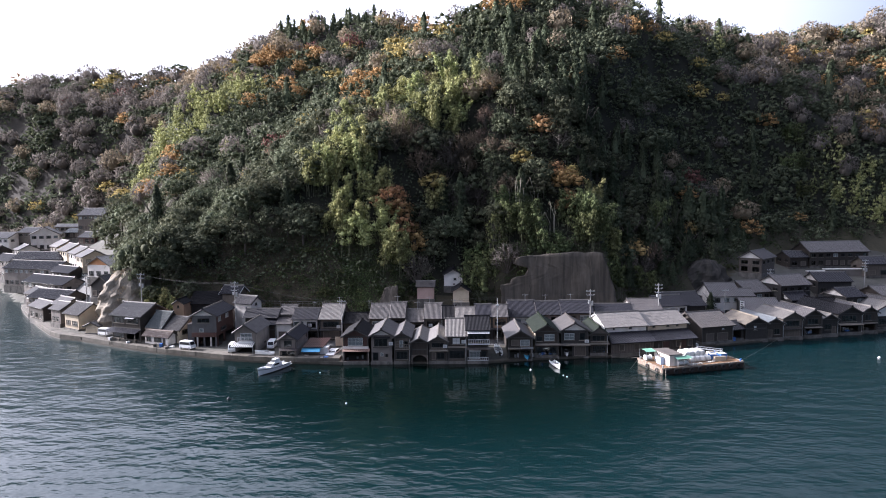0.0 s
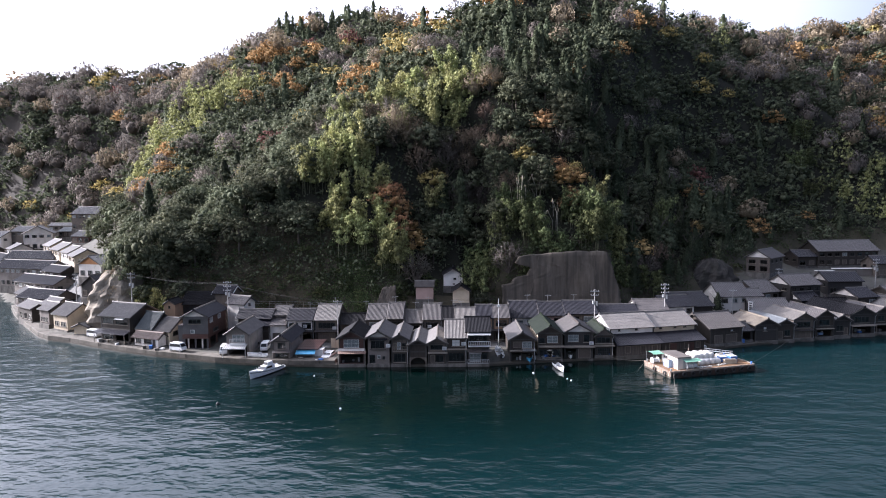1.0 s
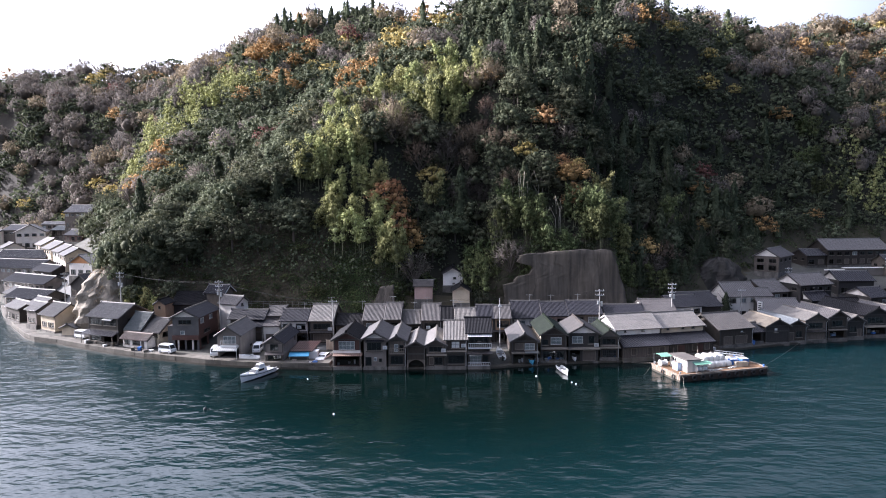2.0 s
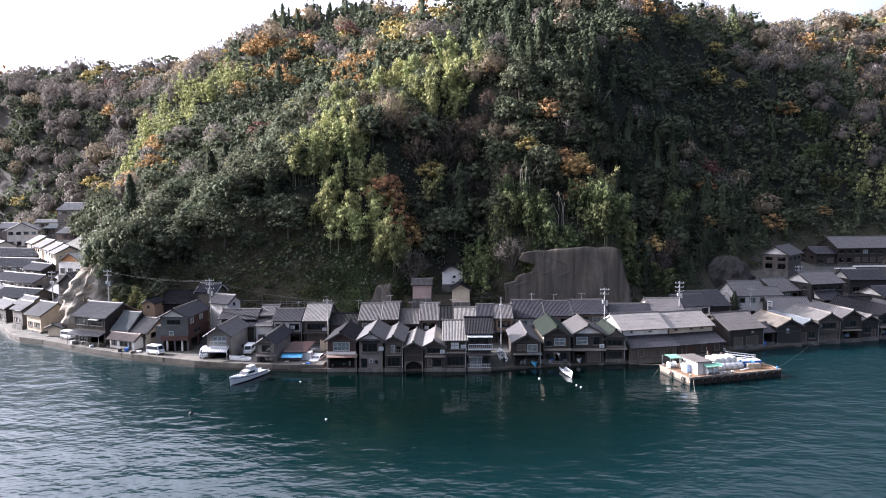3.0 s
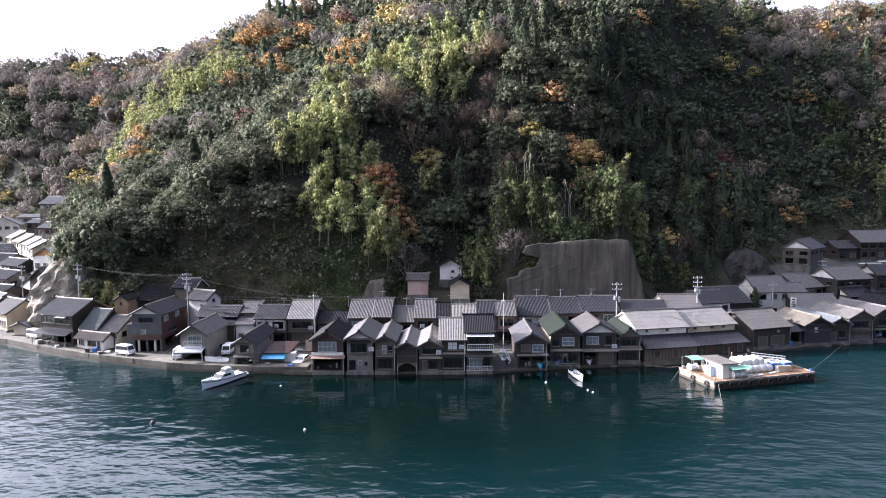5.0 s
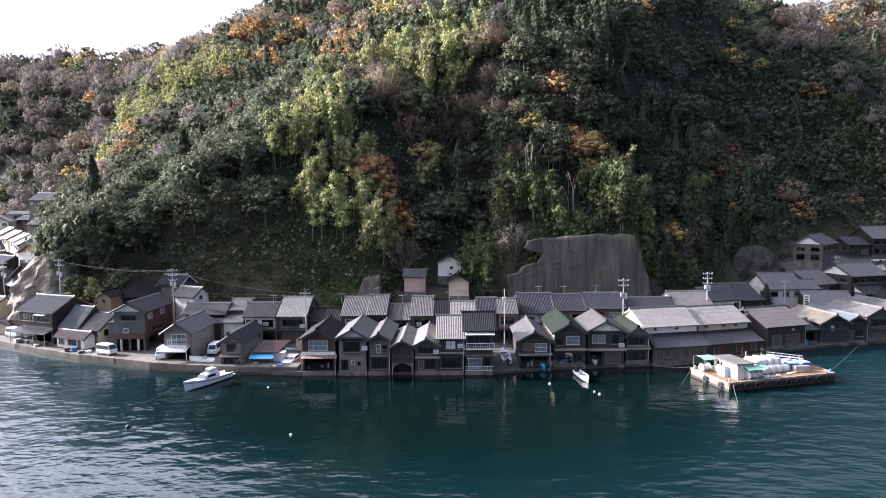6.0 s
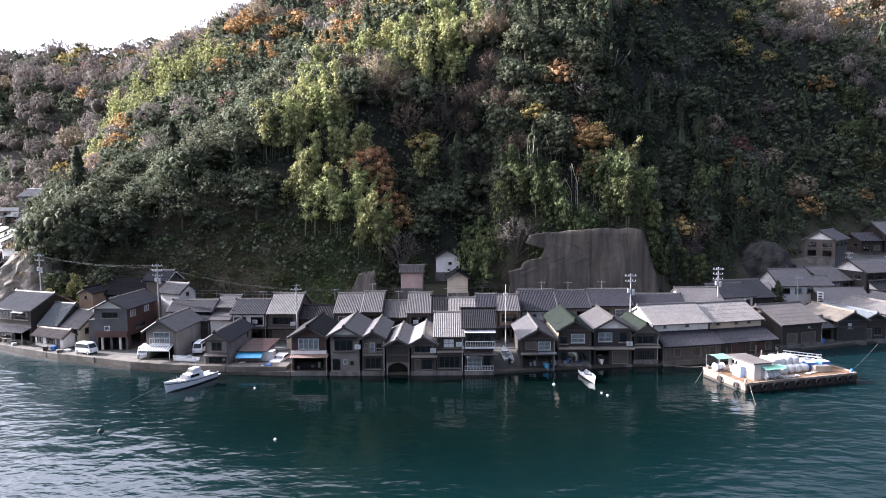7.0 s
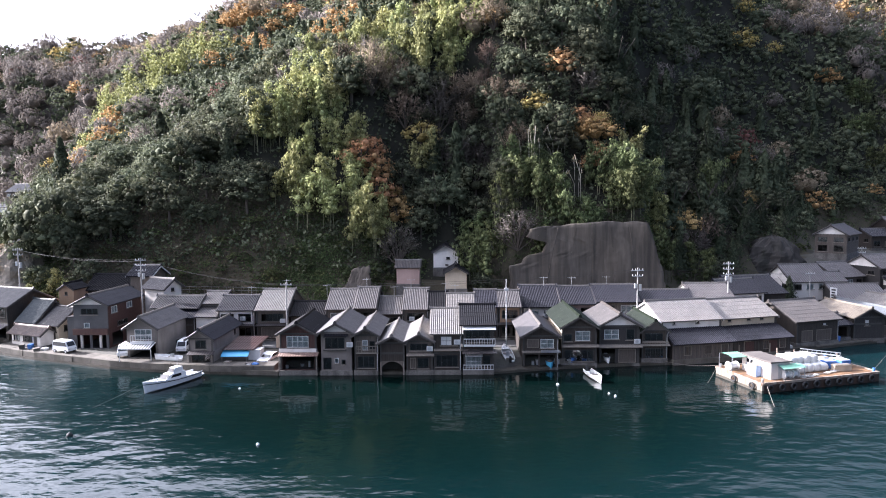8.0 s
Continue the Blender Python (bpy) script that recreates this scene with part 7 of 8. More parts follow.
def bamboo_crown(seed, culms, height, spread, n=26, tiers=(0.36, 0.52, 0.66, 0.78, 0.89, 1.0), core=4):
    """Arching culms that carry drooping plumes of narrow leaves."""
    rng = np.random.RandomState(seed)
    s, w = Leafage(), Shape()
    for k in range(culms):
        a, rr = rng.uniform(0, 6.28), spread * math.sqrt(rng.uniform(0, 1))
        foot = np.array([rr * math.cos(a), rr * math.sin(a), -0.6])
        h = height * rng.uniform(0.66, 1.12)
        b = rng.uniform(0, 6.28)
        lean = np.array([math.cos(b), math.sin(b) - 0.4, 0]) * h * rng.uniform(0.1, 0.26)

        def along(f):
            f = np.atleast_1d(f)
            return foot + np.outer(f, [0, 0, h]) + np.outer(f ** 2.6, lean) - np.outer(f ** 5, [0, 0, h * 0.1])

        w.cable(along(np.linspace(0, 0.95, 4)), 0.045, 3)
        for g in tiers:
            c = along(g)[0] + rng.normal(scale=0.25, size=3)
            r = rng.uniform(0.8, 1.3) * (1.25 - 0.55 * g)
            billow(s, c, r, n, 0.56, rng, c - np.array([0, 0, 0.6]), 1.25, 0.3, 0.7, core)
    return s, w


def cedar_crown(seed, height, radius, n=1100, size=0.6):
    """A cone of drooping tiers of needle sprays."""
    rng = np.random.RandomState(seed)
    s = Leafage()
    g = rng.uniform(0, 1, n) ** 0.8
    a = rng.uniform(0, 6.28, n)
    tier = 0.8 + 0.2 * np.cos(g * 46 + 2.0 * np.sin(a * 2 + seed))
    rr = radius * (1 - g) ** 0.75 * tier * rng.uniform(0.6, 1.06, n) + 0.1
    p = np.stack([rr * np.cos(a), rr * np.sin(a), height * (0.16 + 0.84 * g) - rr * 0.3], axis=1)
    out = unit(np.stack([np.cos(a), np.sin(a), np.full(n, 0.7)], axis=1))
    leaf_quads(s, p, unit(out + rng.normal(scale=0.45, size=(n, 3))), rng.uniform(0.6, 1.3, n) * size, rng, 0.5, 0.5, out)
    loops = [[(radius * 0.4 * (1 - f) ** 0.8 * math.cos(k * 1.0472), radius * 0.4 * (1 - f) ** 0.8 * math.sin(k * 1.0472), height * (0.16 + 0.8 * f)) for k in range(6)] for f in (0, 0.35, 0.7, 0.98)]
    s.rings(loops)
    s.n += unit(np.array([(p[0], p[1], 0.8) for lp in loops for p in lp])).tolist()
    return s


def bare_crown(seed, height, radius, twigs, leaves):
    """A rounded, see-through crown: forked limbs that end in fans of fine twigs."""
    rng = np.random.RandomState(seed)
    s, w = Leafage(), Shape()
    mid = np.array([0, 0, height * 0.5])
    st = np.array([0, 0, height * 0.18])
    arms = 16
    for k in range(arms):
        a, el = k * 2.4 + rng.uniform(-0.3, 0.3), math.asin(min(0.97, (k + 0.5) / arms * 1.1))
        e = mid + np.array([math.cos(a) * math.cos(el) * radius * 0.7, math.sin(a) * math.cos(el) * radius * 0.7, math.sin(el) * height * 0.32])
        fork = st + (e - st) * 0.45 + rng.normal(scale=0.25, size=3)
        w.tube(st, fork, 0.1, 0.06, 4)
        w.tube(fork, e, 0.06, 0.025, 4)
        n = twigs // arms
        g = rng.uniform(0.25, 1.0, n)
        p0 = fork + np.outer(g, e - fork)
        d = unit(rng.normal(scale=0.75, size=(n, 3)) + unit((p0 - mid)[:]) * 1.1 + np.array([0, 0, 0.45]))
        p1 = p0 + d * rng.uniform(0.5, 1.3, n)[:, None] * radius / 3.4
        sd = unit(np.cross(d, rng.normal(size=(n, 3)))) * 0.035
        i = len(s.v)
        s.v += np.stack([p0 - sd, p0 + sd, p1 + sd * 0.4, p1 - sd * 0.4], axis=1).reshape(-1, 3).tolist()
        s.f += [(i + 4 * q, i + 4 * q + 1, i + 4 * q + 2, i + 4 * q + 3) for q in range(n)]
        s.n += np.repeat(unit((p1 - mid)[:] + np.array([0, 0, 0.8])), 4, axis=0).tolist()
        m = leaves // arms
        q = p1[rng.randint(0, n, m)] + rng.normal(scale=0.25, size=(m, 3))
        out = unit((q - mid)[:] + np.array([0, 0, 0.6]))
        leaf_quads(s, q, unit(out + rng.normal(scale=0.6, size=(m, 3))), rng.uniform(0.16, 0.36, m), rng, 0.6, 0.0, out)
    return s, w


def pole_stand(seed, culms, height, spread):
    """Pale leafless bamboo culms that stand nearly upright."""
    rng = np.random.RandomState(seed)
    s, w = Leafage(), Shape()
    for k in range(culms):
        x, y = rng.normal(scale=spread * 0.5, size=2)
        h = height * rng.uniform(0.6, 1.1)
        tip = np.array([x + rng.normal(scale=0.7), y + rng.normal(scale=0.7), h])
        w.cable([(x, y, -0.6), (x * 0.98 + 0.02 * tip[0], y, h * 0.5), tuple(tip)], 0.045, 4)
        billow(s, tip - np.array([0, 0, 0.7]), 0.4, 10, 0.35, rng, tip - np.array([0, 0, 2.0]), 1.6, 0.25, 0.6, 0)
    return s, w


def trunk_shape(h, r, rng):
    s = Shape()
    bend = Vector((rng.uniform(-0.3, 0.3), rng.uniform(-0.3, 0.3), 0))
    s.tube((0, 0, -1.5), tuple(bend * 0.3 + Vector((0, 0, h * 0.5))), r * 1.25, r * 0.85, 6)
    s.tube(tuple(bend * 0.3 + Vector((0, 0, h * 0.48))), tuple(bend + Vector((0, 0, h))), r * 0.85, r * 0.5, 6)
    for k in range(4):
        a = k * 1.7 + rng.uniform(0, 1)
        s.tube(tuple(bend * 0.6 + Vector((0, 0, h * 0.7))), (math.cos(a) * h * 0.35, math.sin(a) * h * 0.35, h * 1.15), r * 0.45, r * 0.15, 5)
    return s


MODELS = {}
_r = random.Random(5)
for kind, variants in (("evergreen", 5), ("orange", 2), ("yellow", 2), ("red", 1), ("shrub", 2)):
    MODELS[kind] = []
    for v in range(variants):
        if kind == "evergreen":
            cr = lobed_crown(10 + v, 4.0 + 0.3 * (v % 2), 5.6, 1.0, 25 + 3 * (v % 3), 39, 0.355, 4)
        elif kind == "shrub":
            cr = lobed_crown(30 + v, 1.6, 1.8, 0.2, 7, 26, 0.3, 4)
        else:
            cr = lobed_crown(50 + v * 3 + len(kind), 3.3, 4.8, 1.4, 20, 34, 0.3, 4)
        MODELS[kind].append((cr.mesh("crown", LEAF[kind]), trunk_shape(1.0 if kind == "shrub" else 4.6, 0.06 if kind == "shrub" else 0.2, _r).mesh("trunk", BARK)))
for kind in ("bamboo", "bluebamboo"):
    MODELS[kind] = []
    for v in range(4):
        cr, cu = bamboo_crown(70 + v + len(kind), 9, 10.5, 2.5)
        MODELS[kind].append((cr.mesh("crown", LEAF[kind]), cu.mesh("culms", CULM)))
MODELS["poles"] = []
for v in range(2):
    cr, cu = pole_stand(140 + v, 12, 8.0, 3.4)
    MODELS["poles"].append((cr.mesh("crown", LEAF["drygrass"]), cu.mesh("culms", PALECULM)))
MODELS["cedar"] = [(cedar_crown(90 + v, 9.5 + v, 2.8).mesh("crown", LEAF["cedar"]), trunk_shape(8, 0.22, _r).mesh("trunk", BARK)) for v in range(3)]
for kind in ("bare", "tawny"):
    MODELS[kind] = []
    for v in range(3):
        cr, cu = bare_crown(110 + v + len(kind), 8.5, 3.8, 720, 240 if kind == "bare" else 560)
        MODELS[kind].append((cr.mesh("crown", LEAF[kind]), cu.mesh("limbs", BARK)))

TREE_WORDS = {
    "evergreen": ("broadleaf evergreen tree with dense dark green clumped crown", "tree"), "orange": ("autumn tree with rusty orange leaves", "tree"), "yellow": ("autumn tree with golden yellow leaves", "tree"),
    "red": ("small maple with dull red leaves", "tree"), "shrub": ("low green shrub on the slope", "shrub"), "bamboo": ("clump of tall yellow-green bamboo leaning downhill", "bamboo"),
    "bluebamboo": ("clump of tall mid-green bamboo with drooping plumes", "bamboo"), "poles": ("stand of pale leafless bamboo culms", "bamboo"), "tawny": ("half-bare deciduous tree with tawny pink leaves", "tree"),
    "cedar": ("dark conical cedar tree", "tree"), "bare": ("bare deciduous tree with grey-brown twigs", "tree"),
}
PARTS2 = {"bamboo": "culm_stand", "bluebamboo": "culm_stand", "poles": "culm_stand", "bare": "branchwork", "tawny": "branchwork"}
CLUMPS = ("bamboo", "bluebamboo", "poles")


def tree(kind, x, y, z, scale, turn, tall=1.0, pick=0):
    crown, wood = MODELS[kind][pick % len(MODELS[kind])]
    label, cat = TREE_WORDS[kind]
    e = new("bamboo_clump" if kind in CLUMPS else "shrub" if kind == "shrub" else "tree")
    e.matrix_world = pose(x, y, z, 0, 0, turn) @ Matrix.Diagonal((scale, scale, scale * tall, 1))
    tagged(e, label, cat, "hillside trees")
    for nm, me in (("crown", crown), (PARTS2.get(kind, "trunk"), wood)):
        o = new(nm, me)
        o.parent = e
        if nm == "culm_stand":
            tagged(o, "pale thin bamboo culms", kind="stuff")
    return e


# stands of one kind on the hillside: x, y, half widths, kind, share
STANDS = [
    (-118, 253, 20, 17, "bamboo", 0.96), (-104, 268, 14, 16, "bamboo", 0.95), (-137, 246, 12, 12, "bamboo", 0.95), (-99, 279, 10, 8, "bamboo", 0.8), (-94, 268, 6, 7, "orange", 0.7), (-138, 281, 8, 8, "cedar", 0.8),
    (-12, 157, 4.5, 6, "orange", 0.75), (-10, 166, 5, 5, "tawny", 0.8), (-15, 168, 3.5, 3, "tawny", 0.9),
    (-24, 152, 12, 10, "bamboo", 0.95), (-29, 162, 8, 9, "bamboo", 0.92), (-14, 148, 6, 5, "bamboo", 0.9), (-17, 180, 16, 10, "bamboo", 0.5), (-1, 178, 5, 5, "bamboo", 0.8),
    # pale bamboo at (3, 184) stands in for bare trees lit by the sun
    (3, 184, 8, 7, "bamboo", 0.7), (8, 178, 9, 8, "tawny", 0.85), (16, 165, 6, 5, "tawny", 0.75), (2, 168, 5, 5, "bare", 0.6), (32, 162, 4, 3.5, "orange", 0.9), (28, 158, 13, 3.5, "poles", 0.32), (38, 160, 8, 4, "bamboo", 0.7),
    (26, 157, 16, 2.5, "bamboo", 0.4), (10, 152, 12, 7, "bluebamboo", 0.8), (30, 152, 17, 6, "bluebamboo", 0.95), (66, 170, 9, 5, "bluebamboo", 0.5), (57, 160, 6, 5, "bluebamboo", 0.3), (157, 220, 14, 10, "bamboo", 0.7), (140, 225, 12, 10, "bluebamboo", 0.5),
    (-52, 188, 6, 5, "red", 0.8), (-45, 197, 8, 6, "yellow", 0.5), (-28, 208, 13, 9, "orange", 0.65), (-14, 221, 14, 9, "yellow", 0.45), (-4, 228, 12, 8, "orange", 0.5), (22, 234, 6, 5, "orange", 0.9), (32, 230, 6, 5, "orange", 0.9),
    (62, 204, 6, 5, "orange", 0.85), (72, 222, 6, 5, "orange", 0.75), (84, 204, 4, 4, "red", 0.85), (101, 208, 9, 6, "tawny", 0.7), (92, 230, 8, 6, "yellow", 0.4), (60, 240, 30, 14, "orange", 0.22), (60, 250, 30, 14, "bare", 0.3),
    (30, 192, 22, 16, "cedar", 0.4), (98, 182, 42, 22, "cedar", 0.55), (58, 178, 20, 18, "cedar", 0.5), (122, 208, 30, 16, "cedar", 0.35), (-60, 356, 40, 26, "cedar", 0.85), (-84, 306, 19, 13, "orange", 0.6), (-112, 316, 16, 11, "yellow", 0.45), (-78, 274, 12, 9, "orange", 0.5), (-62, 262, 10, 8, "yellow", 0.5),
    (-205, 352, 12, 9, "yellow", 0.7), (-110, 335, 50, 26, "tawny", 0.45), (-210, 340, 120, 60, "bare", 0.4), (150, 262, 60, 30, "tawny", 0.18), (150, 270, 60, 40, "bare", 0.3), (205, 350, 14, 12, "tawny", 0.85), (190, 330, 70, 34, "orange", 0.2),
    (-70, 150, 28, 20, "evergreen", 1.0), (-46, 172, 16, 14, "evergreen", 0.85),
]


def kind_at(x, y, rng):
    for cx, cy, rx, ry, kind, share in STANDS:
        if ((x - cx) / rx) ** 2 + ((y - cy) / ry) ** 2 < 1 and rng.random() < share:
            return kind
    r = rng.random()
    if x < -95 or y > 300:
        return "evergreen" if r < 0.46 else "bare" if r < 0.7 else "tawny" if r < 0.83 else "cedar" if r < 0.86 else "orange" if r < 0.94 else "yellow" if r < 0.985 else "red"
    return "evergreen" if r < 0.77 else "bare" if r < 0.83 else "tawny" if r < 0.86 else "cedar" if r < 0.94 else "orange" if r < (0.965 if y > 180 else 0.945) else "yellow" if r < 0.98 else "bamboo" if r < 0.99 else "evergreen"


CLEAR = [(28, 141, 17, 7.7), (1.5, 147, 5.5, 9), (3.3, 144, 4.5, 6), (-5.4, 143.5, 4.6, 5.5), (-15, 139, 4, 5), (75, 163, 10, 5.5), (92, 170, 8, 7), (-84, 142, 8, 6), (-38, 143.5, 27, 6.5)]


def plant():
    rng = random.Random(21)
    spots = []
    y = 139.0
    while y < 420:
        step = 4.4 if y < 175 else 5.0 if y < 205 else 6.0 if y < 250 else 8.0
        x = -330.0
        while x < 330:
            px, py = x + rng.uniform(-0.45, 0.45) * step, y + rng.uniform(-0.45, 0.45) * step
            roll, pick, turn, size, tall = rng.random(), rng.randrange(12), rng.uniform(0, 360), rng.uniform(0.85, 1.5), rng.uniform(0.85, 1.15)
            x += step
            if abs(px) > (py + 5) * 0.77 + 8:
                continue
            spots.append((px, py, roll, pick, turn, size, tall))
        y += step * (0.66 if 156 < y < 188 else 0.92)
    pts = np.array([(p[0], p[1]) for p in spots])
    foot = polyline_distance(pts[:, 0], pts[:, 1], FOOT)
    z = land(pts[:, 0], pts[:, 1])
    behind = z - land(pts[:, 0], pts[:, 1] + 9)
    far = {}
    count = collections.Counter()
    for (px, py, roll, pick, turn, size, tall), f, gz, drop in zip(spots, foot, z, behind):
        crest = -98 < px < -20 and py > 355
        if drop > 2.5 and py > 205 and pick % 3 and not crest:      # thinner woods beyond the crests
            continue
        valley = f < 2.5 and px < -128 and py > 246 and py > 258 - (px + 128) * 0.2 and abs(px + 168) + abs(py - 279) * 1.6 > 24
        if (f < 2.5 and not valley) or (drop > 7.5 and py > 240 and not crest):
            continue
        if any(((px - a) / b) ** 2 + ((py - c) / d) ** 2 < 1 for a, c, b, d in CLEAR):
            continue
        if f > 0 and py > 300 and gz < 12:
            continue
        kind = kind_at(px, py, random.Random(roll))
        if kind == "cedar" and py > 300:
            size, tall = size * 0.8, 0.9
        if f < 7 and kind in ("evergreen", "cedar"):
            size *= 0.7
        if kind in CLUMPS:
            size = 0.6 + 0.4 * size
        name = "bamboo" if kind in CLUMPS else "shrub" if kind == "shrub" else "tree"
        near = py < 232 and -130 < px < 140 and count[name] < 300
        if near:
            count[name] += 1
            tree(kind, px, py, gz - 0.3, size, turn, tall, pick)
        else:
            far.setdefault(kind, []).append((px, py, gz - 0.3, size * (1.1 if py < 250 else 1.32), turn, tall, pick))
    return far


FAR_MODELS = {
    "evergreen": [lobed_crown(210 + v, 4.2, 5.4, 0.4, 13, 18, 0.53, 4) for v in range(4)], "orange": [lobed_crown(220, 3.6, 4.6, 0.8, 12, 19, 0.58, 4)], "yellow": [lobed_crown(223, 3.6, 4.6, 0.8, 12, 19, 0.58, 4)],
    "red": [lobed_crown(226, 3.2, 4.2, 0.8, 12, 18, 0.56, 4)], "bamboo": [bamboo_crown(230 + v, 7, 10.5, 2.6, 15, (0.45, 0.65, 0.83, 1.0), 4)[0] for v in range(3)],
    "bluebamboo": [bamboo_crown(236 + v, 7, 10.5, 2.6, 11, (0.45, 0.65, 0.83, 1.0), 4)[0] for v in range(2)], "cedar": [cedar_crown(240 + v, 8.6, 2.8, 270, 0.8) for v in range(3)],
}


def far_twigs(seed, n, size, slim):
    rng = np.random.RandomState(seed)
    s = Leafage()
    d = rng.normal(size=(n, 3))
    d[:, 2] = np.abs(d[:, 2]) * 1.1 - 0.3
    d = unit(d)
    lump = 0.86 + 0.14 * np.sin(d[:, 0] * 7 + seed) * np.sin(d[:, 1] * 7 + 1.3 * seed)
    c = d * (lump * rng.uniform(0.72, 1.0, n))[:, None] * np.array([3.6, 3.6, 3.9]) + np.array([0, 0, 3.6])
    leaf_quads(s, c, unit(d + rng.normal(scale=0.7, size=(n, 3))), rng.uniform(0.7, 1.5, n) * size, rng, slim, -0.5, d)
    blob(s, (0, 0, 3.0), 1.5, rng, 1.0, 7)
    return s


FAR_MODELS["bare"], FAR_MODELS["tawny"] = [far_twigs(250 + v, 300, 1.0, 0.2) for v in range(3)], [far_twigs(256 + v, 260, 0.7, 0.5) for v in range(2)]
FAR_WORDS = {"evergreen": "distant woods of dark evergreen trees on the ridges", "orange": "distant rusty orange autumn trees on the ridges", "yellow": "distant golden autumn trees on the ridges", "red": "distant red autumn trees on the ridges",
             "bamboo": "distant yellow-green bamboo on the slopes", "cedar": "distant dark cedar woods on the hilltop", "bare": "distant bare grey-brown trees on the slopes",
             "bluebamboo": "distant mid-green bamboo on the slopes", "tawny": "distant tawny half-bare trees on the slopes"}


def far_woods(far):
    for kind, rows in far.items():
        protos = [(np.array(s.v), np.array(s.n), s.f) for s in FAR_MODELS[kind]]
        vs, ns, fs, base = [], [], [], 0
        for x, y, z, size, turn, tall, pick in rows:
            v, nv, f = protos[pick % len(protos)]
            c, sn = math.cos(radians(turn)), math.sin(radians(turn))
            r = np.array([[c, -sn, 0], [sn, c, 0], [0, 0, 1]])
            vs.append(v @ (r * np.array([[1], [1], [tall]]) * size).T + np.array([x, y, z]))
            ns.append(nv @ r.T)
            fs += [tuple(i + base for i in q) for q in f]
            base += len(v)
        me = bpy.data.meshes.new("far_woods")
        me.from_pydata(np.concatenate(vs).tolist(), [], fs)
        me.materials.append(LEAF[kind])
        me.shade_smooth()
        me.normals_split_custom_set_from_vertices(np.concatenate(ns).tolist())
        tagged(new("far_woods", me), FAR_WORDS[kind], "woods", kind="stuff")


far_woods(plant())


def undergrowth():
    """Shrubs and rough tufts on the bare foot of the slope."""
    rng = random.Random(77)
    pts = [(rng.uniform(-90, 60), rng.uniform(137, 152)) for _ in range(1500)] + [(rng.uniform(40, 150), rng.uniform(147, 214)) for _ in range(1300)] + [(rng.uniform(-68, -18), rng.uniform(139, 153)) for _ in range(900)]
    arr = np.array(pts)
    foot, z = polyline_distance(arr[:, 0], arr[:, 1], FOOT), land(arr[:, 0], arr[:, 1])
    n = 0
    tufts, straw = Shape(), Shape()
    nr = np.random.RandomState(5)
    for (x, y), f, gz in zip(pts, foot, z):
        if f < 0.8 or f > 16 or any(((x - a) / b) ** 2 + ((y - c) / d) ** 2 < 0.8 for a, c, b, d in CLEAR[:5]):
            continue
        if n < 280 and rng.random() < (0.16 if -62 < x < -30 else 0.42):
            n += 1
            tree("shrub", x, y, gz - 0.15, rng.uniform(0.4, 1.05), rng.uniform(0, 360), rng.uniform(0.7, 1.1), n)
        m = 30
        c = np.array([x, y, gz + 0.15]) + nr.normal(scale=(1.1, 0.8, 0.12), size=(m, 3))
        c[:, 2] = land(c[:, 0], c[:, 1]) + nr.uniform(0.05, 0.45, m)
        brown = -70 < x < -20 and rng.random() < np.interp(x, [-60, -36, -24], [0.9, 0.75, 0.25])
        leaf_quads(straw if brown else tufts, c, unit(nr.normal(size=(m, 3)) + np.array([0, -0.3, 0.6])), nr.uniform(0.3, 0.7, m) * (0.8 if brown else 1), nr, 0.22 if brown else 0.5, 0.3 if brown else 0.0)
    tagged(new("undergrowth", tufts.mesh("undergrowth", LEAF["shrub"])), "rough green undergrowth covering the foot of the slope", "undergrowth", kind="stuff")
    tagged(new("slope_grass", straw.mesh("slope_grass", LEAF["straw"])), "brown dry grass on the open slope behind the houses", "grass", kind="stuff")
    dry = Shape()
    m = 900
    a = nr.uniform(0, 6.28, m)
    q = nr.uniform(0.2, 1.0, m)
    h = 16.6 * (1 - q ** 2) ** 0.45
    c = np.stack([-82.6 + 8.1 * q * np.cos(a), 147.0 + 8.1 * q * np.sin(a), h * nr.uniform(0.9, 1.03, m)], axis=1)
    leaf_quads(dry, c, unit(np.stack([np.cos(a), np.sin(a), nr.uniform(0, 0.8, m)], axis=1) + nr.normal(scale=0.5, size=(m, 3))), nr.uniform(0.4, 1.1, m), nr, 0.25, 0.6)
    tagged(new("dry_grass", dry.mesh("dry_grass", LEAF["drygrass"])), "pale dry grass hanging over the rock outcrop", "grass", kind="stuff")
    # small bamboo clumps stand in for yellow-green shrubs that catch the sun
    for k, (x, y, sc) in enumerate(((-73.6, 140.6, 0.62), (-71.2, 141.6, 0.55), (-75.6, 142.2, 0.6), (-69.2, 141.0, 0.5))):
        tree("bamboo", x, y, land_at(x, y) - 0.3, sc, k * 71, 0.9, k)
    for k, (x, y, zz, sc) in enumerate(((-73.5, 139.5, 3.5, 1.6), (-74.5, 141.5, 6.0, 1.5), (-76, 139, 2.0, 1.2), (-72, 142, 6, 1.4), (-86, 146, 6, 1.2), (-70.5, 140.5, 3.0, 1.3))):
        tree("shrub", x, y, zz, sc, k * 67, 1.2, k)


undergrowth()


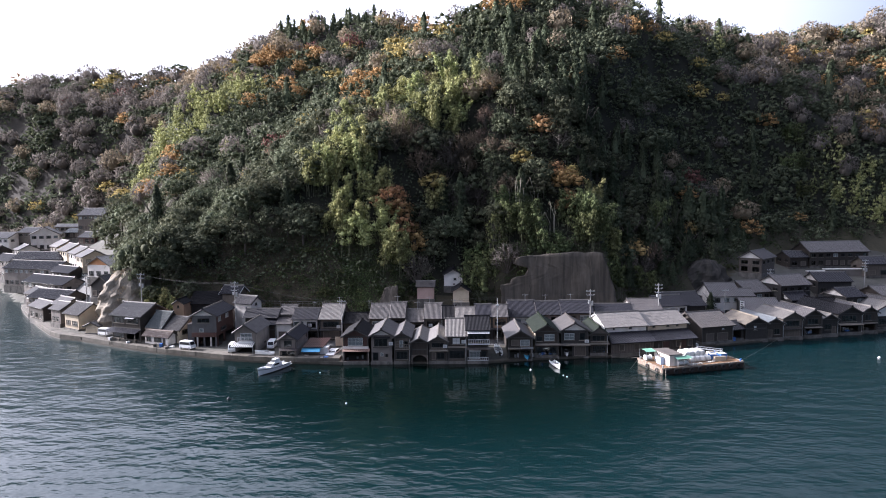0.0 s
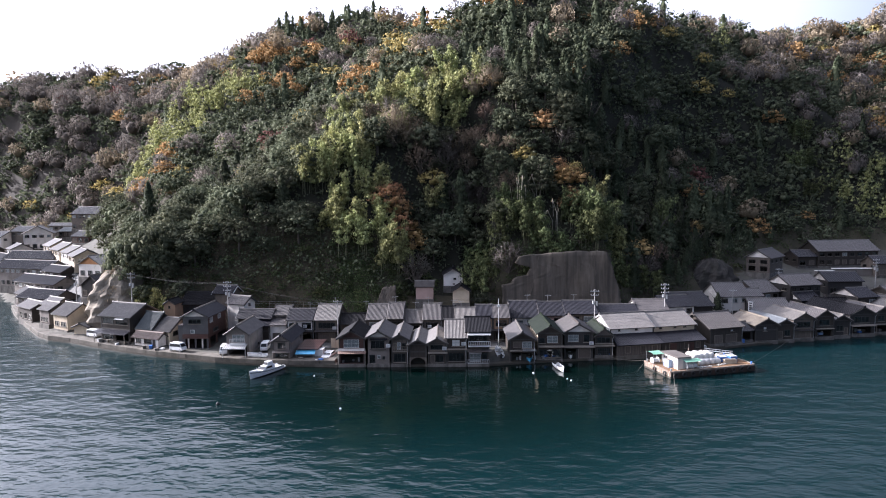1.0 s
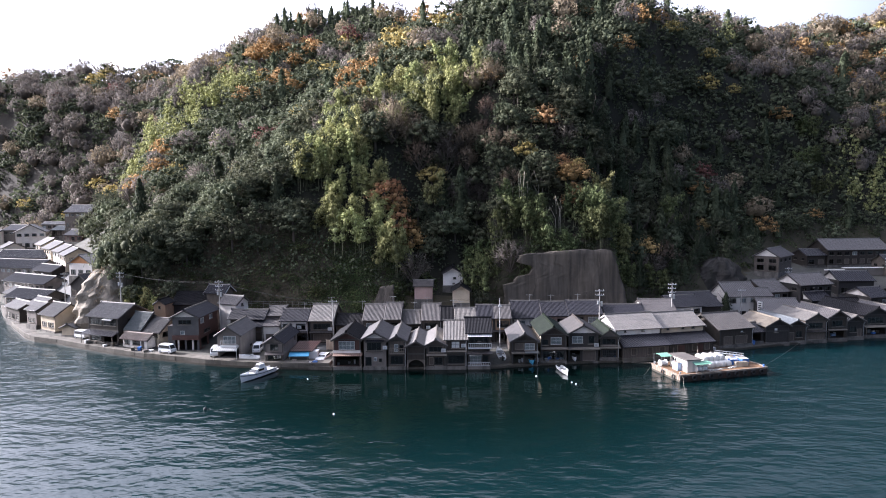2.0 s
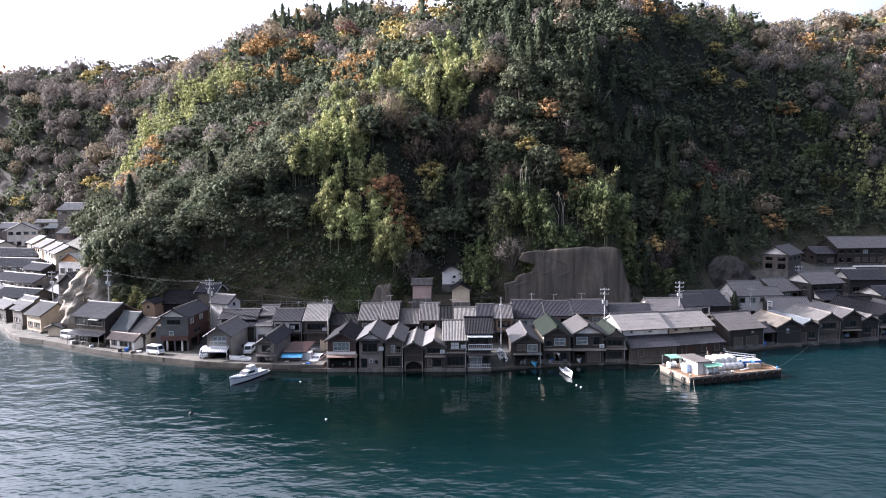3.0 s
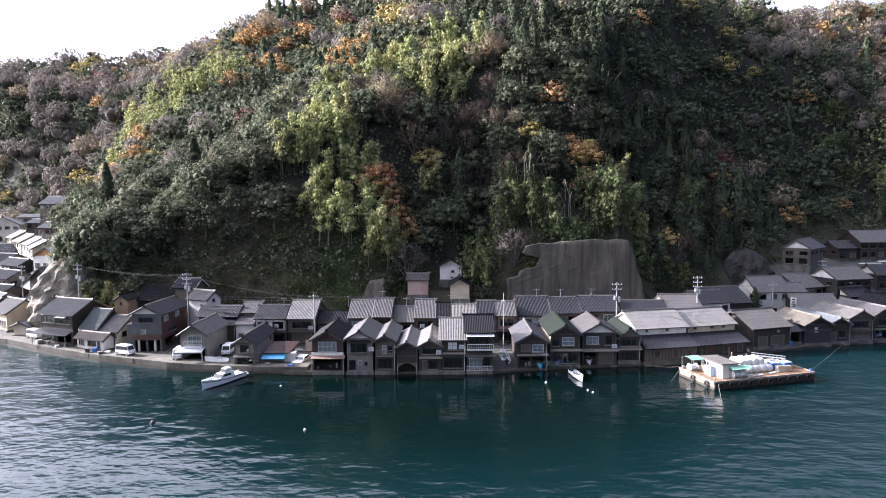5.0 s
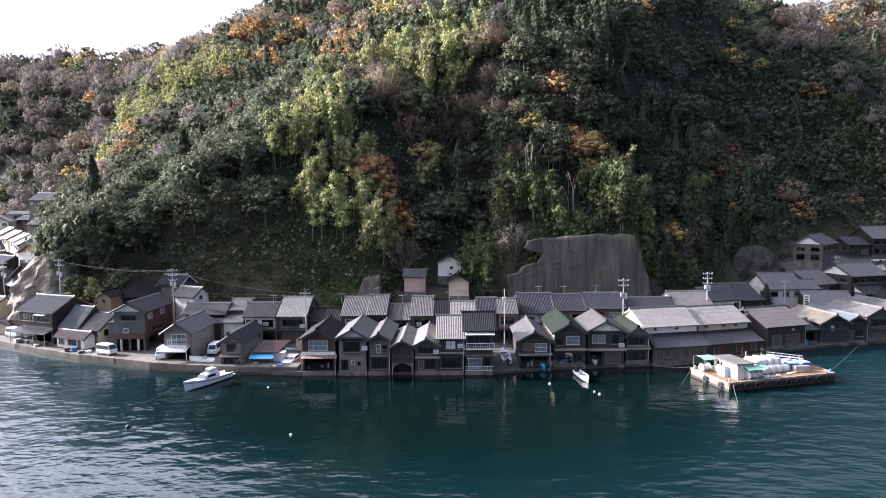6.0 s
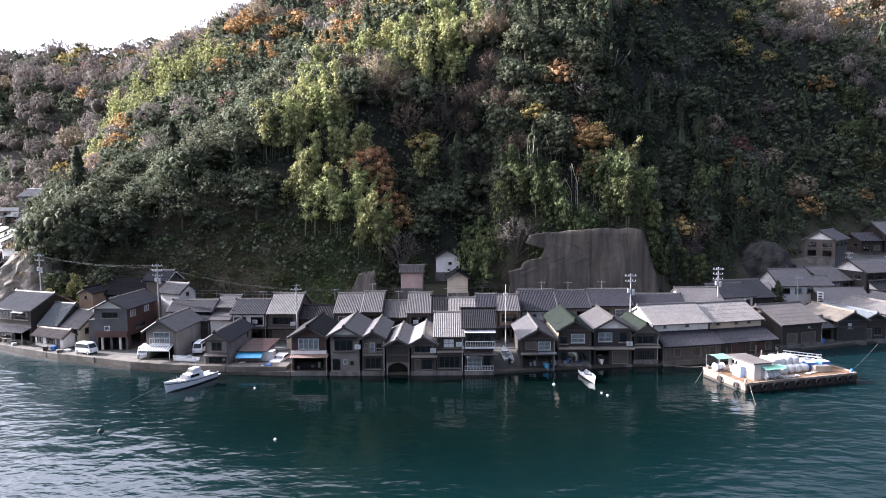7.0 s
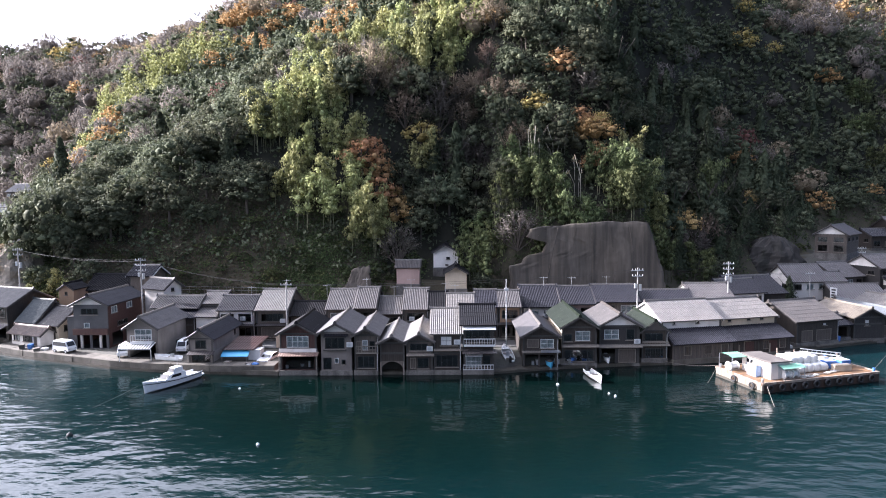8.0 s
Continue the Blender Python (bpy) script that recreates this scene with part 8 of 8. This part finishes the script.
def understory():
    """Dark leafy layer that fills the wood below the crowns."""
    rng = random.Random(88)
    nr = np.random.RandomState(11)
    pts = []
    y = 140.0
    while y < 395:
        step = 3.1 if y < 215 else 5.5 if y < 260 else 8.5
        x = -320.0
        while x < 320:
            px, py = x + rng.uniform(-0.5, 0.5) * step, y + rng.uniform(-0.5, 0.5) * step
            if abs(px) < (py + 5) * 0.8 + 8:
                pts.append((px, py, step))
            x += step
        y += step
    arr = np.array(pts)
    foot, z = polyline_distance(arr[:, 0], arr[:, 1], FOOT), land(arr[:, 0], arr[:, 1])
    back = z - land(arr[:, 0], arr[:, 1] + 9)
    rise = np.abs(land(arr[:, 0], arr[:, 1] + 1) - land(arr[:, 0], arr[:, 1] - 1)) / 2
    s = Shape()
    spots, sizes = [], []
    for (x, y, step), f, gz, dr, up in zip(pts, foot, z, back, rise):
        if (f < 5 and not (x < -128 and y > 250 and f > -22 and abs(x + 168) + abs(y - 279) * 1.6 > 22)) or (dr > 9 and y > 320) or any(((x - a) / b) ** 2 + ((y - c) / d) ** 2 < 1 for a, c, b, d in CLEAR[:5]):
            continue
        k = step / 3.3
        m = int((14 if step < 4 else 24) * min(3.0, math.hypot(1.0, up)))
        spots.append(np.array([x, y]) + nr.normal(scale=(1.1 * k, 0.9 * k), size=(m, 2)))
        sizes.append(nr.uniform(0.6, 1.3, m) * k)
    xy, size = np.concatenate(spots), np.concatenate(sizes)
    c = np.column_stack([xy, land(xy[:, 0], xy[:, 1]) + nr.uniform(0.2, 2.2, len(xy)) * np.clip(size, 0.8, 2)])
    leaf_quads(s, c, unit(nr.normal(size=(len(xy), 3)) + np.array([0, -0.4, 0.7])), size, nr, 0.7)
    tagged(new("understory", s.mesh("understory", LEAF["evergreen"])), "dark leafy understory below the hillside trees", "undergrowth", kind="stuff")


understory()
# large trees that stand out on the nose and the ridge
for kind, x, y, top, scale, turn in (("cedar", -81.2, 160.8, 38.5, 1.7, 30), ("cedar", -63.3, 168.9, 45.0, 1.8, 75), ("evergreen", -42.0, 170.8, 51.4, 1.6, 15), ("evergreen", -28.2, 166.4, 48.0, 1.45, 140), ("red", -54.1, 186.4, 51.2, 1.3, 60),
                                     ("evergreen", -80.0, 147.0, 24.0, 1.5, 200), ("evergreen", -74.0, 146.5, 27.0, 1.6, 260), ("evergreen", -84.0, 153.0, 25.0, 1.4, 310), ("evergreen", -66.0, 149.0, 26.0, 1.5, 10),
                                     ("evergreen", -90.5, 166.0, 24.0, 1.3, 40), ("evergreen", -93.0, 174.0, 27.0, 1.4, 95), ("evergreen", -97.0, 186.0, 29.0, 1.4, 150), ("evergreen", -110.0, 190.5, 22.5, 1.1, 20),
                                     ("evergreen", -104.0, 195.0, 29.0, 1.4, 80), ("evergreen", -110.0, 203.0, 31.0, 1.4, 170), ("evergreen", -117.0, 211.0, 34.0, 1.5, 250), ("evergreen", -124.0, 219.0, 36.0, 1.5, 300),
                                     ("evergreen", -130.0, 229.0, 38.0, 1.5, 30), ("evergreen", -121.0, 206.0, 27.0, 1.2, 110), ("evergreen", -128.0, 214.0, 29.0, 1.2, 210)):
    g = land_at(x, y) - 0.4
    tree(kind, x, y, g, scale, turn, max(0.7, min(1.9, (top - g) / (scale * (10.5 if kind == "cedar" else 6.4)))), 1)
# garden trees among the houses
tree("cedar", 69.5, 150.6, 1.6, 0.75, 20, 1.0, 0)
tree("red", 72.0, 150.2, 1.6, 0.45, 80, 0.8, 0)
tree("evergreen", 112.5, 172.0, land_at(112.5, 172.0), 0.7, 10, 0.6, 1)
tree("shrub", 118.0, 160.5, land_at(118, 160.5), 1.4, 40, 1.2, 1)
